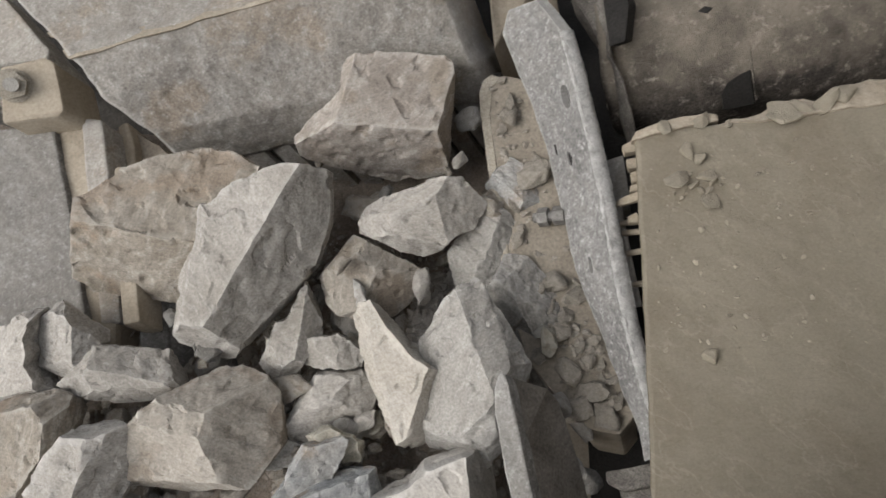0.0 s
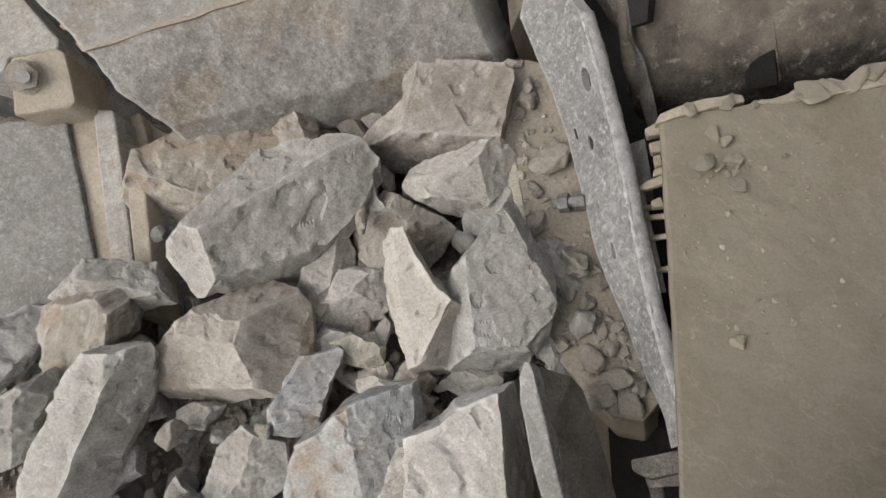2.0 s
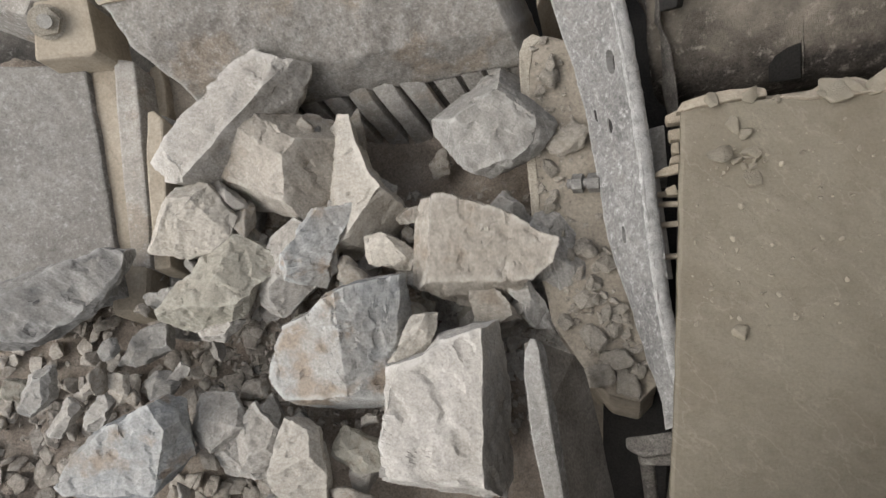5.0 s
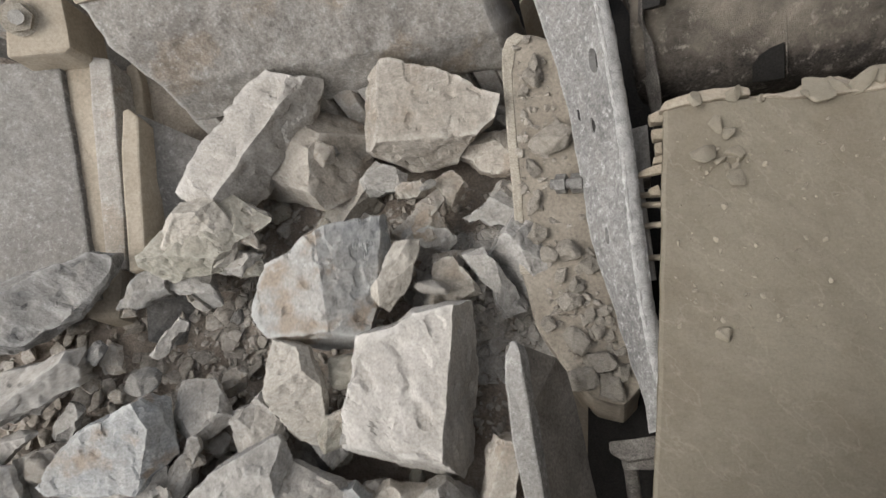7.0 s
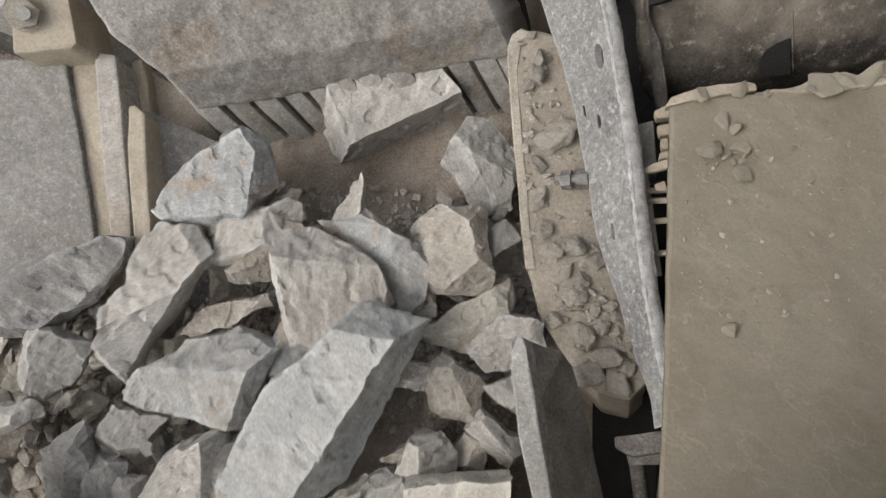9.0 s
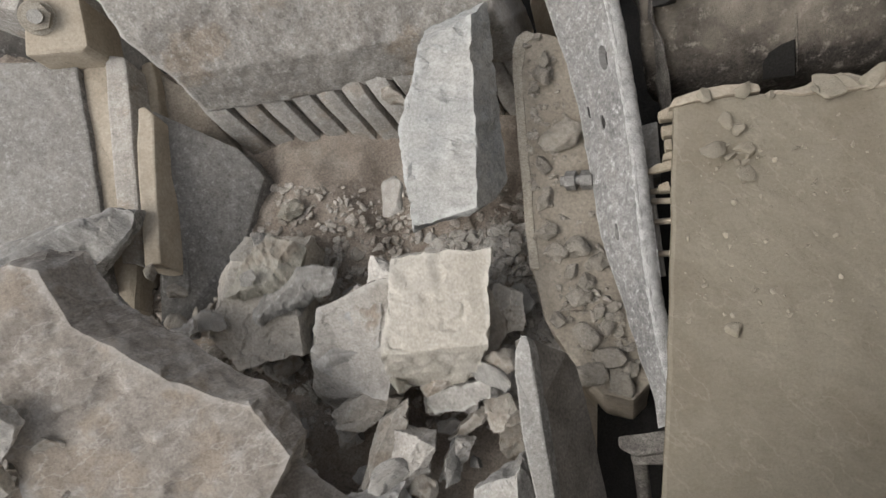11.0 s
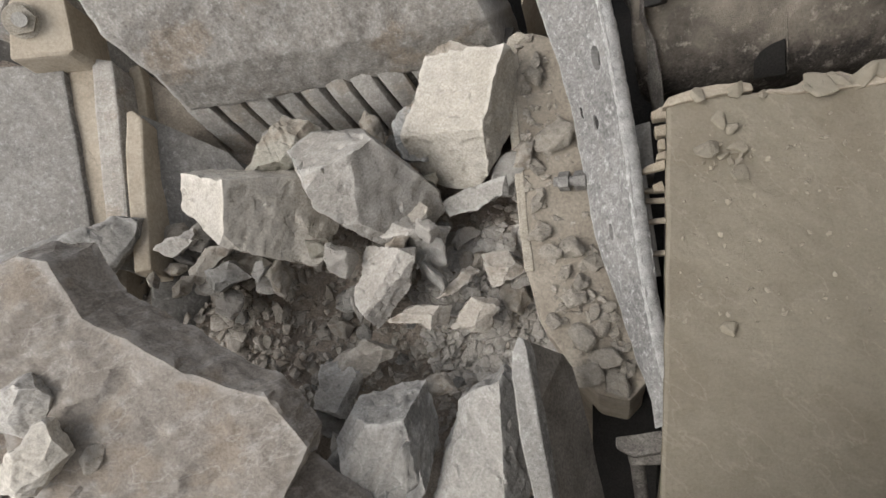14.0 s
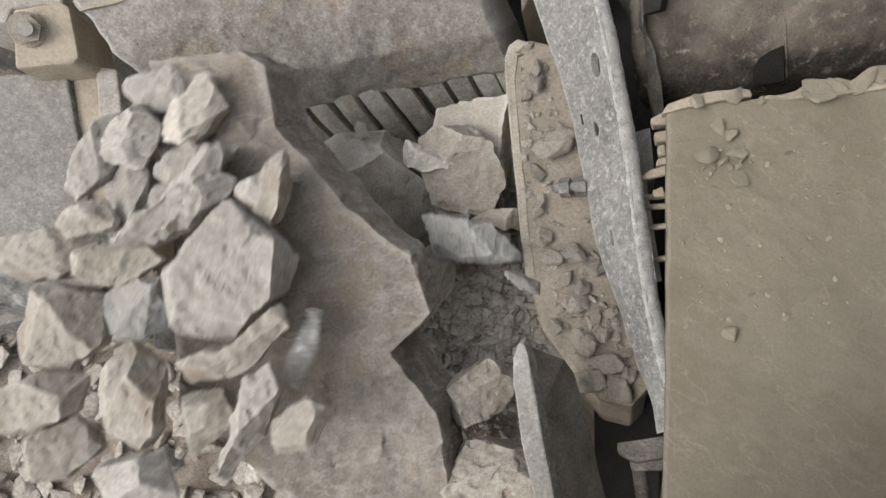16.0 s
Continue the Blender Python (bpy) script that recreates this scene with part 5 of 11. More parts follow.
rock('rock', 'pale', 0.111, 7017,
     [(-0.178, -0.055), (-0.108, 0.133), (-0.002, 0.215), (0.174, 0.133), (0.197, -0.008), (-0.061, -0.242), (-0.155, -0.149)],
     [(0.0, -1.467, -0.414, 0.161, 23.3, 15.7, 7.4),
      (1.0, -1.441, -0.189, 0.162, 23.3, 15.7, 7.4),
      (2.0, -1.562, 0.052, 0.254, 23.3, 15.7, 7.4),
      (2.5, -1.581, 0.219, 0.295, 23.3, 15.7, 7.4),
      (3.0, -1.544, 0.198, 0.279, 23.3, 15.7, 7.4),
      (3.5, -1.515, 0.360, 0.327, 23.3, 15.7, 7.4),
      (6.0, -1.364, 0.878, 0.335, 23.3, 15.7, 7.4),
      (6.5, -1.314, 0.954, 0.286, 23.3, 15.7, 7.4),
      (7.5, -1.314, 1.004, -0.464, 23.3, 15.7, 7.4),
      (16.0, -1.314, 1.004, -1.014, 23.3, 15.7, 7.4)])
rock('rock', 'blue', 0.167, 4719,
     [(-0.327, -0.137), (-0.247, 0.113), (0.037, 0.272), (0.241, 0.306), (0.264, 0.113), (0.173, -0.250), (-0.032, -0.284)],
     [(0.0, -1.165, -0.154, 0.135, 23.3, 15.7, 7.4),
      (0.5, -1.135, -0.042, 0.147, 23.3, 15.7, 7.4),
      (1.0, -1.110, 0.037, 0.166, 23.3, 15.7, 7.4),
      (1.5, -1.099, 0.076, 0.162, 23.3, 15.7, 7.4),
      (2.0, -1.092, 0.142, 0.172, 23.3, 15.7, 7.4),
      (2.5, -1.069, 0.227, 0.200, 23.3, 15.7, 7.4),
      (3.0, -1.119, 0.231, 0.216, 23.3, 15.7, 7.4),
      (3.5, -1.144, 0.237, 0.248, 23.3, 15.7, 7.4),
      (6.0, -1.193, 0.513, 0.285, 23.3, 15.7, 7.4),
      (6.5, -1.204, 0.508, 0.245, 23.3, 15.7, 7.4),
      (7.0, -1.213, 0.688, 0.277, 23.3, 15.7, 7.4),
      (7.5, -1.174, 1.004, 0.326, 23.3, 15.7, 7.4),
      (8.0, -1.285, 1.086, 0.372, 23.3, 15.7, 7.4),
      (9.0, -1.285, 1.136, -0.378, 23.3, 15.7, 7.4),
      (16.0, -1.285, 1.136, -0.928, 23.3, 15.7, 7.4)])
rock('rock', 'cream', 0.062, 6558,
     [(-0.107, -0.091), (-0.009, 0.129), (0.101, 0.140), (0.057, -0.047), (-0.030, -0.157)],
     [(0.0, -0.853, -0.327, 0.073, 23.3, 15.7, 7.4),
      (1.0, -0.832, -0.091, 0.083, 23.3, 15.7, 7.4),
      (1.5, -0.955, -0.045, 0.187, 23.3, 15.7, 7.4),
      (2.0, -0.921, 0.070, 0.194, 23.3, 15.7, 7.4),
      (2.5, -0.907, 0.170, 0.229, 23.3, 15.7, 7.4),
      (3.0, -0.934, 0.210, 0.246, 23.3, 15.7, 7.4),
      (3.5, -0.939, 0.233, 0.273, 23.3, 15.7, 7.4),
      (6.0, -0.867, 0.567, 0.276, 23.3, 15.7, 7.4),
      (6.5, -0.879, 0.596, 0.245, 23.3, 15.7, 7.4),
      (7.0, -0.923, 0.757, 0.285, 23.3, 15.7, 7.4),
      (7.5, -0.910, 1.115, 0.348, 23.3, 15.7, 7.4),
      (8.5, -0.910, 1.165, -0.402, 23.3, 15.7, 7.4),
      (16.0, -0.910, 1.165, -0.952, 23.3, 15.7, 7.4)])
rock('rock', 'block', 0.200, 9835,
     [(-0.314, 0.228), (0.040, 0.394), (0.244, 0.410), (0.290, 0.137), (0.290, -0.400), (0.130, -0.376), (-0.326, -0.228)],
     [(0.0, -0.649, -0.110, -0.007, 20.5, 16.2, 6.5),
      (0.5, -0.665, 0.001, 0.030, 20.5, 16.2, 6.5),
      (1.0, -0.605, 0.027, 0.036, 20.5, 16.2, 6.5),
      (1.5, -0.626, 0.041, 0.030, 20.5, 16.2, 6.5),
      (2.0, -0.619, 0.074, 0.029, 20.5, 16.2, 6.5),
      (2.5, -0.615, 0.179, 0.076, 20.5, 16.2, 6.5),
      (3.0, -0.633, 0.181, 0.085, 20.5, 16.2, 6.5),
      (3.5, -0.623, 0.174, 0.102, 20.5, 16.2, 6.5),
      (6.0, -0.729, 0.224, 0.129, 20.5, 16.2, 6.5),
      (6.5, -0.734, 0.236, 0.097, 20.5, 16.2, 6.5),
      (7.0, -0.768, 0.298, 0.117, 19.1, 17.9, 1.6),
      (7.5, -0.818, 0.629, 0.186, 13.8, 22.2, -13.7),
      (8.0, -0.814, 1.071, 0.358, 13.8, 22.2, -13.7),
      (8.5, -1.118, 1.484, 0.079, -6.9, 37.8, -65.4),
      (9.0, -1.216, 1.626, 0.070, -6.9, 37.8, -65.4),
      (9.5, -1.193, 1.630, 0.079, -6.9, 37.8, -65.4),
      (10.0, -1.213, 1.631, 0.094, -6.9, 37.8, -65.4),
      (11.0, -1.203, 1.669, -0.637, -4.7, 25.5, -57.5),
      (16.0, -1.203, 1.669, -1.187, -4.7, 25.5, -57.5)])
rock('rock', 'tan', 0.153, 4927,
     [(-0.263, -0.147), (-0.237, 0.223), (-0.148, 0.249), (0.338, 0.083), (0.312, -0.019), (0.133, -0.223), (-0.045, -0.223)],
     [(0.0, -0.333, -0.885, -0.259, 20.9, 15.4, 6.4),
      (3.5, -0.539, -0.002, -0.048, 20.9, 15.4, 6.4),
      (6.0, -0.867, 1.353, 0.240, 18.0, 18.8, -3.5),
      (6.5, -0.926, 1.470, 0.240, 14.5, 21.6, -13.7),
      (7.0, -0.911, 1.496, 0.251, 20.9, 15.4, 6.4),
      (7.5, -0.898, 1.463, 0.260, 20.9, 15.4, 6.4),
      (8.0, -0.977, 1.708, 0.050, 20.9, 15.4, 6.4),
      (9.0, -0.888, 1.544, -0.490, 20.9, 15.4, 6.4),
      (16.0, -0.888, 1.544, -1.040, 20.9, 15.4, 6.4)])
rock('rock', 'tan', 0.082, 7714,
     [(-0.240, 0.017), (-0.048, 0.094), (0.156, 0.094), (0.156, -0.085), (-0.023, -0.111)],
     [(0.0, -0.653, -0.740, -0.194, 20.5, 16.2, 6.5),
      (3.5, -0.634, -0.005, -0.089, 20.5, 16.2, 6.5),
      (6.0, -0.658, 1.170, 0.076, 20.5, 16.2, 6.5),
      (6.5, -0.637, 1.229, 0.047, 20.5, 16.2, 6.5),
      (7.0, -0.597, 1.410, 0.074, 20.5, 16.2, 6.5),
      (7.5, -0.558, 1.392, 0.076, 20.5, 16.2, 6.5),
      (8.0, -0.547, 1.460, 0.081, 20.5, 16.2, 6.5),
      (9.0, -0.547, 1.510, -0.669, 20.5, 16.2, 6.5),
      (16.0, -0.547, 1.510, -1.219, 20.5, 16.2, 6.5)])
rock('rock', 'slate', 0.121, 6524,
     [(-0.194, 0.065), (0.048, 0.162), (0.386, 0.258), (0.410, 0.186), (0.217, -0.055), (-0.000, -0.200), (-0.339, -0.200), (-0.387, -0.007)],
     [(0.0, -2.963, 0.297, 0.751, 20.5, 16.2, 6.5),
      (3.5, -2.530, 0.486, 0.649, 20.5, 16.2, 6.5),
      (6.0, -2.435, 0.465, 0.598, 20.5, 16.2, 6.5),
      (6.5, -2.475, 0.473, 0.548, 20.5, 16.2, 6.5),
      (7.0, -2.455, 0.490, 0.551, 20.5, 16.2, 6.5),
      (7.5, -2.437, 0.521, 0.561, 20.5, 16.2, 6.5),
      (8.0, -2.420, 0.509, 0.560, 20.5, 16.2, 6.5),
      (8.5, -2.442, 0.529, 0.571, 20.5, 16.2, 6.5),
      (9.0, -2.430, 0.544, 0.557, 20.5, 16.2, 6.5),
      (9.5, -2.434, 0.557, 0.566, 20.5, 16.2, 6.5),
      (10.0, -2.439, 0.600, 0.616, 20.5, 16.2, 6.5),
      (12.5, -2.392, 0.662, 0.582, 20.5, 16.2, 6.5),
      (14.5, -2.399, 0.655, 0.556, 20.5, 16.2, 6.5),
      (16.0, -2.376, 0.684, 0.581, 20.5, 16.2, 6.5)])
rock('rock', 'blue', 0.128, 4273,
     [(-0.288, -0.105), (-0.143, 0.096), (0.125, 0.241), (0.203, 0.185), (0.248, 0.007), (0.058, -0.176), (-0.187, -0.194)],
     [(0.0, -1.948, -0.986, 0.293, 20.9, 15.4, 6.4),
      (3.0, -1.848, -0.081, 0.346, 20.9, 15.4, 6.4),
      (3.5, -1.883, -0.069, 0.448, 20.9, 15.4, 6.4),
      (6.0, -1.936, -0.105, 0.462, 20.9, 15.4, 6.4),
      (6.5, -1.945, -0.114, 0.409, 20.9, 15.4, 6.4),
      (7.0, -1.925, -0.054, 0.411, 20.9, 15.4, 6.4),
      (7.5, -1.875, 0.139, 0.428, 20.9, 15.4, 6.4),
      (8.0, -1.642, 0.725, 0.444, 20.9, 15.4, 6.4),
      (8.5, -1.644, 0.974, 0.481, 20.9, 15.4, 6.4),
      (9.0, -1.698, 1.038, 0.494, 20.9, 15.4, 6.4),
      (9.5, -1.663, 1.062, 0.499, 20.9, 15.4, 6.4),
      (10.0, -1.612, 1.093, 0.511, 20.9, 15.4, 6.4),
      (11.0, -1.612, 1.143, -0.239, 20.9, 15.4, 6.4),
      (16.0, -1.612, 1.143, -0.789, 20.9, 15.4, 6.4)])
rock('rock', 'pale', 0.075, 5926,
     [(-0.120, -0.058), (-0.085, 0.127), (0.054, 0.127), (0.146, -0.035), (-0.016, -0.151)],
     [(0.0, -1.422, -0.951, 0.088, 20.9, 15.4, 6.4),
      (3.5, -1.640, 0.005, 0.318, 20.9, 15.4, 6.4),
      (6.0, -1.672, 0.078, 0.336, 20.9, 15.4, 6.4),
      (6.5, -1.675, 0.066, 0.285, 20.9, 15.4, 6.4),
      (7.0, -1.684, 0.148, 0.300, 20.9, 15.4, 6.4),
      (7.5, -1.663, 0.461, 0.346, 20.9, 15.4, 6.4),
      (8.0, -1.316, 0.887, 0.309, 20.9, 15.4, 6.4),
      (8.5, -1.326, 0.941, 0.320, 20.9, 15.4, 6.4),
      (9.5, -1.326, 0.991, -0.430, 20.9, 15.4, 6.4),
      (16.0, -1.326, 0.991, -0.980, 20.9, 15.4, 6.4)])
rock('rock', 'cream', 0.090, 7189,
     [(-0.117, 0.040), (-0.073, 0.218), (0.061, 0.174), (0.116, -0.026), (0.061, -0.231), (-0.051, -0.182)],
     [(0.0, -1.121, -1.078, 0.041, 20.5, 15.4, 6.3),
      (3.5, -1.294, -0.208, 0.224, 20.5, 15.4, 6.3),
      (6.0, -1.245, -0.016, 0.283, 20.5, 15.4, 6.3),
      (6.5, -1.182, 0.063, 0.229, 20.5, 15.4, 6.3),
      (7.0, -1.268, 0.254, 0.279, 22.3, 12.5, 13.9),
      (7.5, -1.156, 0.399, 0.274, 17.6, 18.7, -3.6),
      (8.0, -1.119, 0.636, 0.297, 20.5, 15.4, 6.3),
      (9.0, -1.119, 0.686, -0.453, 20.5, 15.4, 6.3),
      (16.0, -1.119, 0.686, -1.003, 20.5, 15.4, 6.3)])
rock('rock', 'grey', 0.101, 5526,
     [(-0.226, -0.049), (-0.067, 0.110), (0.138, 0.201), (0.195, 0.110), (0.070, -0.140), (-0.044, -0.197)],
     [(0.0, -1.498, -1.542, 0.093, 21.3, 15.5, 6.0),
      (6.0, -1.495, -0.306, 0.267, 21.3, 15.5, 6.0),
      (7.0, -1.437, -0.116, 0.263, 21.3, 15.5, 6.0),
      (7.5, -1.503, 0.243, 0.333, 21.3, 15.5, 6.0),
      (8.0, -1.461, 0.475, 0.354, 24.4, 9.6, 20.2),
      (8.5, -1.401, 0.792, 0.383, 21.3, 15.5, 6.0),
      (9.5, -1.401, 0.842, -0.367, 21.3, 15.5, 6.0),
      (16.0, -1.401, 0.842, -0.917, 21.3, 15.5, 6.0)])
rock('rock', 'pale', 0.107, 384,
     [(-0.230, 0.111), (-0.017, 0.200), (0.185, 0.021), (0.163, -0.159), (-0.017, -0.204)],
     [(0.0, -0.616, -1.627, -0.190, 21.3, 15.5, 6.0),
      (6.0, -0.695, -0.368, 0.026, 21.3, 15.5, 6.0),
      (7.0, -0.668, -0.188, -0.008, 21.3, 15.5, 6.0),
      (7.5, -0.669, 0.177, 0.081, 21.3, 15.5, 6.0),
      (8.0, -0.687, 0.746, 0.163, 10.7, 23.9, -24.6),
      (8.5, -0.646, 0.956, 0.182, 21.3, 15.5, 6.0),
      (9.5, -0.646, 1.006, -0.568, 21.3, 15.5, 6.0),
      (16.0, -0.646, 1.006, -1.118, 21.3, 15.5, 6.0)])
rock('rock', 'pale', 0.106, 5839,
     [(-0.274, -0.065), (-0.084, 0.078), (0.272, 0.196), (0.248, 0.030), (-0.202, -0.207)],
     [(0.0, -3.590, -0.349, 0.853, 21.3, 15.5, 6.0),
      (6.0, -2.652, -0.152, 0.632, 21.3, 15.5, 6.0),
      (7.0, -2.383, 0.140, 0.525, 21.3, 15.5, 6.0),
      (7.5, -2.055, 0.525, 0.491, 21.3, 15.5, 6.0),
      (8.0, -1.868, 0.690, 0.464, 21.3, 15.5, 6.0),
      (9.0, -1.868, 0.740, -0.286, 21.3, 15.5, 6.0),
      (16.0, -1.868, 0.740, -0.836, 21.3, 15.5, 6.0)])
rock('rock', 'tan', 0.090, 5661,
     [(-0.183, 0.084), (-0.015, 0.144), (0.177, 0.036), (0.129, -0.156), (-0.159, -0.060)],
     [(0.0, -2.904, -1.381, 0.467, 21.3, 15.6, 6.4),
      (7.0, -2.232, -0.186, 0.375, 21.3, 15.6, 6.4),
      (7.5, -2.186, 0.024, 0.395, 21.3, 15.6, 6.4),
      (8.0, -2.057, 0.370, 0.410, 21.3, 15.6, 6.4),
      (8.5, -1.899, 0.696, 0.413, 21.3, 15.6, 6.4),
      (9.5, -1.899, 0.746, -0.337, 21.3, 15.6, 6.4),
      (16.0, -1.899, 0.746, -0.887, 21.3, 15.6, 6.4)])
rock('rock', 'tan', 0.116, 8056,
     [(-0.185, 0.109), (-0.077, 0.205), (0.139, 0.181), (0.163, -0.204), (-0.125, -0.180)],
     [(0.0, -0.698, -1.769, -0.222, 20.8, 15.6, 6.1),
      (7.0, -0.832, -0.220, 0.003, 20.8, 15.6, 6.1),
      (7.5, -0.901, 0.047, 0.077, 20.8, 15.6, 6.1),
      (8.0, -0.820, 0.236, 0.079, 20.8, 15.6, 6.1),
      (8.5, -0.797, 0.736, 0.144, 20.8, 15.6, 6.1),
      (9.0, -0.751, 0.886, 0.141, 20.8, 15.6, 6.1),
      (9.5, -0.636, 1.078, 0.150, 20.8, 15.6, 6.1),
      (10.5, -0.636, 1.128, -0.600, 20.8, 15.6, 6.1),
      (16.0, -0.636, 1.128, -1.150, 20.8, 15.6, 6.1)])
rock('rock', 'tan', 0.104, 5687,
     [(-0.229, 0.150), (-0.158, 0.268), (0.008, 0.126), (0.174, -0.040), (0.198, -0.277), (0.032, -0.182)],
     [(0.0, -1.154, -1.842, -0.131, 21.3, 15.6, 6.4),
      (7.0, -1.280, -0.194, 0.098, 21.3, 15.6, 6.4),
      (7.5, -1.271, 0.047, 0.130, 21.3, 15.6, 6.4),
      (8.0, -1.213, 0.306, 0.150, 21.3, 15.6, 6.4),
      (8.5, -1.131, 0.757, 0.194, 18.3, 19.0, -3.5),
      (9.0, -1.015, 0.829, 0.159, 21.3, 15.6, 6.4),
      (9.5, -0.926, 1.031, 0.176, 21.3, 15.6, 6.4),
      (10.5, -0.926, 1.081, -0.574, 21.3, 15.6, 6.4),
      (16.0, -0.926, 1.081, -1.124, 21.3, 15.6, 6.4)])
rock('rock', 'pale', 0.145, 1025,
     [(-0.217, 0.039), (-0.194, 0.246), (-0.056, 0.258), (0.221, 0.108), (0.290, -0.053), (0.036, -0.238), (-0.125, -0.284)],
     [(0.0, -1.086, -1.794, -0.078, 20.8, 15.6, 6.1),
      (7.5, -1.240, -0.162, 0.148, 20.8, 15.6, 6.1),
      (8.0, -1.254, -0.035, 0.205, 20.8, 15.6, 6.1),
      (8.5, -1.224, 0.308, 0.244, 20.8, 15.6, 6.1),
      (9.0, -1.243, 0.661, 0.286, 20.8, 15.6, 6.1),
      (9.5, -1.248, 0.913, 0.335, 20.8, 15.6, 6.1),
      (10.0, -1.327, 1.003, 0.389, 20.8, 15.6, 6.1),
      (11.0, -1.327, 1.053, -0.361, 20.8, 15.6, 6.1),
      (16.0, -1.327, 1.053, -0.911, 20.8, 15.6, 6.1)])
rock('rock', 'blue', 0.126, 8897,
     [(-0.283, 0.197), (-0.093, 0.221), (0.240, 0.054), (0.145, -0.207), (0.002, -0.279), (-0.188, 0.054)],
     [(0.0, -0.936, -1.817, -0.179, 20.8, 15.6, 6.1),
      (7.5, -0.957, -0.071, 0.045, 20.8, 15.6, 6.1),
      (8.0, -0.980, 0.149, 0.082, 20.8, 15.6, 6.1),
      (8.5, -1.045, 0.439, 0.145, 20.8, 15.6, 6.1),
      (9.0, -1.047, 0.795, 0.185, 20.8, 15.6, 6.1),
      (9.5, -1.006, 0.989, 0.214, 20.8, 15.6, 6.1),
      (10.5, -1.006, 1.039, -0.536, 20.8, 15.6, 6.1),
      (16.0, -1.006, 1.039, -1.086, 20.8, 15.6, 6.1)])
rock('rock', 'bluepale', 0.199, 8467,
     [(-0.418, -0.278), (-0.222, 0.114), (0.126, 0.407), (0.409, 0.353), (0.235, 0.048), (0.170, -0.278), (-0.048, -0.365)],
     [(0.0, -0.897, -1.954, -0.043, 20.7, 15.5, 6.4),
      (7.5, -0.915, -0.512, 0.119, 20.7, 15.5, 6.4),
      (8.0, -0.916, -0.341, 0.129, 20.7, 15.5, 6.4),
      (8.5, -0.985, -0.111, 0.258, 20.7, 15.5, 6.4),
      (9.0, -1.130, 0.177, 0.321, 20.7, 15.5, 6.4),
      (9.5, -0.985, 0.554, 0.332, 22.1, 13.3, 12.2),
      (10.0, -0.952, 0.998, 0.394, 24.7, 6.9, 27.1),
      (10.2, -0.878, 1.228, 0.403, 25.3, 4.4, 32.6),
      (11.2, -0.746, 1.376, 0.384, 25.6, 1.4, 38.9),
      (12.2, -0.746, 1.426, -0.366, 25.6, 1.4, 38.9),
      (16.0, -0.746, 1.426, -0.916, 25.6, 1.4, 38.9)])
rock('rock', 'pale', 0.127, 1397,
     [(-0.224, -0.250), (0.006, 0.301), (0.167, 0.278), (0.247, 0.163), (0.052, -0.112), (-0.132, -0.388)],
     [(0.0, -3.051, -1.779, 0.534, 20.8, 15.6, 6.1),
      (7.5, -2.385, -0.219, 0.510, 20.8, 15.6, 6.1),
      (8.0, -2.334, -0.026, 0.524, 20.8, 15.6, 6.1),
      (8.5, -2.332, 0.134, 0.550, 20.8, 15.6, 6.1),
      (9.0, -1.927, 0.573, 0.476, 20.8, 15.6, 6.1),
      (9.5, -1.790, 0.655, 0.455, 20.8, 15.6, 6.1),
      (10.0, -1.688, 0.847, 0.479, 20.8, 15.6, 6.1),
      (11.0, -1.688, 0.897, -0.271, 20.8, 15.6, 6.1),
      (16.0, -1.688, 0.897, -0.821, 20.8, 15.6, 6.1)])
rock('rock', 'pale', 0.101, 2233,
     [(-0.206, -0.156), (-0.146, 0.105), (0.210, 0.141), (0.233, 0.058), (0.044, -0.132)],
     [(0.0, -2.006, -1.860, 0.175, 20.8, 15.6, 6.1),
      (7.5, -1.944, -0.157, 0.355, 20.8, 15.6, 6.1),
      (8.0, -1.797, -0.014, 0.335, 20.8, 15.6, 6.1),
      (8.5, -1.878, 0.457, 0.425, 20.8, 15.6, 6.1),
      (9.0, -1.591, 0.868, 0.387, 20.8, 15.6, 6.1),
      (9.5, -1.464, 1.068, 0.391, 20.8, 15.6, 6.1),
      (10.5, -1.464, 1.118, -0.359, 20.8, 15.6, 6.1),
      (16.0, -1.464, 1.118, -0.909, 20.8, 15.6, 6.1)])
rock('rock', 'tan', 0.083, 9982,
     [(-0.191, -0.132), (-0.095, 0.058), (0.120, 0.166), (0.179, 0.058), (0.000, -0.132)],
     [(0.0, -1.667, -1.862, 0.052, 20.8, 15.6, 6.1),
      (7.5, -1.604, -0.122, 0.239, 20.8, 15.6, 6.1),
      (8.0, -1.599, 0.119, 0.272, 20.8, 15.6, 6.1),
      (8.5, -1.595, 0.468, 0.322, 20.8, 15.6, 6.1),
      (9.0, -1.516, 0.809, 0.335, 20.8, 15.6, 6.1),
      (10.0, -1.516, 0.859, -0.415, 20.8, 15.6, 6.1),
      (16.0, -1.516, 0.859, -0.965, 20.8, 15.6, 6.1)])
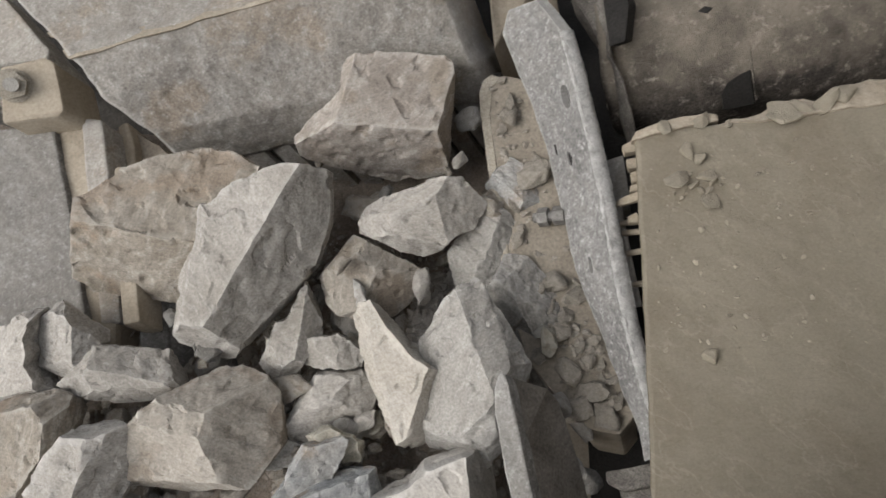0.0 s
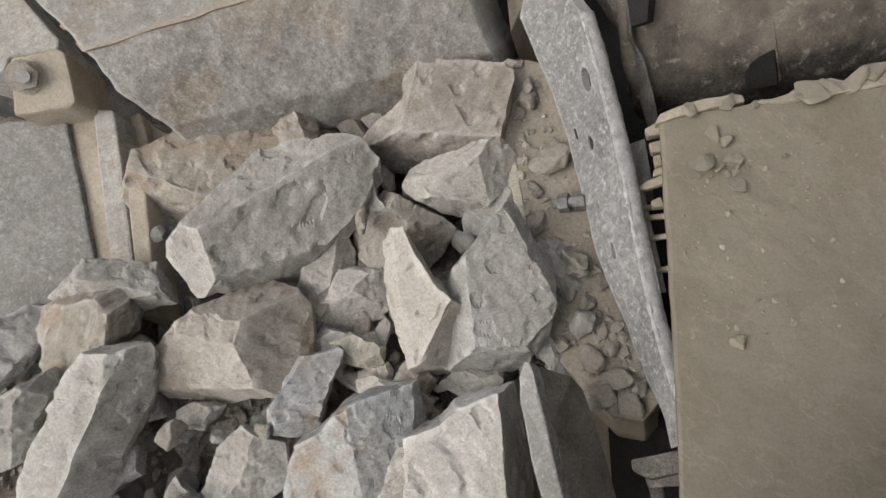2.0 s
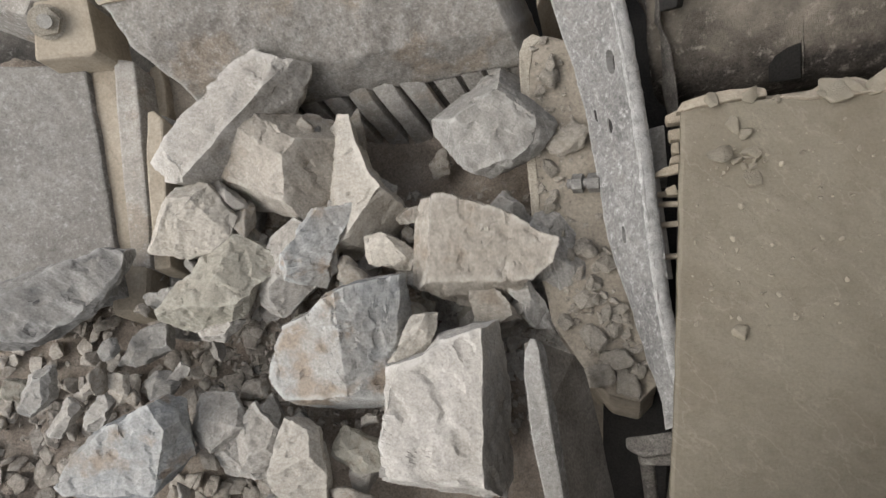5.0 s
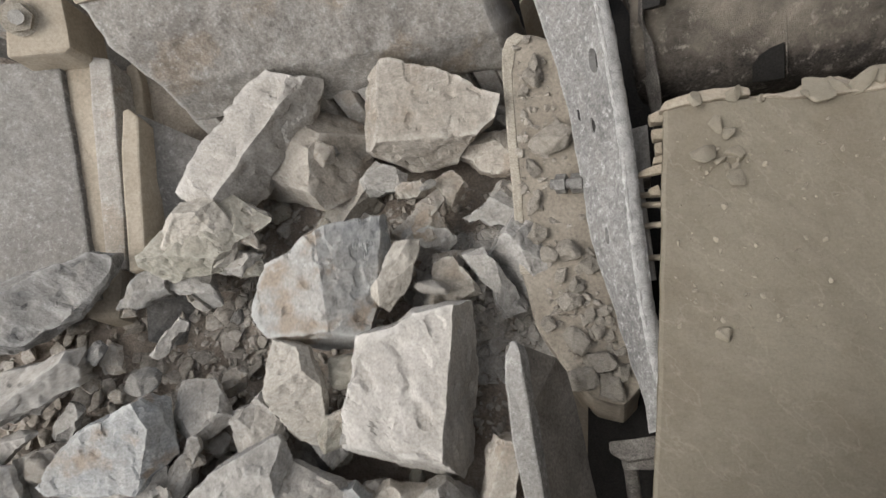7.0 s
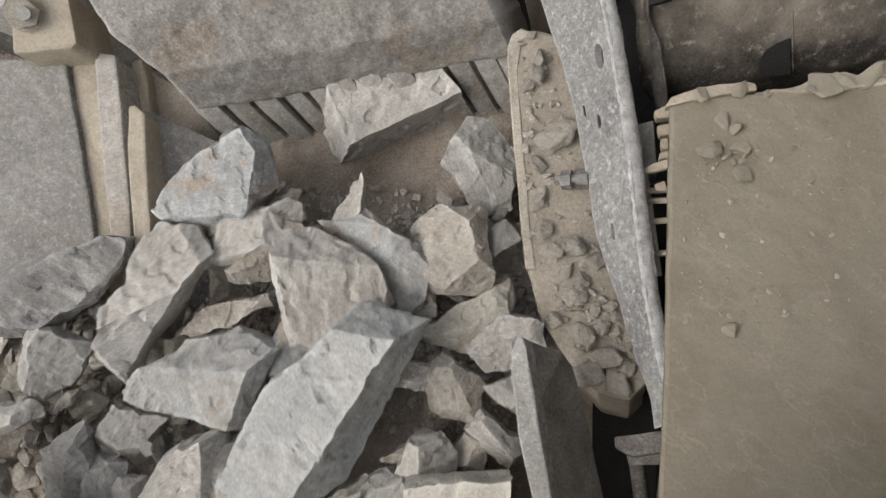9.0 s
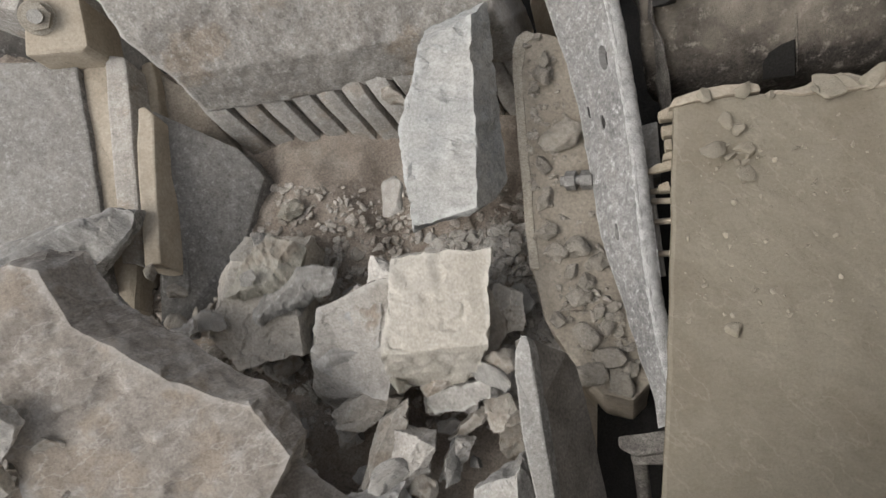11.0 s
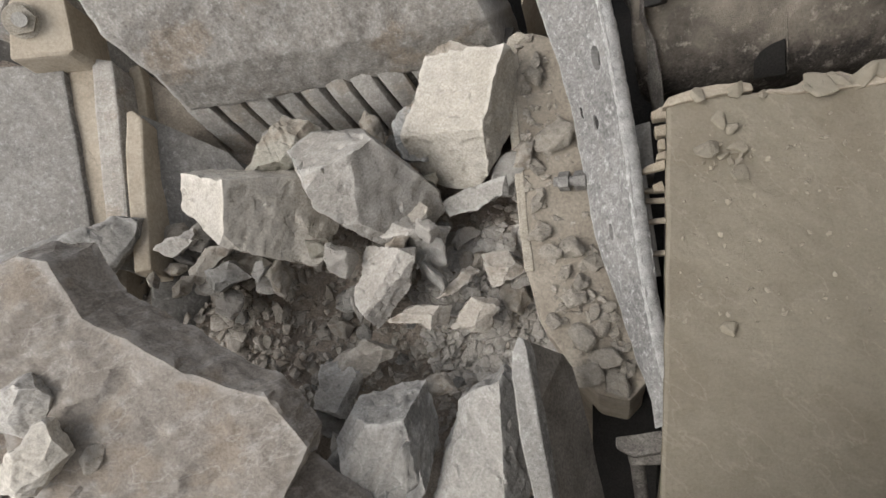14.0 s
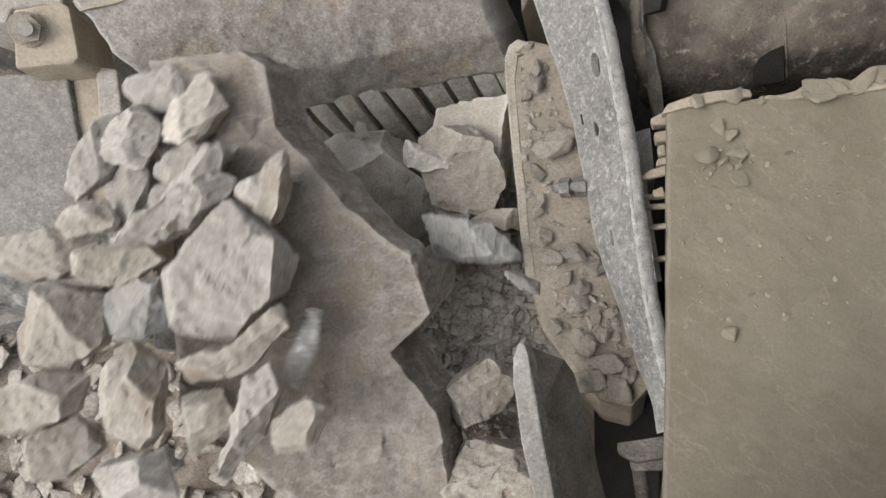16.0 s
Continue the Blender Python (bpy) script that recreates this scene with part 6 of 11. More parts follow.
rock('rock', 'olive', 0.086, 546,
     [(-0.246, -0.070), (-0.047, 0.070), (0.163, 0.176), (0.198, 0.094), (-0.001, -0.152)],
     [(0.0, -0.546, -1.789, -0.289, 20.8, 15.6, 6.1),
      (8.0, -0.577, 0.036, -0.040, 20.8, 15.6, 6.1),
      (8.5, -0.712, 0.318, 0.041, 20.8, 15.6, 6.1),
      (9.0, -0.666, 0.613, 0.057, 20.8, 15.6, 6.1),
      (9.5, -0.610, 0.842, 0.086, 20.8, 15.6, 6.1),
      (10.0, -0.677, 1.123, 0.153, 20.8, 15.6, 6.1),
      (11.0, -0.677, 1.173, -0.597, 20.8, 15.6, 6.1),
      (16.0, -0.677, 1.173, -1.147, 20.8, 15.6, 6.1)])
rock('rock', 'blue', 0.136, 2162,
     [(-0.393, -0.060), (-0.220, 0.079), (0.103, 0.206), (0.311, 0.102), (0.149, -0.198), (-0.174, -0.129)],
     [(0.0, -1.726, -2.078, 0.093, 20.7, 15.5, 6.4),
      (8.0, -1.741, -0.293, 0.286, 20.7, 15.5, 6.4),
      (8.5, -1.745, -0.145, 0.344, 20.7, 15.5, 6.4),
      (9.0, -1.656, 0.262, 0.356, 20.7, 15.5, 6.4),
      (9.5, -1.555, 0.523, 0.368, 20.7, 15.5, 6.4),
      (10.0, -1.378, 0.854, 0.384, 20.7, 15.5, 6.4),
      (11.0, -1.378, 0.904, -0.366, 20.7, 15.5, 6.4),
      (16.0, -1.378, 0.904, -0.916, 20.7, 15.5, 6.4)])
rock('rock', 'grey', 0.087, 8022,
     [(-0.136, -0.102), (-0.088, 0.172), (0.175, 0.065), (0.127, -0.055), (-0.040, -0.174)],
     [(0.0, -3.155, -1.234, 0.563, 20.7, 15.5, 6.4),
      (8.0, -2.483, -0.160, 0.464, 20.7, 15.5, 6.4),
      (8.5, -2.444, -0.016, 0.477, 20.7, 15.5, 6.4),
      (9.0, -2.354, 0.259, 0.475, 20.7, 15.5, 6.4),
      (9.5, -2.228, 0.467, 0.471, 20.7, 15.5, 6.4),
      (10.0, -1.984, 0.445, 0.432, 20.7, 15.5, 6.4),
      (10.2, -1.948, 0.525, 0.429, 20.7, 15.5, 6.4),
      (11.2, -1.948, 0.575, -0.321, 20.7, 15.5, 6.4),
      (16.0, -1.948, 0.575, -0.871, 20.7, 15.5, 6.4)])
rock('rock', 'tan', 0.078, 8061,
     [(-0.129, 0.090), (-0.046, 0.161), (0.142, 0.020), (0.095, -0.145), (-0.093, -0.098)],
     [(0.0, -0.471, -2.032, -0.346, 20.7, 15.5, 6.4),
      (8.5, -0.695, -0.030, -0.018, 20.7, 15.5, 6.4),
      (9.0, -0.731, 0.320, 0.027, 20.7, 15.5, 6.4),
      (9.5, -0.593, 0.528, 0.025, 20.7, 15.5, 6.4),
      (10.0, -0.694, 0.791, 0.100, 20.7, 15.5, 6.4),
      (10.2, -0.676, 0.919, 0.112, 20.7, 15.5, 6.4),
      (11.2, -0.676, 0.969, -0.638, 20.7, 15.5, 6.4),
      (16.0, -0.676, 0.969, -1.188, 20.7, 15.5, 6.4)])
rock('rock', 'pale', 0.080, 3045,
     [(-0.165, -0.073), (-0.060, 0.138), (0.057, 0.138), (0.127, 0.044), (0.104, -0.143)],
     [(0.0, -0.612, -2.146, -0.286, 21.2, 15.2, 7.0),
      (8.5, -0.806, -0.284, 0.005, 21.2, 15.2, 7.0),
      (9.0, -0.791, 0.010, 0.041, 21.2, 15.2, 7.0),
      (9.5, -0.768, 0.395, 0.090, 21.2, 15.2, 7.0),
      (10.0, -0.928, 0.596, 0.177, 21.2, 15.2, 7.0),
      (10.2, -0.890, 0.722, 0.181, 21.2, 15.2, 7.0),
      (11.2, -0.890, 0.772, -0.569, 21.2, 15.2, 7.0),
      (16.0, -0.890, 0.772, -1.119, 21.2, 15.2, 7.0)])
rock('rock', 'tan', 0.113, 2780,
     [(-0.171, 0.019), (-0.103, 0.156), (0.170, 0.202), (0.216, 0.111), (-0.012, -0.254), (-0.149, -0.185)],
     [(0.0, -1.433, -2.187, -0.027, 21.2, 15.2, 7.0),
      (9.0, -1.624, -0.179, 0.274, 21.2, 15.2, 7.0),
      (9.5, -1.528, 0.035, 0.275, 21.2, 15.2, 7.0),
      (10.0, -1.512, 0.380, 0.341, 21.2, 15.2, 7.0),
      (10.2, -1.516, 0.511, 0.357, 21.2, 15.2, 7.0),
      (11.2, -1.516, 0.561, -0.393, 21.2, 15.2, 7.0),
      (16.0, -1.516, 0.561, -0.943, 21.2, 15.2, 7.0)])
rock('rock', 'cube', 0.162, 6656,
     [(-0.222, -0.079), (-0.186, 0.263), (0.218, 0.300), (0.193, -0.079), (0.144, -0.336), (-0.210, -0.238)],
     [(0.0, -0.599, -2.400, -0.245, 21.6, 15.8, 6.1),
      (9.0, -0.671, -0.265, 0.008, 21.6, 15.8, 6.1),
      (9.5, -0.632, -0.078, 0.070, 21.6, 15.8, 6.1),
      (10.0, -0.691, 0.078, 0.117, 21.6, 15.8, 6.1),
      (10.2, -0.707, 0.164, 0.129, 21.6, 15.8, 6.1),
      (12.3, -0.894, 1.234, 0.326, 21.6, 15.8, 6.1),
      (12.5, -0.838, 1.330, 0.325, 21.6, 15.8, 6.1),
      (13.0, -0.874, 1.482, 0.358, 17.6, 4.1, -8.9),
      (13.5, -0.822, 1.518, 0.283, 13.9, -4.9, -21.0),
      (14.0, -0.736, 1.465, 0.249, 17.7, -7.4, -12.5),
      (14.5, -0.725, 1.447, 0.233, 18.4, -8.0, -10.8),
      (15.0, -0.715, 1.404, 0.109, 19.5, -8.8, -8.2),
      (15.5, -0.736, 1.458, 0.054, 19.5, -8.8, -8.2),
      (16.0, -0.741, 1.441, -0.039, 19.5, -8.8, -8.2)])
rock('rock', 'tan', 0.119, 3745,
     [(-0.201, 0.165), (0.048, 0.217), (0.205, -0.018), (0.126, -0.228), (-0.136, -0.149)],
     [(0.0, -0.560, -2.521, -0.405, 21.6, 15.8, 6.1),
      (9.5, -0.531, -0.237, -0.117, 21.6, 15.8, 6.1),
      (10.0, -0.607, -0.036, -0.076, 21.6, 15.8, 6.1),
      (12.3, -0.770, 1.637, 0.217, 21.6, 15.8, 6.1),
      (12.5, -0.732, 1.724, 0.222, 21.6, 15.8, 6.1),
      (13.0, -0.721, 1.700, 0.210, 21.6, 15.8, 6.1),
      (13.5, -0.731, 1.724, 0.208, 21.6, 15.8, 6.1),
      (14.0, -0.744, 1.687, 0.205, 21.6, 15.8, 6.1),
      (14.5, -0.740, 1.559, 0.171, 21.6, 15.8, 6.1),
      (15.0, -0.783, 1.378, 0.162, 21.6, 15.8, 6.1),
      (16.0, -0.752, 1.304, 0.163, 21.6, 15.8, 6.1)])
rock('rock', 'pale', 0.177, 5107,
     [(-0.248, -0.155), (-0.213, 0.194), (0.183, 0.404), (0.264, 0.031), (0.090, -0.295), (-0.120, -0.411)],
     [(0.0, -0.687, -2.525, -0.247, 21.6, 15.8, 6.1),
      (9.5, -0.769, -0.017, -0.238, 21.6, 15.8, 6.1),
      (10.0, -0.948, 0.327, -0.175, 21.6, 15.8, 6.1),
      (10.2, -1.004, 0.424, -0.145, 21.6, 15.8, 6.1),
      (12.3, -1.184, 0.478, 0.275, 21.6, 15.8, 6.1),
      (12.5, -1.143, 0.543, 0.271, 21.6, 15.8, 6.1),
      (13.0, -1.121, 0.751, 0.289, -14.0, 23.5, 14.1),
      (13.5, -1.139, 1.013, 0.326, -65.8, 5.3, -37.4),
      (14.0, -1.129, 1.144, 0.345, -71.0, -11.5, -46.3),
      (14.5, -1.046, 1.121, 0.308, -70.3, -15.7, -49.6),
      (15.0, -1.035, 1.119, 0.313, -66.5, -13.2, -54.3),
      (15.5, -1.115, 1.281, 0.294, -63.5, -9.8, -57.9),
      (16.0, -1.135, 1.244, 0.182, -63.5, -9.8, -57.9)])
rock('rock', 'cream', 0.163, 8012,
     [(-0.258, -0.153), (-0.136, 0.285), (0.254, 0.298), (0.181, 0.066), (0.205, -0.250), (-0.112, -0.311)],
     [(0.0, -1.142, -2.597, -0.162, 21.6, 15.8, 6.1),
      (9.5, -1.291, -0.314, 0.139, 21.6, 15.8, 6.1),
      (10.0, -1.562, 0.088, -0.128, 21.6, 15.8, 6.1),
      (10.2, -1.629, 0.238, -0.087, 21.6, 15.8, 6.1),
      (12.5, -1.511, 0.867, 0.380, 22.8, 13.9, 10.9),
      (13.0, -1.456, 0.874, 0.361, 21.6, 15.8, 6.1),
      (13.5, -1.517, 0.928, 0.377, -14.4, 10.8, -19.0),
      (14.0, -1.554, 1.007, 0.400, -55.3, -25.4, -27.5),
      (14.5, -1.484, 1.008, 0.372, -56.6, -27.8, -27.8),
      (15.0, -1.421, 1.108, 0.329, -55.3, -25.4, -27.5),
      (15.5, -1.432, 1.175, 0.273, -55.3, -25.4, -27.5),
      (16.0, -1.413, 1.176, 0.153, -55.3, -25.4, -27.5)])
rock('rock', 'olive', 0.085, 2232,
     [(-0.193, -0.122), (-0.012, 0.162), (0.169, 0.098), (0.117, -0.070), (-0.115, -0.148)],
     [(0.0, -1.319, -2.669, -0.184, 21.6, 15.8, 6.1),
      (9.5, -1.521, -0.347, 0.155, 21.6, 15.8, 6.1),
      (10.0, -1.479, -0.023, 0.194, 21.6, 15.8, 6.1),
      (12.5, -1.680, 1.407, 0.453, 21.6, 15.8, 6.1),
      (13.0, -1.640, 1.346, 0.425, 21.6, 15.8, 6.1),
      (13.5, -1.584, 1.319, 0.390, 21.6, 15.8, 6.1),
      (14.0, -1.524, 1.311, 0.370, 21.6, 15.8, 6.1),
      (14.5, -1.462, 1.286, 0.338, 21.6, 15.8, 6.1),
      (15.5, -1.462, 1.336, -0.412, 21.6, 15.8, 6.1)])
rock('rock', 'slate', 0.064, 9057,
     [(-0.184, -0.087), (-0.029, 0.119), (0.202, 0.106), (0.151, -0.010), (-0.158, -0.164)],
     [(0.0, -1.105, -2.672, -0.261, 21.6, 15.8, 6.1),
      (10.0, -1.374, -0.139, 0.137, 21.6, 15.8, 6.1),
      (12.5, -1.485, 1.317, 0.367, 21.6, 15.8, 6.1),
      (13.0, -1.425, 1.311, 0.344, 21.6, 15.8, 6.1),
      (13.5, -1.369, 1.277, 0.309, 21.6, 15.8, 6.1),
      (14.0, -1.308, 1.250, 0.286, 21.6, 15.8, 6.1),
      (15.0, -1.204, 1.147, 0.239, 21.6, 15.8, 6.1),
      (16.0, -1.204, 1.197, -0.511, 21.6, 15.8, 6.1)])
rock('rock', 'grey', 0.059, 7392,
     [(-0.195, -0.025), (0.167, 0.100), (0.192, 0.025), (-0.157, -0.099)],
     [(0.0, -0.555, -2.630, -0.427, 21.6, 15.8, 6.1),
      (10.0, -0.614, -0.139, -0.083, 21.6, 15.8, 6.1),
      (12.5, -0.766, 0.894, 0.076, 21.6, 15.8, 6.1),
      (13.0, -0.693, 1.017, 0.071, 21.6, 15.8, 6.1),
      (13.5, -0.661, 1.115, 0.072, 21.6, 15.8, 6.1),
      (14.0, -0.655, 1.188, 0.084, 21.6, 15.8, 6.1),
      (14.5, -0.624, 1.166, 0.063, 21.6, 15.8, 6.1),
      (15.0, -0.616, 1.043, 0.045, 21.6, 15.8, 6.1),
      (16.0, -0.616, 1.093, -0.705, 21.6, 15.8, 6.1)])
rock('rock', 'pale', 0.087, 4238,
     [(-0.135, -0.092), (-0.075, 0.149), (0.142, 0.149), (0.118, -0.019), (-0.026, -0.212)],
     [(0.0, -0.774, -2.588, -0.306, 21.3, 15.5, 6.0),
      (10.0, -0.917, -0.315, 0.032, 21.3, 15.5, 6.0),
      (12.5, -0.939, 0.436, 0.109, 21.3, 15.5, 6.0),
      (13.0, -0.962, 0.552, 0.130, 21.3, 15.5, 6.0),
      (13.5, -0.986, 0.630, 0.143, 21.3, 15.5, 6.0),
      (14.0, -1.039, 0.749, 0.179, 21.3, 15.5, 6.0),
      (14.5, -1.073, 0.874, 0.201, 21.3, 15.5, 6.0),
      (15.0, -1.137, 1.015, 0.248, 21.3, 15.5, 6.0),
      (15.5, -1.084, 1.219, 0.298, 21.3, 15.5, 6.0),
      (16.0, -1.084, 1.269, -0.452, 21.3, 15.5, 6.0)])
rock('rock', 'slate', 0.113, 1446,
     [(-0.208, 0.023), (-0.085, 0.248), (0.129, 0.304), (0.197, 0.045), (0.095, -0.292), (-0.152, -0.247)],
     [(0.0, -0.890, -2.545, -0.186, 20.6, 15.4, 5.7),
      (10.0, -1.020, -0.594, 0.106, 20.6, 15.4, 5.7),
      (12.5, -0.913, -0.050, 0.121, 20.6, 15.4, 5.7),
      (13.0, -0.909, -0.027, 0.120, 20.6, 15.4, 5.7),
      (13.5, -0.924, 0.011, 0.126, 20.6, 15.4, 5.7),
      (14.0, -0.929, 0.087, 0.142, 20.6, 15.4, 5.7),
      (14.5, -0.941, 0.119, 0.148, 20.6, 15.4, 5.7),
      (15.0, -1.018, 0.489, 0.216, 14.1, 21.5, -14.4),
      (15.5, -1.024, 0.921, -0.054, 10.1, 23.6, -25.0),
      (16.0, -1.038, 1.108, -0.180, 10.1, 23.6, -25.0)])
rock('rock', 'grey', 0.133, 1439,
     [(-0.219, -0.205), (-0.117, 0.180), (0.087, 0.339), (0.155, 0.135), (0.155, -0.251)],
     [(0.0, -0.522, -2.542, -0.319, 20.6, 15.4, 5.7),
      (10.0, -0.489, -0.538, -0.064, 20.6, 15.4, 5.7),
      (12.5, -0.544, 0.087, 0.006, 20.6, 15.4, 5.7),
      (13.0, -0.560, 0.108, 0.011, 20.6, 15.4, 5.7),
      (13.5, -0.561, 0.116, 0.011, 20.6, 15.4, 5.7),
      (14.0, -0.570, 0.115, 0.020, 20.6, 15.4, 5.7),
      (14.5, -0.571, 0.160, 0.024, 20.6, 15.4, 5.7),
      (15.0, -0.646, 0.477, 0.082, 20.6, 15.4, 5.7),
      (15.5, -0.831, 1.110, 0.110, 4.4, 24.3, 69.3),
      (16.0, -0.852, 1.290, -0.014, 4.4, 24.3, 69.3)])
rock('rock', 'bluepale', 0.082, 3633,
     [(-0.197, -0.116), (-0.028, 0.108), (0.184, 0.176), (0.128, 0.019), (-0.028, -0.160)],
     [(0.0, -0.735, -2.712, -0.245, 21.3, 15.8, 5.9),
      (12.5, -0.854, -0.623, 0.018, 21.3, 15.8, 5.9),
      (14.0, -0.861, -0.502, 0.032, 21.3, 15.8, 5.9),
      (14.5, -0.843, -0.345, 0.036, 21.3, 15.8, 5.9),
      (15.0, -0.889, 0.097, 0.125, 21.3, 15.8, 5.9),
      (15.5, -0.690, 0.422, 0.133, 1.0, 26.3, -46.8),
      (16.0, -0.676, 0.944, 0.202, -3.9, 26.0, -58.0)])
rock('rock', 'tan', 0.078, 3362,
     [(-0.163, 0.007), (0.037, 0.141), (0.171, 0.052), (0.082, -0.082), (-0.096, -0.138)],
     [(0.0, -0.522, -2.683, -0.288, 21.7, 15.9, 5.6),
      (12.5, -0.587, -0.691, -0.049, 21.7, 15.9, 5.6),
      (14.5, -0.569, -0.385, -0.030, 21.7, 15.9, 5.6),
      (15.0, -0.584, -0.050, 0.039, 21.7, 15.9, 5.6),
      (15.5, -0.626, 0.186, 0.103, 21.7, 15.9, 5.6),
      (16.0, -0.605, 0.337, 0.110, 21.7, 15.9, 5.6)])
rock('rock', 'tan', 0.119, 755,
     [(-0.206, 0.020), (-0.096, 0.196), (0.168, 0.152), (0.212, -0.024), (0.124, -0.178), (-0.184, -0.156)],
     [(0.0, -0.523, -2.793, -0.315, 21.7, 15.9, 5.6),
      (14.5, -0.528, -0.732, -0.070, 21.7, 15.9, 5.6),
      (15.0, -0.573, -0.443, -0.058, 21.7, 15.9, 5.6),
      (15.5, -0.619, -0.054, 0.047, 21.7, 15.9, 5.6),
      (16.0, -0.550, -0.009, 0.026, 21.7, 15.9, 5.6)])
rock('rock', 'pale', 0.072, 2051,
     [(-0.110, -0.040), (0.032, 0.196), (0.103, 0.125), (0.079, -0.040), (-0.063, -0.206)],
     [(0.0, -0.768, -2.859, -0.351, 21.3, 15.8, 5.9),
      (14.5, -0.912, -0.181, -0.004, 21.3, 15.8, 5.9),
      (15.0, -0.995, 0.264, 0.070, 21.3, 15.8, 5.9),
      (15.5, -1.021, 0.388, 0.120, 21.3, 15.8, 5.9),
      (16.0, -0.843, 0.782, 0.121, 21.3, 15.8, 5.9)])
rock('rock_slab', 'brownslab', 0.109, 5277,
     [(-0.756, 0.691), (-0.491, 0.864), (-0.369, 0.813), (-0.267, 0.630), (0.058, 0.437), (0.343, 0.345), (0.476, 0.162), (0.384, -0.022), (0.629, -0.184), (0.792, -0.490), (0.303, -0.734), (-0.267, -0.490), (-0.410, -0.022), (-0.553, 0.284)],
     [(0.0, -1.709, -2.157, 0.289, 21.0, 15.4, 5.8),
      (8.5, -1.981, -1.086, 0.489, 21.0, 15.4, 5.8),
      (9.5, -1.842, -0.614, 0.478, 21.0, 15.4, 5.8),
      (10.0, -1.843, -0.410, 0.532, 21.0, 15.4, 5.8),
      (10.2, -1.802, -0.296, 0.517, 21.0, 15.4, 5.8),
      (12.3, -1.539, -0.104, 0.526, 21.0, 15.4, 5.8),
      (12.5, -1.539, -0.101, 0.523, 21.0, 15.4, 5.8),
      (13.0, -1.548, -0.101, 0.523, 21.0, 15.4, 5.8),
      (13.5, -1.551, -0.095, 0.518, 21.0, 15.4, 5.8),
      (14.0, -1.553, -0.096, 0.522, 21.0, 15.4, 5.8),
      (14.5, -1.557, -0.085, 0.523, 21.0, 15.4, 5.8),
      (15.0, -1.451, 0.120, 0.512, 19.3, 17.5, -0.1),
      (15.5, -1.353, 0.348, 0.536, 16.7, 20.0, -8.1),
      (16.0, -1.210, 0.580, 0.513, 14.5, 21.6, -14.3)])
rock('rock', 'cream', 0.063, 6181,
     [(-0.118, -0.030), (0.051, 0.157), (0.116, 0.026), (-0.005, -0.123), (-0.099, -0.104)],
     [(0.0, -1.935, -2.024, 0.560, 21.6, 15.8, 6.1),
      (8.5, -2.306, -1.063, 0.732, 21.6, 15.8, 6.1),
      (10.0, -2.327, -0.553, 0.775, 21.6, 15.8, 6.1),
      (12.3, -1.907, -0.100, 0.856, 21.6, 15.8, 6.1),
      (12.5, -1.916, -0.094, 0.856, 21.6, 15.8, 6.1),
      (13.0, -1.913, -0.093, 0.852, 21.6, 15.8, 6.1),
      (13.5, -1.912, -0.091, 0.843, 21.6, 15.8, 6.1),
      (14.0, -1.907, -0.096, 0.843, 21.6, 15.8, 6.1),
      (14.5, -1.915, -0.091, 0.844, 21.6, 15.8, 6.1),
      (15.0, -1.924, 0.177, 0.873, 21.6, 15.8, 6.1),
      (15.5, -1.874, 0.546, 0.977, 21.6, 15.8, 6.1),
      (16.0, -1.494, 1.116, 1.013, 21.6, 15.8, 6.1)])
rock('rock', 'pale', 0.063, 1769,
     [(-0.078, 0.059), (0.038, 0.126), (0.115, 0.040), (0.038, -0.114), (-0.116, -0.076)],
     [(0.0, -2.045, -1.956, 0.574, 21.6, 15.8, 6.1),
      (8.5, -2.481, -0.857, 0.767, 21.6, 15.8, 6.1),
      (10.0, -2.238, -0.304, 0.955, 21.6, 15.8, 6.1),
      (12.3, -2.008, 0.065, 0.878, 21.6, 15.8, 6.1),
      (12.5, -2.009, 0.074, 0.876, 21.6, 15.8, 6.1),
      (13.0, -2.013, 0.069, 0.874, 21.6, 15.8, 6.1),
      (14.0, -2.008, 0.069, 0.863, 21.6, 15.8, 6.1),
      (14.5, -2.018, 0.081, 0.864, 21.6, 15.8, 6.1),
      (15.0, -2.035, 0.313, 0.897, 21.6, 15.8, 6.1),
      (15.5, -2.010, 0.638, 1.008, 21.6, 15.8, 6.1),
      (16.0, -1.711, 1.016, 1.043, 21.6, 15.8, 6.1)])
rock('rock', 'pale', 0.077, 685,
     [(-0.056, 0.196), (0.042, 0.215), (0.081, 0.020), (0.042, -0.215), (-0.075, -0.176)],
     [(0.0, -2.138, -2.034, 0.621, 21.7, 15.9, 5.6),
      (12.5, -2.378, -0.296, 0.752, 21.7, 15.9, 5.6),
      (14.5, -2.181, -0.251, 0.910, 21.7, 15.9, 5.6),
      (15.0, -2.126, 0.005, 0.916, 21.7, 15.9, 5.6),
      (15.5, -2.073, 0.293, 0.956, 21.7, 15.9, 5.6),
      (16.0, -1.765, 0.890, 0.923, 21.7, 15.9, 5.6)])
rock('rock', 'tan', 0.046, 5067,
     [(-0.093, -0.061), (-0.016, 0.076), (0.092, 0.095), (0.062, 0.017), (0.004, -0.100)],
     [(0.0, -1.998, -2.023, 0.579, 21.7, 15.9, 5.6),
      (12.5, -2.207, -0.368, 0.701, 21.7, 15.9, 5.6),
      (14.5, -2.223, -0.349, 0.695, 21.7, 15.9, 5.6),
      (15.0, -1.920, -0.115, 0.847, 21.7, 15.9, 5.6),
      (15.5, -1.856, 0.268, 0.941, 21.7, 15.9, 5.6),
      (16.0, -1.527, 0.770, 0.979, 21.7, 15.9, 5.6)])
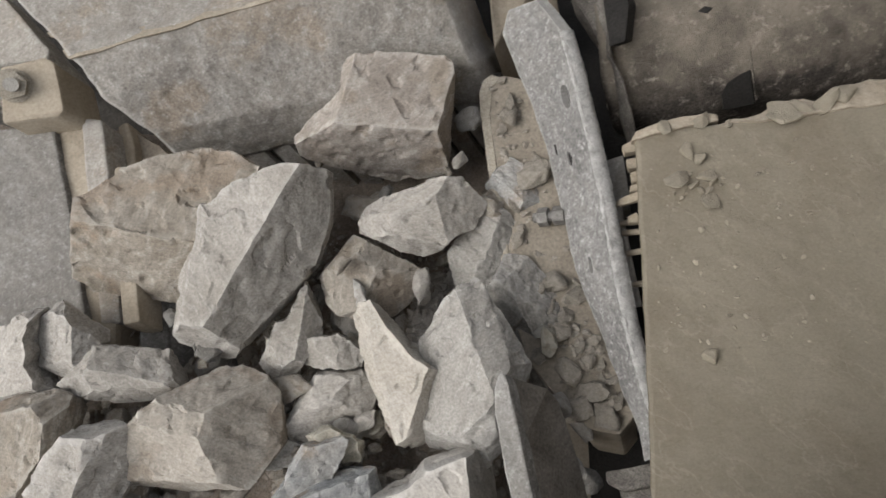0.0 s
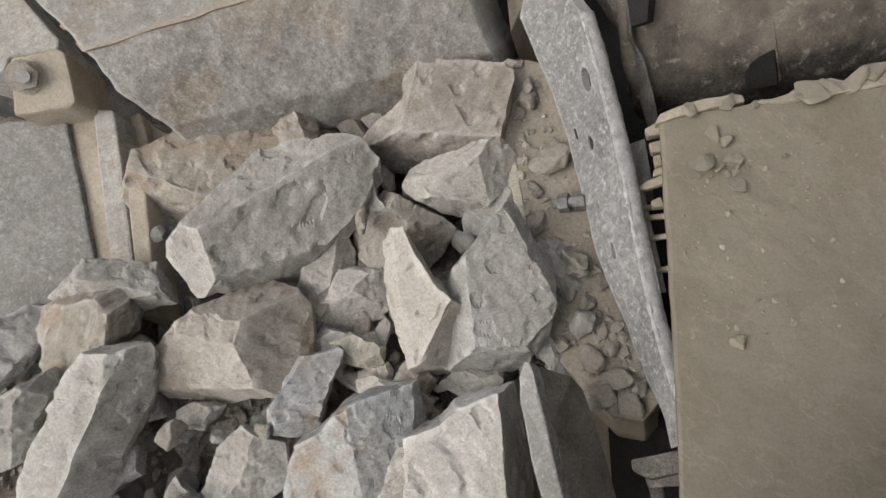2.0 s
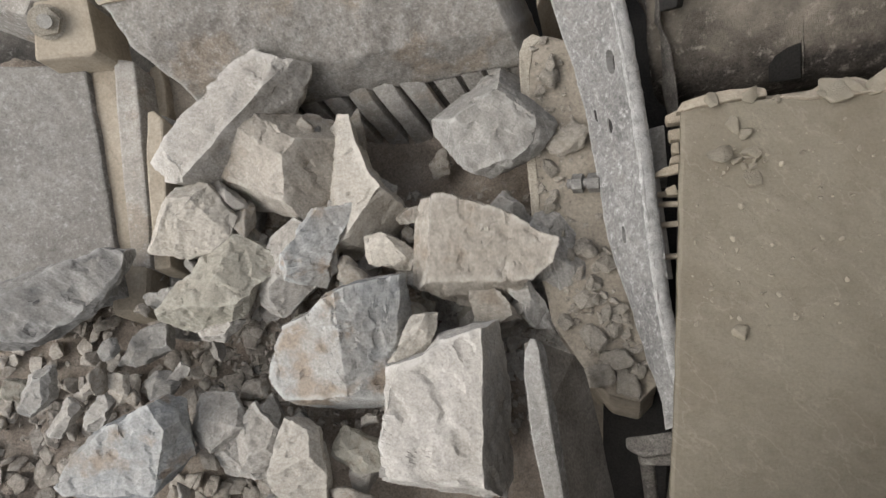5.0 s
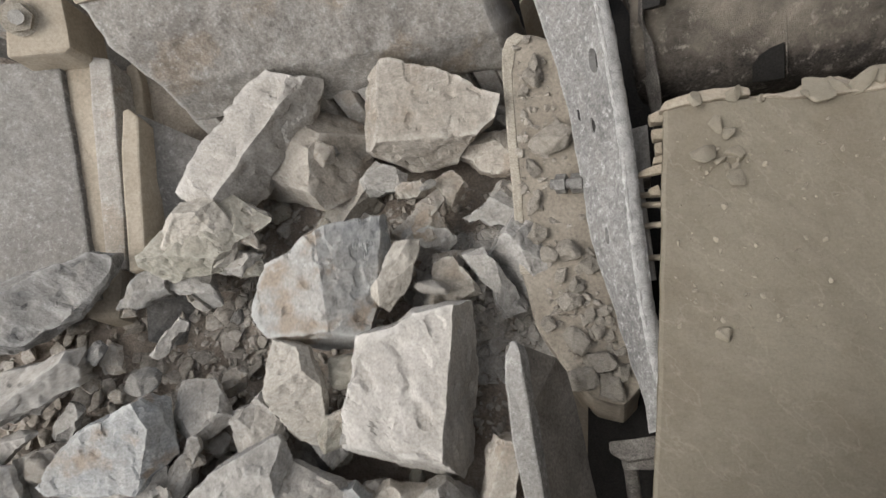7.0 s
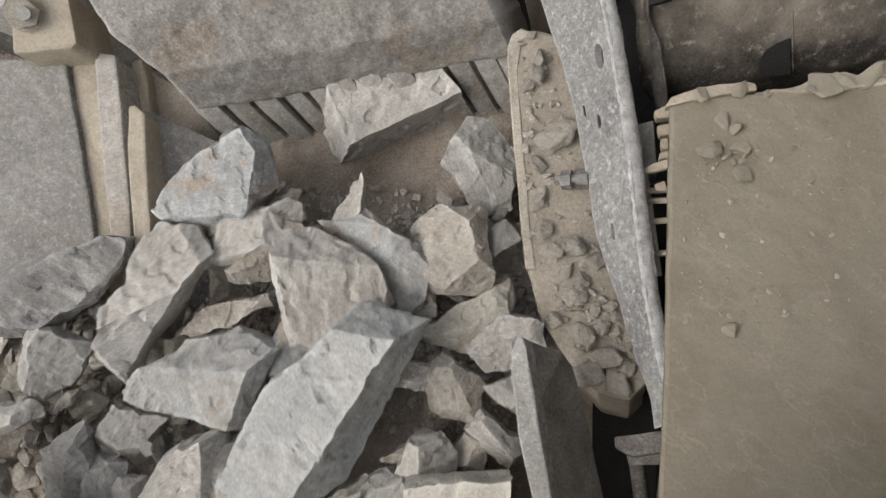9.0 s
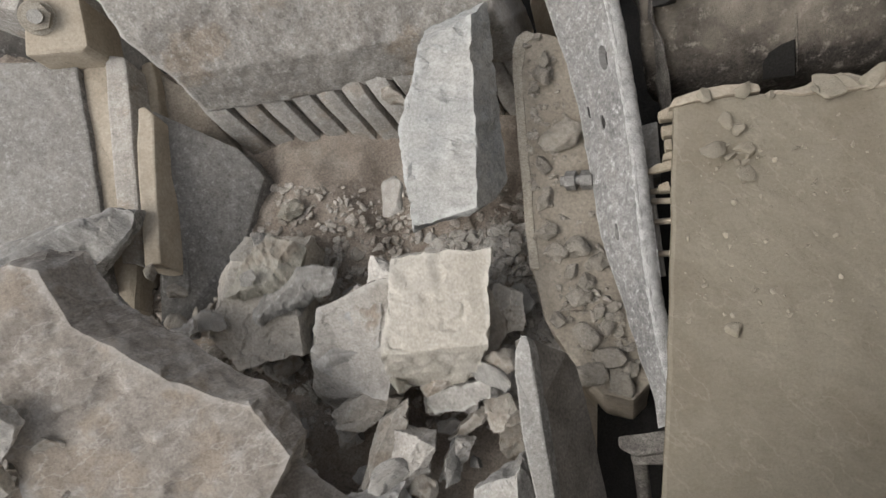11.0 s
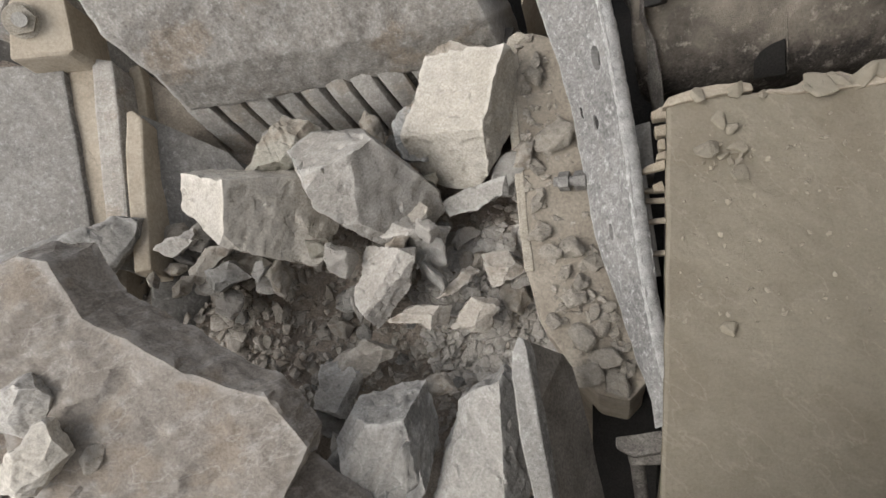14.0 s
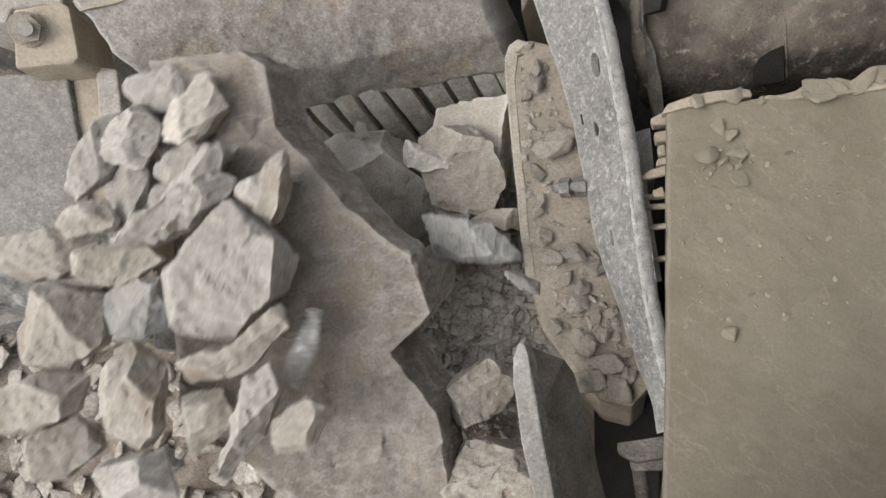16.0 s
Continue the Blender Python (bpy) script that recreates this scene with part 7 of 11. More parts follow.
rock('rock', 'tan', 0.049, 8375,
     [(-0.091, 0.010), (0.005, 0.105), (0.072, 0.048), (0.053, -0.096), (-0.052, -0.067)],
     [(0.0, -1.966, -2.108, 0.569, 21.7, 15.9, 5.6),
      (12.5, -2.105, -0.467, 0.669, 21.7, 15.9, 5.6),
      (14.5, -2.120, -0.450, 0.665, 21.7, 15.9, 5.6),
      (15.0, -1.852, -0.198, 0.821, 21.7, 15.9, 5.6),
      (15.5, -1.774, 0.135, 0.904, 21.7, 15.9, 5.6),
      (16.0, -1.500, 0.913, 0.988, 21.7, 15.9, 5.6)])
rock('rock', 'bluepale', 0.042, 1521,
     [(-0.064, -0.113), (0.013, 0.138), (0.052, 0.138), (0.042, 0.003), (-0.035, -0.151)],
     [(0.0, -1.816, -2.084, 0.544, 21.7, 15.9, 5.6),
      (12.5, -1.965, -0.436, 0.643, 21.7, 15.9, 5.6),
      (14.5, -1.978, -0.419, 0.639, 21.7, 15.9, 5.6),
      (15.0, -1.693, -0.132, 0.801, 21.7, 15.9, 5.6),
      (15.5, -1.701, 0.265, 0.864, 21.7, 15.9, 5.6),
      (16.0, -1.091, 0.377, 0.684, 21.7, 15.9, 5.6)])
rock('rock', 'pale', 0.130, 485,
     [(-0.206, 0.016), (-0.019, 0.251), (0.039, 0.261), (0.236, 0.075), (0.216, -0.043), (-0.019, -0.239), (-0.196, -0.200)],
     [(0.0, -1.619, -2.204, 0.520, 21.7, 15.6, 5.8),
      (12.5, -1.688, -0.893, 0.577, 21.7, 15.6, 5.8),
      (14.5, -1.681, -0.882, 0.578, 21.7, 15.6, 5.8),
      (15.0, -1.691, -0.592, 0.575, 21.7, 15.6, 5.8),
      (15.5, -1.521, -0.152, 0.807, 21.7, 15.6, 5.8),
      (16.0, -1.351, 0.584, 0.814, 21.7, 15.6, 5.8)])
rock('rock', 'pale', 0.039, 8690,
     [(-0.096, 0.024), (0.000, 0.062), (0.096, -0.015), (0.039, -0.063), (-0.076, -0.015)],
     [(0.0, -1.671, -2.172, 0.480, 21.7, 15.9, 5.6),
      (12.5, -1.883, -0.569, 0.602, 21.7, 15.9, 5.6),
      (14.5, -1.876, -0.553, 0.596, 21.7, 15.9, 5.6),
      (15.0, -1.617, -0.195, 0.753, 21.7, 15.9, 5.6),
      (15.5, -1.540, 0.180, 0.840, 21.7, 15.9, 5.6),
      (16.0, -1.244, 0.852, 0.905, 21.7, 15.9, 5.6)])
rock('rock', 'tan', 0.050, 4722,
     [(-0.063, 0.038), (0.050, 0.142), (0.060, -0.018), (-0.006, -0.141), (-0.063, -0.056)],
     [(0.0, -1.668, -2.174, 0.480, 21.7, 15.9, 5.6),
      (12.5, -1.756, -0.677, 0.563, 21.7, 15.9, 5.6),
      (14.5, -1.749, -0.663, 0.560, 21.7, 15.9, 5.6),
      (15.0, -1.640, -0.352, 0.530, 21.7, 15.9, 5.6),
      (15.5, -1.421, 0.052, 0.793, 21.7, 15.9, 5.6),
      (16.0, -1.205, 0.871, 0.896, 21.7, 15.9, 5.6)])
rock('rock', 'pale', 0.039, 1849,
     [(-0.079, -0.030), (-0.004, 0.064), (0.091, 0.064), (0.034, -0.030), (-0.041, -0.086)],
     [(0.0, -1.933, -2.187, 0.560, 21.7, 15.9, 5.6),
      (12.5, -2.172, -0.628, 0.684, 21.7, 15.9, 5.6),
      (14.5, -2.169, -0.611, 0.677, 21.7, 15.9, 5.6),
      (15.0, -2.130, -0.373, 0.670, 21.7, 15.9, 5.6),
      (15.5, -1.863, 0.002, 0.919, 21.7, 15.9, 5.6),
      (16.0, -1.526, 0.810, 0.983, 10.8, 24.5, -25.2)])
rock('rock', 'pale', 0.056, 7785,
     [(-0.139, -0.119), (0.027, 0.121), (0.101, 0.139), (0.101, 0.047), (-0.028, -0.119)],
     [(0.0, -1.742, -2.232, 0.525, 21.7, 15.9, 5.6),
      (12.5, -1.979, -0.763, 0.640, 21.7, 15.9, 5.6),
      (14.5, -1.973, -0.748, 0.636, 21.7, 15.9, 5.6),
      (15.0, -1.900, -0.501, 0.615, 21.7, 15.9, 5.6),
      (15.5, -1.646, -0.067, 0.872, 21.7, 15.9, 5.6),
      (16.0, -1.458, 0.856, 0.989, 21.7, 15.9, 5.6)])
rock('rock', 'blue', 0.069, 8488,
     [(-0.131, 0.005), (-0.032, 0.124), (0.087, 0.104), (0.107, -0.075), (-0.032, -0.134)],
     [(0.0, -1.854, -2.332, 0.540, 21.7, 15.6, 5.8),
      (12.5, -2.122, -0.942, 0.664, 21.7, 15.6, 5.8),
      (15.0, -2.013, -0.754, 0.629, 21.7, 15.6, 5.8),
      (15.5, -1.885, -0.212, 0.854, 21.7, 15.6, 5.8),
      (16.0, -1.678, 0.458, 0.843, 21.7, 15.6, 5.8)])
rock('rock', 'tan', 0.083, 6430,
     [(-0.113, 0.078), (-0.018, 0.192), (0.105, 0.097), (0.096, -0.112), (0.039, -0.188), (-0.094, -0.112)],
     [(0.0, -1.803, -2.389, 0.550, 21.7, 15.6, 5.8),
      (12.5, -2.055, -1.098, 0.658, 21.7, 15.6, 5.8),
      (15.0, -1.964, -0.878, 0.628, 21.7, 15.6, 5.8),
      (15.5, -1.923, -0.440, 0.647, 21.7, 15.6, 5.8),
      (16.0, -1.620, 0.156, 0.815, 21.7, 15.6, 5.8)])
rock('rock', 'tan', 0.094, 7329,
     [(-0.180, -0.039), (-0.062, 0.158), (0.155, 0.119), (0.155, -0.059), (0.017, -0.157), (-0.140, -0.118)],
     [(0.0, -2.104, -2.354, 0.616, 21.7, 15.6, 5.8),
      (12.5, -2.535, -0.841, 0.784, 21.7, 15.6, 5.8),
      (15.0, -2.391, -0.501, 0.742, 21.7, 15.6, 5.8),
      (15.5, -2.172, -0.184, 0.940, 21.7, 15.6, 5.8),
      (16.0, -1.918, 0.359, 0.902, 21.7, 15.6, 5.8)])
rock('rock', 'pale', 0.069, 1713,
     [(-0.116, -0.217), (-0.022, 0.137), (0.071, 0.193), (0.108, 0.100), (0.052, -0.049), (-0.078, -0.217)],
     [(0.0, -1.530, -2.405, 0.493, 21.7, 15.6, 5.8),
      (12.5, -1.514, -1.150, 0.519, 21.7, 15.6, 5.8),
      (15.0, -1.510, -0.877, 0.514, 21.7, 15.6, 5.8),
      (15.5, -1.536, -0.457, 0.548, 21.7, 15.6, 5.8),
      (16.0, -1.228, 0.115, 0.720, 21.7, 15.6, 5.8)])
rock('rock', 'tan', 0.082, 9226,
     [(-0.179, 0.064), (0.007, 0.095), (0.194, 0.064), (0.173, -0.060), (-0.055, -0.102), (-0.179, -0.060)],
     [(0.0, -2.190, -2.326, 0.586, 21.7, 15.6, 5.8),
      (12.5, -2.824, -0.706, 0.834, 21.7, 15.6, 5.8),
      (15.0, -2.483, -0.282, 0.943, 21.7, 15.6, 5.8),
      (15.5, -2.358, 0.101, 0.966, 21.7, 15.6, 5.8),
      (16.0, -2.063, 0.623, 0.924, 21.7, 15.6, 5.8)])
rock('rock', 'pale', 0.065, 7202,
     [(-0.151, 0.047), (0.022, 0.092), (0.134, 0.047), (0.083, -0.096), (-0.080, -0.075)],
     [(0.0, -1.731, -2.282, 0.640, 21.7, 15.6, 5.8),
      (12.5, -2.036, -1.191, 0.731, 21.7, 15.6, 5.8),
      (15.0, -1.845, -0.070, 0.959, 21.7, 15.6, 5.8),
      (15.5, -1.833, 0.490, 1.031, 21.7, 15.6, 5.8),
      (16.0, -1.634, 1.202, 1.046, 21.7, 15.6, 5.8)])
rock('rock', 'pale', 0.072, 9712,
     [(-0.238, -0.091), (0.005, 0.065), (0.180, 0.153), (0.219, 0.094), (0.044, -0.052), (-0.190, -0.139)],
     [(0.0, -1.732, -2.283, 0.640, 21.7, 15.6, 5.8),
      (12.5, -2.037, -1.193, 0.731, 21.7, 15.6, 5.8),
      (15.0, -1.929, -0.451, 0.694, 21.7, 15.6, 5.8),
      (15.5, -1.710, 0.107, 0.958, 21.7, 15.6, 5.8),
      (16.0, -1.521, 0.760, 0.955, 21.7, 15.6, 5.8)])
rock('rock', 'tan', 0.047, 2493,
     [(-0.115, 0.009), (0.054, 0.079), (0.114, -0.021), (-0.065, -0.071)],
     [(0.0, -1.777, -2.341, 0.587, 21.7, 15.6, 5.8),
      (12.5, -2.072, -1.211, 0.694, 21.7, 15.6, 5.8),
      (15.0, -2.240, -0.506, 0.740, 21.7, 15.6, 5.8),
      (15.5, -2.030, 0.064, 0.984, 21.7, 15.6, 5.8),
      (16.0, -1.854, 0.729, 0.989, 21.7, 15.6, 5.8)])
rock('rock', 'grey', 0.055, 4364,
     [(-0.154, -0.021), (-0.006, 0.068), (0.173, 0.054), (0.084, -0.031), (-0.105, -0.081)],
     [(0.0, -1.730, -2.281, 0.639, 21.7, 15.6, 5.8),
      (12.5, -2.034, -1.188, 0.731, 21.7, 15.6, 5.8),
      (15.0, -1.918, -0.293, 0.692, 21.7, 15.6, 5.8),
      (15.5, -1.690, 0.268, 0.966, 21.7, 15.6, 5.8),
      (16.0, -1.491, 0.947, 0.970, 21.7, 15.6, 5.8)])
rock('rock', 'tan', 0.064, 3285,
     [(-0.208, -0.038), (-0.003, 0.027), (0.146, 0.157), (0.174, 0.074), (0.016, -0.075), (-0.152, -0.103)],
     [(0.0, -1.743, -2.303, 0.621, 21.7, 15.6, 5.8),
      (12.5, -2.042, -1.201, 0.717, 21.7, 15.6, 5.8),
      (15.0, -1.637, -0.811, 0.595, 21.7, 15.6, 5.8),
      (15.5, -1.630, -0.299, 0.621, 21.7, 15.6, 5.8),
      (16.0, -1.263, 0.327, 0.813, 21.7, 15.6, 5.8)])
rock('rock', 'tan', 0.049, 4465,
     [(-0.095, 0.047), (0.003, 0.096), (0.092, -0.002), (0.043, -0.100), (-0.055, -0.051)],
     [(0.0, -1.730, -2.281, 0.639, 21.7, 15.6, 5.8),
      (12.5, -2.034, -1.188, 0.731, 21.7, 15.6, 5.8),
      (15.0, -1.660, -0.372, 0.618, 21.7, 15.6, 5.8),
      (15.5, -1.450, 0.184, 0.888, 21.7, 15.6, 5.8),
      (16.0, -1.237, 0.849, 0.883, 21.7, 15.6, 5.8)])
rock('rock', 'olive', 0.064, 9937,
     [(-0.152, 0.036), (0.084, 0.085), (0.172, 0.007), (0.025, -0.082), (-0.132, -0.062)],
     [(0.0, -1.780, -2.341, 0.587, 21.7, 15.6, 5.8),
      (12.5, -2.075, -1.210, 0.695, 21.7, 15.6, 5.8),
      (15.0, -2.109, -0.618, 0.701, 21.7, 15.6, 5.8),
      (15.5, -1.911, -0.054, 0.940, 21.7, 15.6, 5.8),
      (16.0, -1.733, 0.591, 0.936, 21.7, 15.6, 5.8)])
rock('rock', 'tan', 0.078, 4933,
     [(-0.162, 0.019), (0.030, 0.115), (0.164, 0.096), (0.144, -0.029), (-0.028, -0.115), (-0.142, -0.105)],
     [(0.0, -1.829, -2.401, 0.535, 21.7, 15.6, 5.8),
      (12.5, -2.116, -1.232, 0.659, 21.7, 15.6, 5.8),
      (15.0, -2.248, -1.032, 0.693, 21.7, 15.6, 5.8),
      (15.5, -2.282, -0.527, 0.734, 21.7, 15.6, 5.8),
      (16.0, -1.934, 0.110, 0.880, 21.7, 15.6, 5.8)])
rock('rock', 'tan', 0.064, 3373,
     [(-0.114, 0.033), (0.055, 0.117), (0.140, 0.014), (0.018, -0.098), (-0.114, -0.089)],
     [(0.0, -1.827, -2.401, 0.534, 21.7, 15.6, 5.8),
      (12.5, -2.112, -1.232, 0.658, 21.7, 15.6, 5.8),
      (15.0, -2.140, -1.149, 0.662, 21.7, 15.6, 5.8),
      (15.5, -2.169, -0.664, 0.697, 21.7, 15.6, 5.8),
      (16.0, -1.833, -0.039, 0.837, 21.7, 15.6, 5.8)])
rock('rock', 'pale', 0.065, 1020,
     [(-0.131, 0.056), (0.073, 0.102), (0.147, -0.049), (-0.094, -0.101)],
     [(0.0, -1.827, -2.403, 0.534, 21.7, 15.6, 5.8),
      (12.5, -2.112, -1.237, 0.658, 21.7, 15.6, 5.8),
      (15.0, -1.894, -1.205, 0.592, 21.7, 15.6, 5.8),
      (15.5, -1.907, -0.733, 0.620, 21.7, 15.6, 5.8),
      (16.0, -1.579, -0.115, 0.758, 21.7, 15.6, 5.8)])
rock('rock', 'tan', 0.055, 4835,
     [(-0.098, 0.014), (0.012, 0.097), (0.113, 0.060), (0.049, -0.069), (-0.080, -0.097)],
     [(0.0, -1.779, -2.342, 0.587, 21.7, 15.6, 5.8),
      (12.5, -2.074, -1.213, 0.695, 21.7, 15.6, 5.8),
      (15.0, -1.416, -0.993, 0.502, 21.7, 15.6, 5.8),
      (15.5, -1.394, -0.507, 0.520, 21.7, 15.6, 5.8),
      (16.0, -1.053, 0.114, 0.691, 21.7, 15.6, 5.8)])
rock('rock', 'olive', 0.055, 9395,
     [(-0.092, 0.074), (0.049, 0.092), (0.106, -0.021), (-0.045, -0.124)],
     [(0.0, -1.813, -2.384, 0.553, 21.7, 15.6, 5.8),
      (12.5, -2.103, -1.232, 0.671, 21.7, 15.6, 5.8),
      (15.0, -1.718, -1.015, 0.558, 21.7, 15.6, 5.8),
      (15.5, -1.715, -0.520, 0.584, 21.7, 15.6, 5.8),
      (16.0, -1.373, 0.111, 0.740, 21.7, 15.6, 5.8)])
rock('rock', 'pale', 0.069, 6082,
     [(-0.136, -0.106), (-0.054, 0.047), (0.079, 0.180), (0.130, 0.078), (0.028, -0.086), (-0.095, -0.167)],
     [(0.0, -1.776, -2.339, 0.586, 21.7, 15.6, 5.8),
      (12.5, -2.069, -1.207, 0.693, 21.7, 15.6, 5.8),
      (15.0, -2.270, -0.311, 0.752, 21.7, 15.6, 5.8),
      (15.5, -2.043, 0.267, 1.007, 21.7, 15.6, 5.8),
      (16.0, -1.860, 0.963, 1.021, 21.7, 15.6, 5.8)])
rock('rock', 'pale', 0.058, 7342,
     [(-0.110, 0.058), (0.022, 0.082), (0.142, -0.002), (0.118, -0.061), (-0.122, -0.061)],
     [(0.0, -1.166, 0.607, 0.224, 24.3, 16.9, 3.7),
      (0.5, -1.153, 0.669, 0.252, 24.3, 16.9, 3.7),
      (1.0, -1.161, 0.734, 0.238, 24.3, 16.9, 3.7),
      (1.5, -1.188, 0.783, 0.238, 24.3, 16.9, 3.7),
      (2.5, -1.188, 0.833, -0.512, 24.3, 16.9, 3.7),
      (16.0, -1.188, 0.833, -1.062, 24.3, 16.9, 3.7)])
rock('rock', 'olive', 0.053, 8435,
     [(-0.131, 0.035), (-0.038, 0.081), (0.123, 0.012), (0.100, -0.069), (-0.062, -0.058)],
     [(0.0, -1.130, 0.245, 0.159, 24.3, 16.9, 3.7),
      (0.5, -1.106, 0.339, 0.184, 24.3, 16.9, 3.7),
      (1.0, -1.160, 0.395, 0.186, 24.3, 16.9, 3.7),
      (1.5, -1.135, 0.509, 0.187, 24.3, 16.9, 3.7),
      (2.0, -1.145, 0.579, 0.202, 24.3, 16.9, 3.7),
      (2.5, -1.127, 0.652, 0.251, 24.3, 16.9, 3.7),
      (3.0, -1.138, 0.672, 0.251, 24.3, 16.9, 3.7),
      (4.0, -1.138, 0.722, -0.499, 24.3, 16.9, 3.7),
      (16.0, -1.138, 0.722, -1.049, 24.3, 16.9, 3.7)])
rock('rock', 'blue', 0.091, 3330,
     [(-0.181, -0.133), (-0.017, 0.172), (0.170, 0.183), (0.029, -0.191)],
     [(0.0, -1.215, 0.080, 0.188, 26.0, 14.8, 7.8),
      (0.5, -1.219, 0.165, 0.212, 26.0, 14.8, 7.8),
      (1.0, -1.270, 0.255, 0.223, 26.0, 14.8, 7.8),
      (1.5, -1.281, 0.340, 0.234, 26.0, 14.8, 7.8),
      (2.0, -1.335, 0.385, 0.261, 26.0, 14.8, 7.8),
      (2.5, -1.344, 0.439, 0.298, 26.0, 14.8, 7.8),
      (3.0, -1.361, 0.534, 0.319, 26.0, 14.8, 7.8),
      (3.5, -1.379, 0.764, 0.378, 26.0, 14.8, 7.8),
      (6.0, -1.339, 0.870, 0.346, 26.0, 14.8, 7.8),
      (6.5, -1.334, 0.915, 0.307, 26.0, 14.8, 7.8),
      (7.5, -1.334, 0.965, -0.443, 26.0, 14.8, 7.8),
      (16.0, -1.334, 0.965, -0.993, 26.0, 14.8, 7.8)])
rock('rock', 'cream', 0.056, 7171,
     [(-0.116, 0.062), (-0.045, 0.086), (0.130, 0.016), (0.095, -0.078), (-0.092, -0.054)],
     [(0.0, -1.030, -0.006, 0.070, 23.3, 17.0, 3.5),
      (0.5, -0.967, 0.146, 0.100, 23.3, 17.0, 3.5),
      (1.0, -1.026, 0.267, 0.119, 23.3, 17.0, 3.5),
      (1.5, -1.045, 0.341, 0.127, 23.3, 17.0, 3.5),
      (2.0, -1.045, 0.406, 0.137, 23.3, 17.0, 3.5),
      (2.5, -1.062, 0.423, 0.176, 23.3, 17.0, 3.5),
      (3.0, -1.104, 0.502, 0.203, 23.3, 17.0, 3.5),
      (3.5, -1.149, 0.594, 0.245, 23.3, 17.0, 3.5),
      (6.0, -1.025, 0.983, 0.234, 23.3, 17.0, 3.5),
      (7.0, -1.025, 1.033, -0.516, 23.3, 17.0, 3.5),
      (16.0, -1.025, 1.033, -1.066, 23.3, 17.0, 3.5)])
rock('rock', 'tan', 0.056, 7896,
     [(-0.093, 0.093), (0.000, 0.104), (0.140, -0.071), (-0.070, -0.083)],
     [(0.0, -0.468, -0.068, -0.093, 26.0, 14.8, 7.8),
      (2.0, -0.574, 0.325, 0.001, 26.0, 14.8, 7.8),
      (2.5, -0.544, 0.560, 0.086, 26.0, 14.8, 7.8),
      (3.0, -0.525, 0.634, 0.093, 26.0, 14.8, 7.8),
      (3.5, -0.573, 0.615, 0.104, 26.0, 14.8, 7.8),
      (6.0, -0.639, 0.715, 0.109, 26.0, 14.8, 7.8),
      (6.5, -0.660, 0.706, 0.081, 26.0, 14.8, 7.8),
      (7.0, -0.725, 0.788, 0.117, 26.0, 14.8, 7.8),
      (8.0, -0.725, 0.838, -0.633, 26.0, 14.8, 7.8),
      (16.0, -0.725, 0.838, -1.183, 26.0, 14.8, 7.8)])
rock('rock', 'grey', 0.059, 8676,
     [(-0.136, 0.121), (-0.041, 0.145), (0.125, -0.093), (0.053, -0.164)],
     [(0.0, -0.278, 0.270, -0.094, 26.0, 14.8, 7.8),
      (2.0, -0.405, 0.621, -0.022, 26.0, 14.8, 7.8),
      (2.5, -0.409, 0.679, 0.053, 26.0, 14.8, 7.8),
      (3.0, -0.471, 0.735, 0.078, 26.0, 14.8, 7.8),
      (3.5, -0.493, 0.737, 0.080, 26.0, 14.8, 7.8),
      (6.0, -0.530, 0.759, 0.060, 26.0, 14.8, 7.8),
      (6.5, -0.541, 0.767, 0.034, 26.0, 14.8, 7.8),
      (7.0, -0.574, 0.820, 0.057, 26.0, 14.8, 7.8),
      (7.5, -0.603, 0.987, 0.104, 26.0, 14.8, 7.8),
      (8.5, -0.603, 1.037, -0.646, 26.0, 14.8, 7.8),
      (16.0, -0.603, 1.037, -1.196, 26.0, 14.8, 7.8)])
rock('rock', 'pale', 0.037, 9365,
     [(-0.068, 0.010), (0.040, 0.082), (0.064, -0.038), (-0.056, -0.062)],
     [(0.0, -0.623, -0.179, -0.093, 23.3, 15.7, 7.4),
      (2.0, -0.675, 0.283, -0.029, 23.3, 15.7, 7.4),
      (2.5, -0.642, 0.463, 0.037, 23.3, 15.7, 7.4),
      (3.0, -0.665, 0.527, 0.056, 23.3, 15.7, 7.4),
      (3.5, -0.704, 0.546, 0.079, 23.3, 15.7, 7.4),
      (4.5, -0.704, 0.596, -0.671, 23.3, 15.7, 7.4),
      (16.0, -0.704, 0.596, -1.221, 23.3, 15.7, 7.4)])
rock('rock', 'pale', 0.047, 8146,
     [(-0.119, 0.020), (0.081, 0.070), (0.105, -0.029), (-0.069, -0.067)],
     [(0.0, -1.153, 0.225, 0.073, 23.3, 15.7, 7.4),
      (2.5, -1.173, 0.720, 0.195, 23.3, 15.7, 7.4),
      (3.0, -1.169, 0.816, 0.208, 23.3, 15.7, 7.4),
      (3.5, -1.181, 0.803, 0.208, 23.3, 15.7, 7.4),
      (4.5, -1.181, 0.853, -0.542, 23.3, 15.7, 7.4),
      (16.0, -1.181, 0.853, -1.092, 23.3, 15.7, 7.4)])
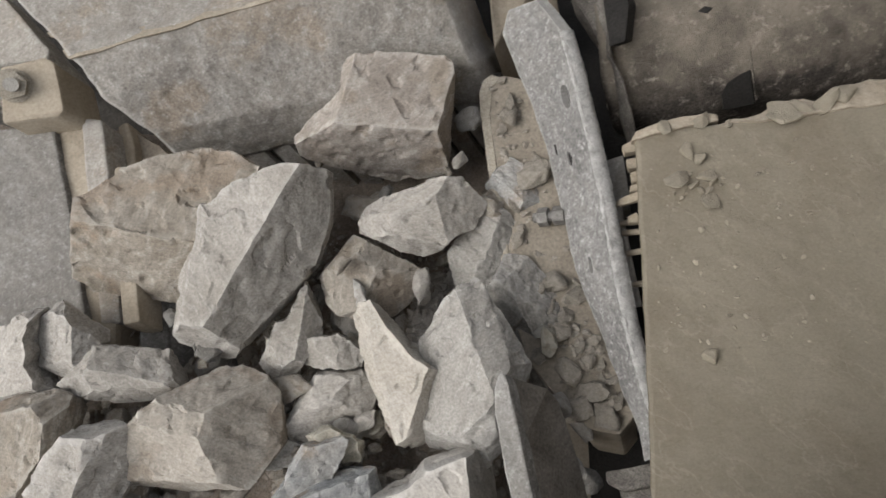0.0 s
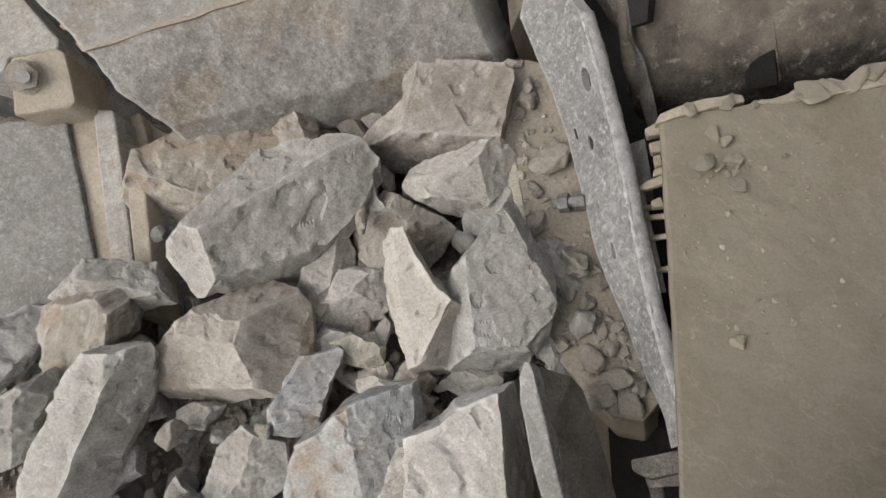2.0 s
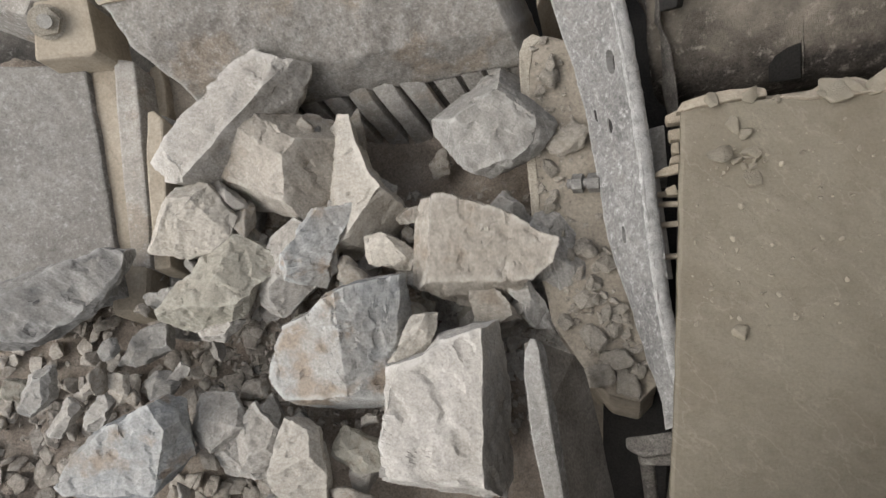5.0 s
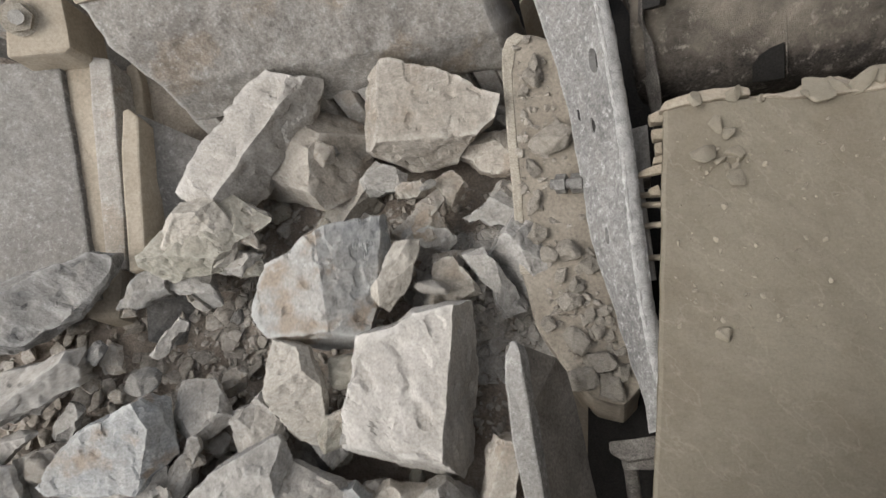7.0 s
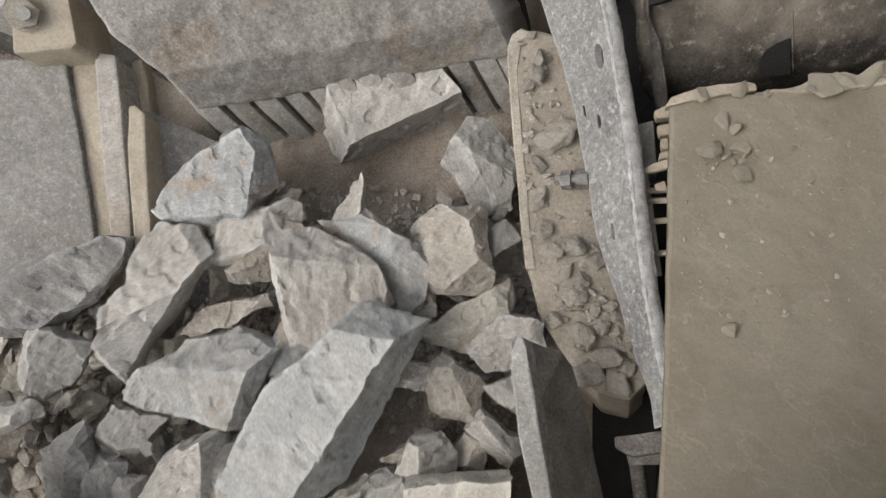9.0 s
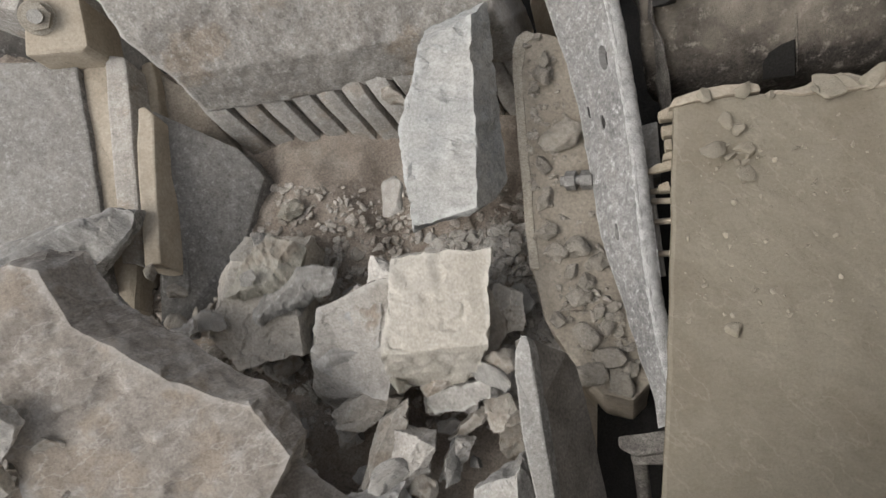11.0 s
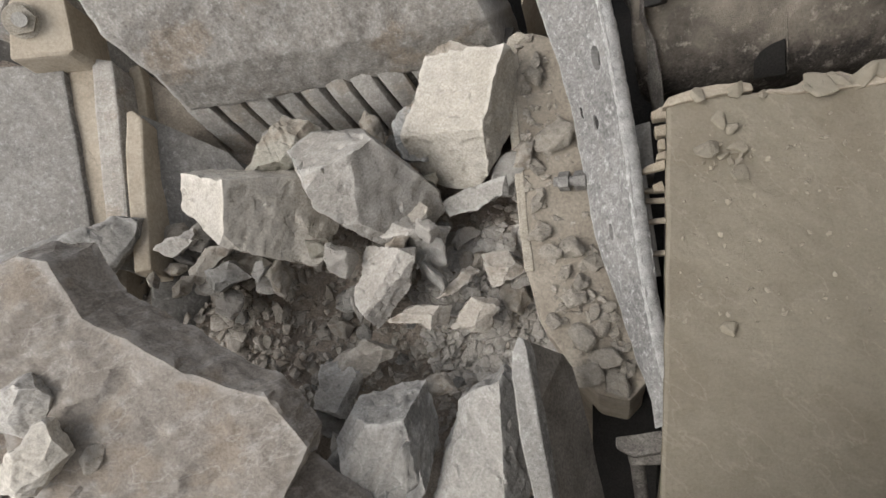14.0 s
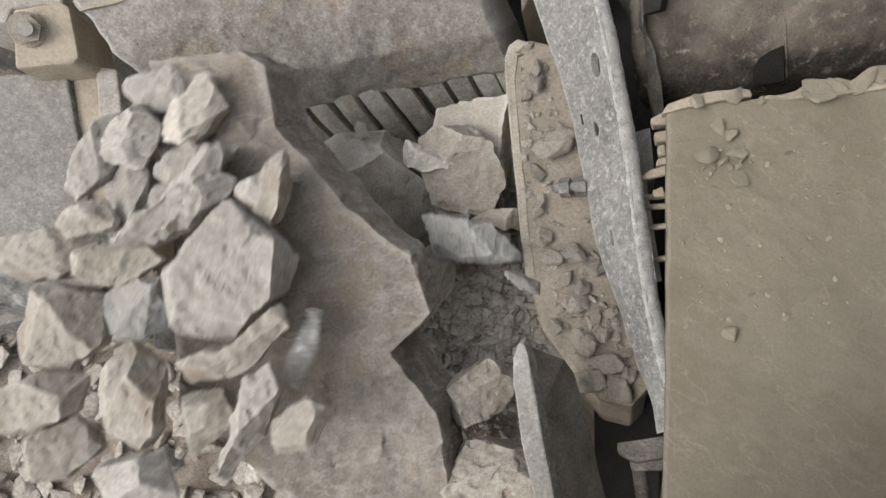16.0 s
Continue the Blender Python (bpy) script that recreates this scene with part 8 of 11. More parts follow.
rock('rock', 'pale', 0.073, 7191,
     [(-0.121, 0.018), (-0.005, 0.168), (0.111, 0.041), (0.088, -0.121), (-0.074, -0.121)],
     [(0.0, -1.890, -0.653, 0.241, 23.3, 15.7, 7.4),
      (3.0, -1.736, 0.023, 0.265, 23.3, 15.7, 7.4),
      (3.5, -1.653, 0.032, 0.282, 23.3, 15.7, 7.4),
      (6.0, -1.501, -0.028, 0.228, 23.3, 15.7, 7.4),
      (6.5, -1.520, -0.053, 0.183, 23.3, 15.7, 7.4),
      (7.0, -1.460, 0.081, 0.183, 23.3, 15.7, 7.4),
      (7.5, -1.462, 0.241, 0.213, 23.3, 15.7, 7.4),
      (8.5, -1.462, 0.291, -0.537, 23.3, 15.7, 7.4),
      (16.0, -1.462, 0.291, -1.087, 23.3, 15.7, 7.4)])
rock('rock', 'grey', 0.049, 2525,
     [(-0.081, -0.093), (-0.034, 0.072), (0.073, 0.119), (0.061, -0.023), (-0.034, -0.117)],
     [(0.0, -2.864, -0.113, 0.616, 20.5, 15.4, 6.3),
      (3.5, -2.514, 0.092, 0.554, 20.5, 15.4, 6.3),
      (6.0, -2.408, 0.111, 0.523, 20.5, 15.4, 6.3),
      (6.5, -2.434, 0.110, 0.468, 20.5, 15.4, 6.3),
      (7.0, -2.435, 0.114, 0.472, 20.5, 15.4, 6.3),
      (7.2, -2.429, 0.138, 0.476, 20.5, 15.4, 6.3),
      (8.2, -2.429, 0.188, -0.274, 20.5, 15.4, 6.3),
      (16.0, -2.429, 0.188, -0.824, 20.5, 15.4, 6.3)])
rock('rock', 'tan', 0.032, 1004,
     [(-0.085, -0.057), (0.046, 0.086), (0.070, 0.039), (-0.025, -0.069)],
     [(0.0, -2.600, -0.293, 0.496, 20.5, 15.4, 6.3),
      (3.5, -2.311, 0.041, 0.462, 20.5, 15.4, 6.3),
      (6.0, -2.229, 0.190, 0.456, 20.5, 15.4, 6.3),
      (6.5, -2.266, 0.187, 0.407, 20.5, 15.4, 6.3),
      (7.0, -2.269, 0.203, 0.414, 20.5, 15.4, 6.3),
      (7.2, -2.253, 0.239, 0.417, 20.5, 15.4, 6.3),
      (8.2, -2.253, 0.289, -0.333, 20.5, 15.4, 6.3),
      (16.0, -2.253, 0.289, -0.883, 20.5, 15.4, 6.3)])
rock('rock', 'tan', 0.037, 8840,
     [(-0.053, 0.063), (0.043, 0.063), (0.054, -0.057), (-0.041, -0.068)],
     [(0.0, -2.566, -0.489, 0.459, 20.5, 15.4, 6.3),
      (3.5, -2.204, 0.077, 0.435, 20.5, 15.4, 6.3),
      (6.0, -2.111, 0.180, 0.419, 20.5, 15.4, 6.3),
      (6.5, -2.143, 0.177, 0.370, 20.5, 15.4, 6.3),
      (7.0, -2.114, 0.313, 0.383, 20.5, 15.4, 6.3),
      (7.2, -2.116, 0.324, 0.389, 20.5, 15.4, 6.3),
      (8.2, -2.116, 0.374, -0.361, 20.5, 15.4, 6.3),
      (16.0, -2.116, 0.374, -0.911, 20.5, 15.4, 6.3)])
rock('rock', 'grey', 0.039, 2490,
     [(-0.071, -0.051), (0.000, 0.091), (0.071, 0.067), (0.000, -0.098)],
     [(0.0, -2.573, -0.503, 0.459, 20.5, 15.4, 6.3),
      (3.5, -2.177, -0.002, 0.414, 20.5, 15.4, 6.3),
      (6.0, -2.218, 0.059, 0.436, 20.5, 15.4, 6.3),
      (6.5, -2.236, 0.024, 0.378, 20.5, 15.4, 6.3),
      (7.0, -2.240, 0.040, 0.383, 20.5, 15.4, 6.3),
      (7.2, -2.222, 0.065, 0.385, 20.5, 15.4, 6.3),
      (8.2, -2.222, 0.115, -0.365, 20.5, 15.4, 6.3),
      (16.0, -2.222, 0.115, -0.915, 20.5, 15.4, 6.3)])
rock('rock', 'pale', 0.038, 5036,
     [(-0.079, -0.062), (0.016, 0.092), (0.075, 0.057), (-0.008, -0.085)],
     [(0.0, -2.771, -0.508, 0.521, 20.5, 15.4, 6.3),
      (3.5, -2.330, 0.032, 0.466, 20.5, 15.4, 6.3),
      (6.0, -2.343, 0.009, 0.469, 20.5, 15.4, 6.3),
      (6.5, -2.389, 0.018, 0.422, 20.5, 15.4, 6.3),
      (7.0, -2.372, 0.138, 0.435, 20.5, 15.4, 6.3),
      (7.2, -2.363, 0.151, 0.437, 20.5, 15.4, 6.3),
      (8.2, -2.363, 0.201, -0.313, 20.5, 15.4, 6.3),
      (16.0, -2.363, 0.201, -0.863, 20.5, 15.4, 6.3)])
rock('rock', 'pale', 0.035, 6689,
     [(-0.084, -0.072), (0.036, 0.095), (0.084, 0.072), (-0.036, -0.095)],
     [(0.0, -2.146, -0.469, 0.330, 20.5, 15.4, 6.3),
      (3.5, -2.068, 0.086, 0.395, 20.5, 15.4, 6.3),
      (6.0, -1.852, 0.225, 0.344, 20.5, 15.4, 6.3),
      (6.5, -1.884, 0.197, 0.297, 20.5, 15.4, 6.3),
      (7.0, -1.896, 0.424, 0.335, 20.5, 15.4, 6.3),
      (7.2, -1.879, 0.460, 0.339, 20.5, 15.4, 6.3),
      (8.2, -1.879, 0.510, -0.411, 20.5, 15.4, 6.3),
      (16.0, -1.879, 0.510, -0.961, 20.5, 15.4, 6.3)])
rock('rock', 'grey', 0.055, 9469,
     [(-0.138, -0.089), (-0.016, 0.082), (0.081, 0.106), (0.105, -0.016), (-0.041, -0.089)],
     [(0.0, -2.444, -0.070, 0.457, 20.5, 15.4, 6.3),
      (3.5, -1.961, 0.184, 0.368, 20.5, 15.4, 6.3),
      (6.0, -2.094, 0.404, 0.432, 20.5, 15.4, 6.3),
      (6.5, -2.086, 0.404, 0.372, 20.5, 15.4, 6.3),
      (7.0, -2.025, 0.622, 0.391, 20.5, 15.4, 6.3),
      (7.5, -2.000, 0.700, 0.408, 20.5, 15.4, 6.3),
      (8.5, -2.000, 0.750, -0.342, 20.5, 15.4, 6.3),
      (16.0, -2.000, 0.750, -0.892, 20.5, 15.4, 6.3)])
rock('rock', 'grey', 0.043, 9821,
     [(-0.123, 0.013), (0.075, 0.063), (0.100, -0.037), (-0.074, -0.049)],
     [(0.0, -2.226, -0.076, 0.387, 20.5, 15.4, 6.3),
      (3.5, -1.960, 0.493, 0.401, 20.5, 15.4, 6.3),
      (6.0, -2.021, 0.577, 0.412, 20.5, 15.4, 6.3),
      (6.5, -1.978, 0.587, 0.345, 20.5, 15.4, 6.3),
      (7.0, -1.846, 0.678, 0.326, 20.5, 15.4, 6.3),
      (7.5, -1.760, 0.758, 0.325, 20.5, 15.4, 6.3),
      (8.5, -1.760, 0.808, -0.425, 20.5, 15.4, 6.3),
      (16.0, -1.760, 0.808, -0.975, 20.5, 15.4, 6.3)])
rock('rock', 'pale', 0.044, 6973,
     [(-0.097, 0.022), (-0.024, 0.058), (0.122, 0.034), (0.025, -0.064), (-0.073, -0.052)],
     [(0.0, -1.997, -0.053, 0.353, 20.5, 15.4, 6.3),
      (3.5, -1.699, 0.430, 0.363, 20.5, 15.4, 6.3),
      (6.0, -1.774, 0.497, 0.377, 20.5, 15.4, 6.3),
      (6.5, -1.757, 0.613, 0.336, 20.5, 15.4, 6.3),
      (7.0, -1.652, 0.776, 0.336, 20.5, 15.4, 6.3),
      (7.5, -1.618, 0.891, 0.357, 20.5, 15.4, 6.3),
      (8.5, -1.618, 0.941, -0.393, 20.5, 15.4, 6.3),
      (16.0, -1.618, 0.941, -0.943, 20.5, 15.4, 6.3)])
rock('rock', 'pale', 0.054, 4892,
     [(-0.065, 0.040), (0.007, 0.159), (0.054, 0.064), (0.054, -0.126), (-0.053, -0.102)],
     [(0.0, -1.729, -0.445, 0.203, 20.5, 15.4, 6.3),
      (3.5, -1.515, 0.043, 0.220, 20.5, 15.4, 6.3),
      (6.0, -1.482, 0.124, 0.218, 20.5, 15.4, 6.3),
      (6.5, -1.437, 0.184, 0.165, 20.5, 15.4, 6.3),
      (7.0, -1.463, 0.141, 0.170, 20.5, 15.4, 6.3),
      (8.0, -1.463, 0.191, -0.580, 20.5, 15.4, 6.3),
      (16.0, -1.463, 0.191, -1.130, 20.5, 15.4, 6.3)])
rock('rock', 'pale', 0.057, 364,
     [(-0.121, 0.055), (-0.006, 0.101), (0.132, -0.037), (0.109, -0.083), (-0.075, -0.060)],
     [(0.0, -1.688, -0.630, 0.195, 20.5, 15.4, 6.3),
      (3.5, -1.607, -0.105, 0.269, 20.5, 15.4, 6.3),
      (6.0, -1.530, -0.046, 0.257, 20.5, 15.4, 6.3),
      (6.5, -1.508, -0.044, 0.202, 20.5, 15.4, 6.3),
      (7.0, -1.463, 0.110, 0.209, 20.5, 15.4, 6.3),
      (7.5, -1.400, 0.299, 0.224, 20.5, 15.4, 6.3),
      (8.5, -1.400, 0.349, -0.526, 20.5, 15.4, 6.3),
      (16.0, -1.400, 0.349, -1.076, 20.5, 15.4, 6.3)])
rock('rock', 'grey', 0.054, 6665,
     [(-0.114, -0.000), (-0.036, 0.091), (0.119, 0.026), (0.093, -0.052), (-0.062, -0.078)],
     [(0.0, -1.399, 0.208, 0.125, 20.5, 15.4, 6.3),
      (3.5, -1.218, 0.901, 0.217, 20.5, 15.4, 6.3),
      (6.0, -1.178, 1.221, 0.215, 20.5, 15.4, 6.3),
      (6.5, -1.143, 1.218, 0.163, 20.5, 15.4, 6.3),
      (7.0, -1.095, 1.240, 0.163, 20.5, 15.4, 6.3),
      (7.5, -1.045, 1.266, 0.168, 20.5, 15.4, 6.3),
      (8.5, -1.045, 1.316, -0.582, 20.5, 15.4, 6.3),
      (16.0, -1.045, 1.316, -1.132, 20.5, 15.4, 6.3)])
rock('rock', 'tan', 0.046, 4885,
     [(-0.139, -0.098), (0.089, 0.130), (0.128, 0.079), (-0.088, -0.124)],
     [(0.0, -1.139, 0.004, 0.036, 20.5, 15.4, 6.3),
      (3.5, -0.943, 0.730, 0.132, 20.5, 15.4, 6.3),
      (6.0, -0.955, 0.974, 0.139, 20.5, 15.4, 6.3),
      (6.5, -0.944, 1.040, 0.108, 20.5, 15.4, 6.3),
      (7.0, -0.927, 1.077, 0.118, 20.5, 15.4, 6.3),
      (7.5, -0.896, 1.165, 0.138, 20.5, 15.4, 6.3),
      (8.5, -0.896, 1.215, -0.612, 20.5, 15.4, 6.3),
      (16.0, -0.896, 1.215, -1.162, 20.5, 15.4, 6.3)])
rock('rock', 'grey', 0.061, 5785,
     [(-0.190, -0.030), (-0.012, 0.097), (0.140, 0.021), (0.114, -0.081)],
     [(0.0, -0.676, 0.032, -0.090, 20.5, 15.4, 6.3),
      (3.5, -0.717, 0.760, 0.057, 20.5, 15.4, 6.3),
      (6.0, -0.744, 0.948, 0.059, 20.5, 15.4, 6.3),
      (6.5, -0.721, 0.973, 0.022, 20.5, 15.4, 6.3),
      (7.0, -0.560, 1.146, 0.010, 20.5, 15.4, 6.3),
      (7.5, -0.607, 1.094, 0.030, 20.5, 15.4, 6.3),
      (8.5, -0.607, 1.144, -0.720, 20.5, 15.4, 6.3),
      (16.0, -0.607, 1.144, -1.270, 20.5, 15.4, 6.3)])
rock('rock', 'grey', 0.053, 7757,
     [(-0.149, -0.004), (-0.073, 0.084), (0.153, -0.004), (0.077, -0.080)],
     [(0.0, -0.929, 0.021, -0.039, 20.5, 15.4, 6.3),
      (3.5, -0.994, 0.632, 0.119, 20.5, 15.4, 6.3),
      (6.0, -0.919, 0.818, 0.095, 20.5, 15.4, 6.3),
      (6.5, -0.920, 0.824, 0.059, 20.5, 15.4, 6.3),
      (7.0, -0.873, 0.999, 0.079, 20.5, 15.4, 6.3),
      (7.5, -0.926, 1.065, 0.119, 20.5, 15.4, 6.3),
      (8.5, -0.926, 1.115, -0.631, 20.5, 15.4, 6.3),
      (16.0, -0.926, 1.115, -1.181, 20.5, 15.4, 6.3)])
rock('rock', 'tan', 0.035, 3604,
     [(-0.088, 0.015), (0.053, 0.053), (0.079, -0.023), (-0.049, -0.049)],
     [(0.0, -1.143, 0.003, 0.037, 20.9, 15.4, 6.4),
      (3.5, -1.049, 0.813, 0.180, 20.9, 15.4, 6.4),
      (6.0, -0.959, 1.154, 0.167, 20.9, 15.4, 6.4),
      (6.5, -0.925, 1.176, 0.123, 20.9, 15.4, 6.4),
      (7.0, -0.957, 1.200, 0.146, 20.9, 15.4, 6.4),
      (7.5, -0.931, 1.265, 0.165, 20.9, 15.4, 6.4),
      (8.5, -0.931, 1.315, -0.585, 20.9, 15.4, 6.4),
      (16.0, -0.931, 1.315, -1.135, 20.9, 15.4, 6.4)])
rock('rock', 'tan', 0.042, 2149,
     [(-0.086, 0.030), (0.004, 0.081), (0.081, 0.004), (0.004, -0.099)],
     [(0.0, -0.921, 0.025, -0.029, 20.9, 15.4, 6.4),
      (3.5, -0.900, 0.743, 0.121, 20.9, 15.4, 6.4),
      (6.0, -0.817, 1.048, 0.107, 20.9, 15.4, 6.4),
      (6.5, -0.786, 1.121, 0.074, 20.9, 15.4, 6.4),
      (7.0, -0.788, 1.230, 0.101, 20.9, 15.4, 6.4),
      (7.5, -0.782, 1.263, 0.120, 20.9, 15.4, 6.4),
      (8.5, -0.782, 1.313, -0.630, 20.9, 15.4, 6.4),
      (16.0, -0.782, 1.313, -1.180, 20.9, 15.4, 6.4)])
rock('rock', 'brown', 0.055, 8074,
     [(-0.087, -0.107), (-0.049, 0.096), (0.027, 0.121), (0.103, -0.056)],
     [(0.0, -1.147, 0.007, 0.039, 20.9, 15.4, 6.4),
      (3.5, -0.897, 0.643, 0.102, 20.9, 15.4, 6.4),
      (6.0, -0.892, 1.011, 0.125, 20.9, 15.4, 6.4),
      (6.5, -0.858, 1.032, 0.082, 20.9, 15.4, 6.4),
      (7.0, -0.885, 1.047, 0.100, 20.9, 15.4, 6.4),
      (7.5, -0.854, 1.148, 0.122, 20.9, 15.4, 6.4),
      (8.5, -0.854, 1.198, -0.628, 20.9, 15.4, 6.4),
      (16.0, -0.854, 1.198, -1.178, 20.9, 15.4, 6.4)])
rock('rock', 'pale', 0.060, 8883,
     [(-0.114, -0.057), (0.075, 0.191), (0.099, 0.132), (-0.008, -0.175)],
     [(0.0, -1.713, -1.592, 0.104, 21.3, 15.6, 6.4),
      (7.0, -1.728, -0.121, 0.280, 21.3, 15.6, 6.4),
      (7.5, -1.692, 0.038, 0.296, 21.3, 15.6, 6.4),
      (8.0, -1.633, 0.383, 0.329, 21.3, 15.6, 6.4),
      (8.5, -1.599, 0.700, 0.366, 21.3, 15.6, 6.4),
      (9.5, -1.599, 0.750, -0.384, 21.3, 15.6, 6.4),
      (16.0, -1.599, 0.750, -0.934, 21.3, 15.6, 6.4)])
rock('rock', 'pale', 0.071, 2109,
     [(-0.172, -0.006), (0.045, 0.115), (0.166, 0.066), (0.117, -0.030), (-0.075, -0.126)],
     [(0.0, -1.016, -1.700, -0.175, 21.3, 15.6, 6.4),
      (7.0, -1.029, -0.154, 0.007, 21.3, 15.6, 6.4),
      (7.5, -1.063, 0.128, 0.058, 21.3, 15.6, 6.4),
      (8.0, -1.037, 0.435, 0.095, 21.3, 15.6, 6.4),
      (8.5, -1.049, 0.824, 0.159, 21.3, 15.6, 6.4),
      (9.5, -1.049, 0.874, -0.591, 21.3, 15.6, 6.4),
      (16.0, -1.049, 0.874, -1.141, 21.3, 15.6, 6.4)])
rock('rock', 'tan', 0.090, 134,
     [(-0.101, -0.312), (-0.078, -0.054), (-0.007, 0.274), (0.133, 0.274), (0.040, -0.054), (-0.007, -0.312)],
     [(0.0, -0.462, -1.635, -0.290, 21.3, 15.6, 6.4),
      (7.5, -0.516, 0.139, -0.034, 21.3, 15.6, 6.4),
      (8.0, -0.535, 0.435, 0.010, 21.3, 15.6, 6.4),
      (8.5, -0.509, 0.791, 0.056, 21.3, 15.6, 6.4),
      (9.5, -0.509, 0.841, -0.694, 21.3, 15.6, 6.4),
      (16.0, -0.509, 0.841, -1.244, 21.3, 15.6, 6.4)])
rock('rock', 'pale', 0.086, 490,
     [(-0.188, -0.017), (-0.030, 0.140), (0.150, 0.095), (0.150, -0.085), (-0.098, -0.130)],
     [(0.0, -0.469, -1.777, -0.294, 21.3, 15.6, 6.4),
      (7.5, -0.509, -0.220, -0.084, 21.3, 15.6, 6.4),
      (8.0, -0.552, -0.020, -0.033, 21.3, 15.6, 6.4),
      (8.5, -0.576, 0.291, 0.018, 21.3, 15.6, 6.4),
      (9.0, -0.513, 0.526, 0.022, 21.3, 15.6, 6.4),
      (9.5, -0.551, 0.634, 0.060, 21.3, 15.6, 6.4),
      (10.5, -0.551, 0.684, -0.690, 21.3, 15.6, 6.4),
      (16.0, -0.551, 0.684, -1.240, 21.3, 15.6, 6.4)])
rock('rock', 'pale', 0.114, 9835,
     [(-0.205, -0.024), (-0.137, 0.111), (0.111, 0.224), (0.179, 0.066), (0.156, -0.160), (-0.183, -0.160)],
     [(0.0, -2.528, -1.778, 0.354, 21.3, 15.6, 6.4),
      (7.0, -2.218, -0.514, 0.387, 21.3, 15.6, 6.4),
      (7.5, -2.197, -0.279, 0.400, 21.3, 15.6, 6.4),
      (8.0, -2.096, -0.102, 0.423, 21.3, 15.6, 6.4),
      (8.5, -1.830, -0.175, 0.343, 21.3, 15.6, 6.4),
      (9.0, -1.651, -0.141, 0.286, 21.3, 15.6, 6.4),
      (9.5, -1.356, 0.076, 0.230, 21.3, 15.6, 6.4),
      (10.5, -1.356, 0.126, -0.520, 21.3, 15.6, 6.4),
      (16.0, -1.356, 0.126, -1.070, 21.3, 15.6, 6.4)])
rock('rock', 'tan', 0.063, 2593,
     [(-0.208, -0.080), (-0.078, 0.038), (0.182, 0.097), (0.205, 0.038), (-0.125, -0.103)],
     [(0.0, -1.852, -1.879, 0.082, 20.8, 15.6, 6.1),
      (7.5, -1.825, -0.213, 0.258, 20.8, 15.6, 6.1),
      (8.0, -1.799, -0.125, 0.267, 20.8, 15.6, 6.1),
      (8.5, -1.774, 0.171, 0.303, 20.8, 15.6, 6.1),
      (9.0, -1.678, 0.527, 0.312, 20.8, 15.6, 6.1),
      (10.0, -1.678, 0.577, -0.438, 20.8, 15.6, 6.1),
      (16.0, -1.678, 0.577, -0.988, 20.8, 15.6, 6.1)])
rock('rock', 'tan', 0.063, 7310,
     [(-0.147, -0.110), (-0.017, 0.103), (0.113, 0.114), (0.125, 0.008), (-0.088, -0.134)],
     [(0.0, -2.026, -1.893, 0.134, 20.8, 15.6, 6.1),
      (8.0, -2.241, -0.179, 0.390, 20.8, 15.6, 6.1),
      (8.5, -2.151, 0.138, 0.410, 20.8, 15.6, 6.1),
      (9.0, -2.074, 0.478, 0.422, 20.8, 15.6, 6.1),
      (10.0, -2.074, 0.528, -0.328, 20.8, 15.6, 6.1),
      (16.0, -2.074, 0.528, -0.878, 20.8, 15.6, 6.1)])
rock('rock', 'pale', 0.055, 1535,
     [(-0.104, -0.073), (0.055, 0.183), (0.079, 0.025), (-0.019, -0.146)],
     [(0.0, -1.338, -1.692, -0.015, 20.8, 15.6, 6.1),
      (7.5, -1.404, 0.080, 0.228, 20.8, 15.6, 6.1),
      (8.0, -1.400, 0.375, 0.269, 20.8, 15.6, 6.1),
      (8.5, -1.336, 0.911, 0.329, 20.8, 15.6, 6.1),
      (9.0, -1.201, 1.010, 0.292, 20.8, 15.6, 6.1),
      (9.5, -1.165, 1.217, 0.327, 20.8, 15.6, 6.1),
      (10.5, -1.165, 1.267, -0.423, 20.8, 15.6, 6.1),
      (16.0, -1.165, 1.267, -0.973, 20.8, 15.6, 6.1)])
rock('rock', 'blue', 0.083, 5704,
     [(-0.141, -0.043), (-0.039, 0.173), (0.120, 0.093), (0.120, -0.112), (-0.107, -0.134)],
     [(0.0, -1.487, -1.847, 0.006, 20.8, 15.6, 6.1),
      (8.0, -1.462, -0.339, 0.176, 20.8, 15.6, 6.1),
      (8.5, -1.506, -0.058, 0.239, 20.8, 15.6, 6.1),
      (9.0, -1.363, 0.389, 0.243, 20.8, 15.6, 6.1),
      (9.5, -1.131, 0.713, 0.229, 20.8, 15.6, 6.1),
      (10.5, -1.131, 0.763, -0.521, 20.8, 15.6, 6.1),
      (16.0, -1.131, 0.763, -1.071, 20.8, 15.6, 6.1)])
rock('rock', 'pale', 0.066, 861,
     [(-0.138, -0.046), (-0.069, 0.104), (0.162, 0.047), (0.024, -0.115)],
     [(0.0, -1.962, -2.120, 0.117, 20.7, 15.5, 6.4),
      (8.0, -1.977, -0.375, 0.315, 20.7, 15.5, 6.4),
      (8.5, -2.010, -0.228, 0.357, 20.7, 15.5, 6.4),
      (9.0, -1.979, 0.017, 0.367, 20.7, 15.5, 6.4),
      (9.5, -1.657, 0.299, 0.314, 20.7, 15.5, 6.4),
      (10.0, -1.658, 0.554, 0.377, 20.7, 15.5, 6.4),
      (11.0, -1.658, 0.604, -0.373, 20.7, 15.5, 6.4),
      (16.0, -1.658, 0.604, -0.923, 20.7, 15.5, 6.4)])
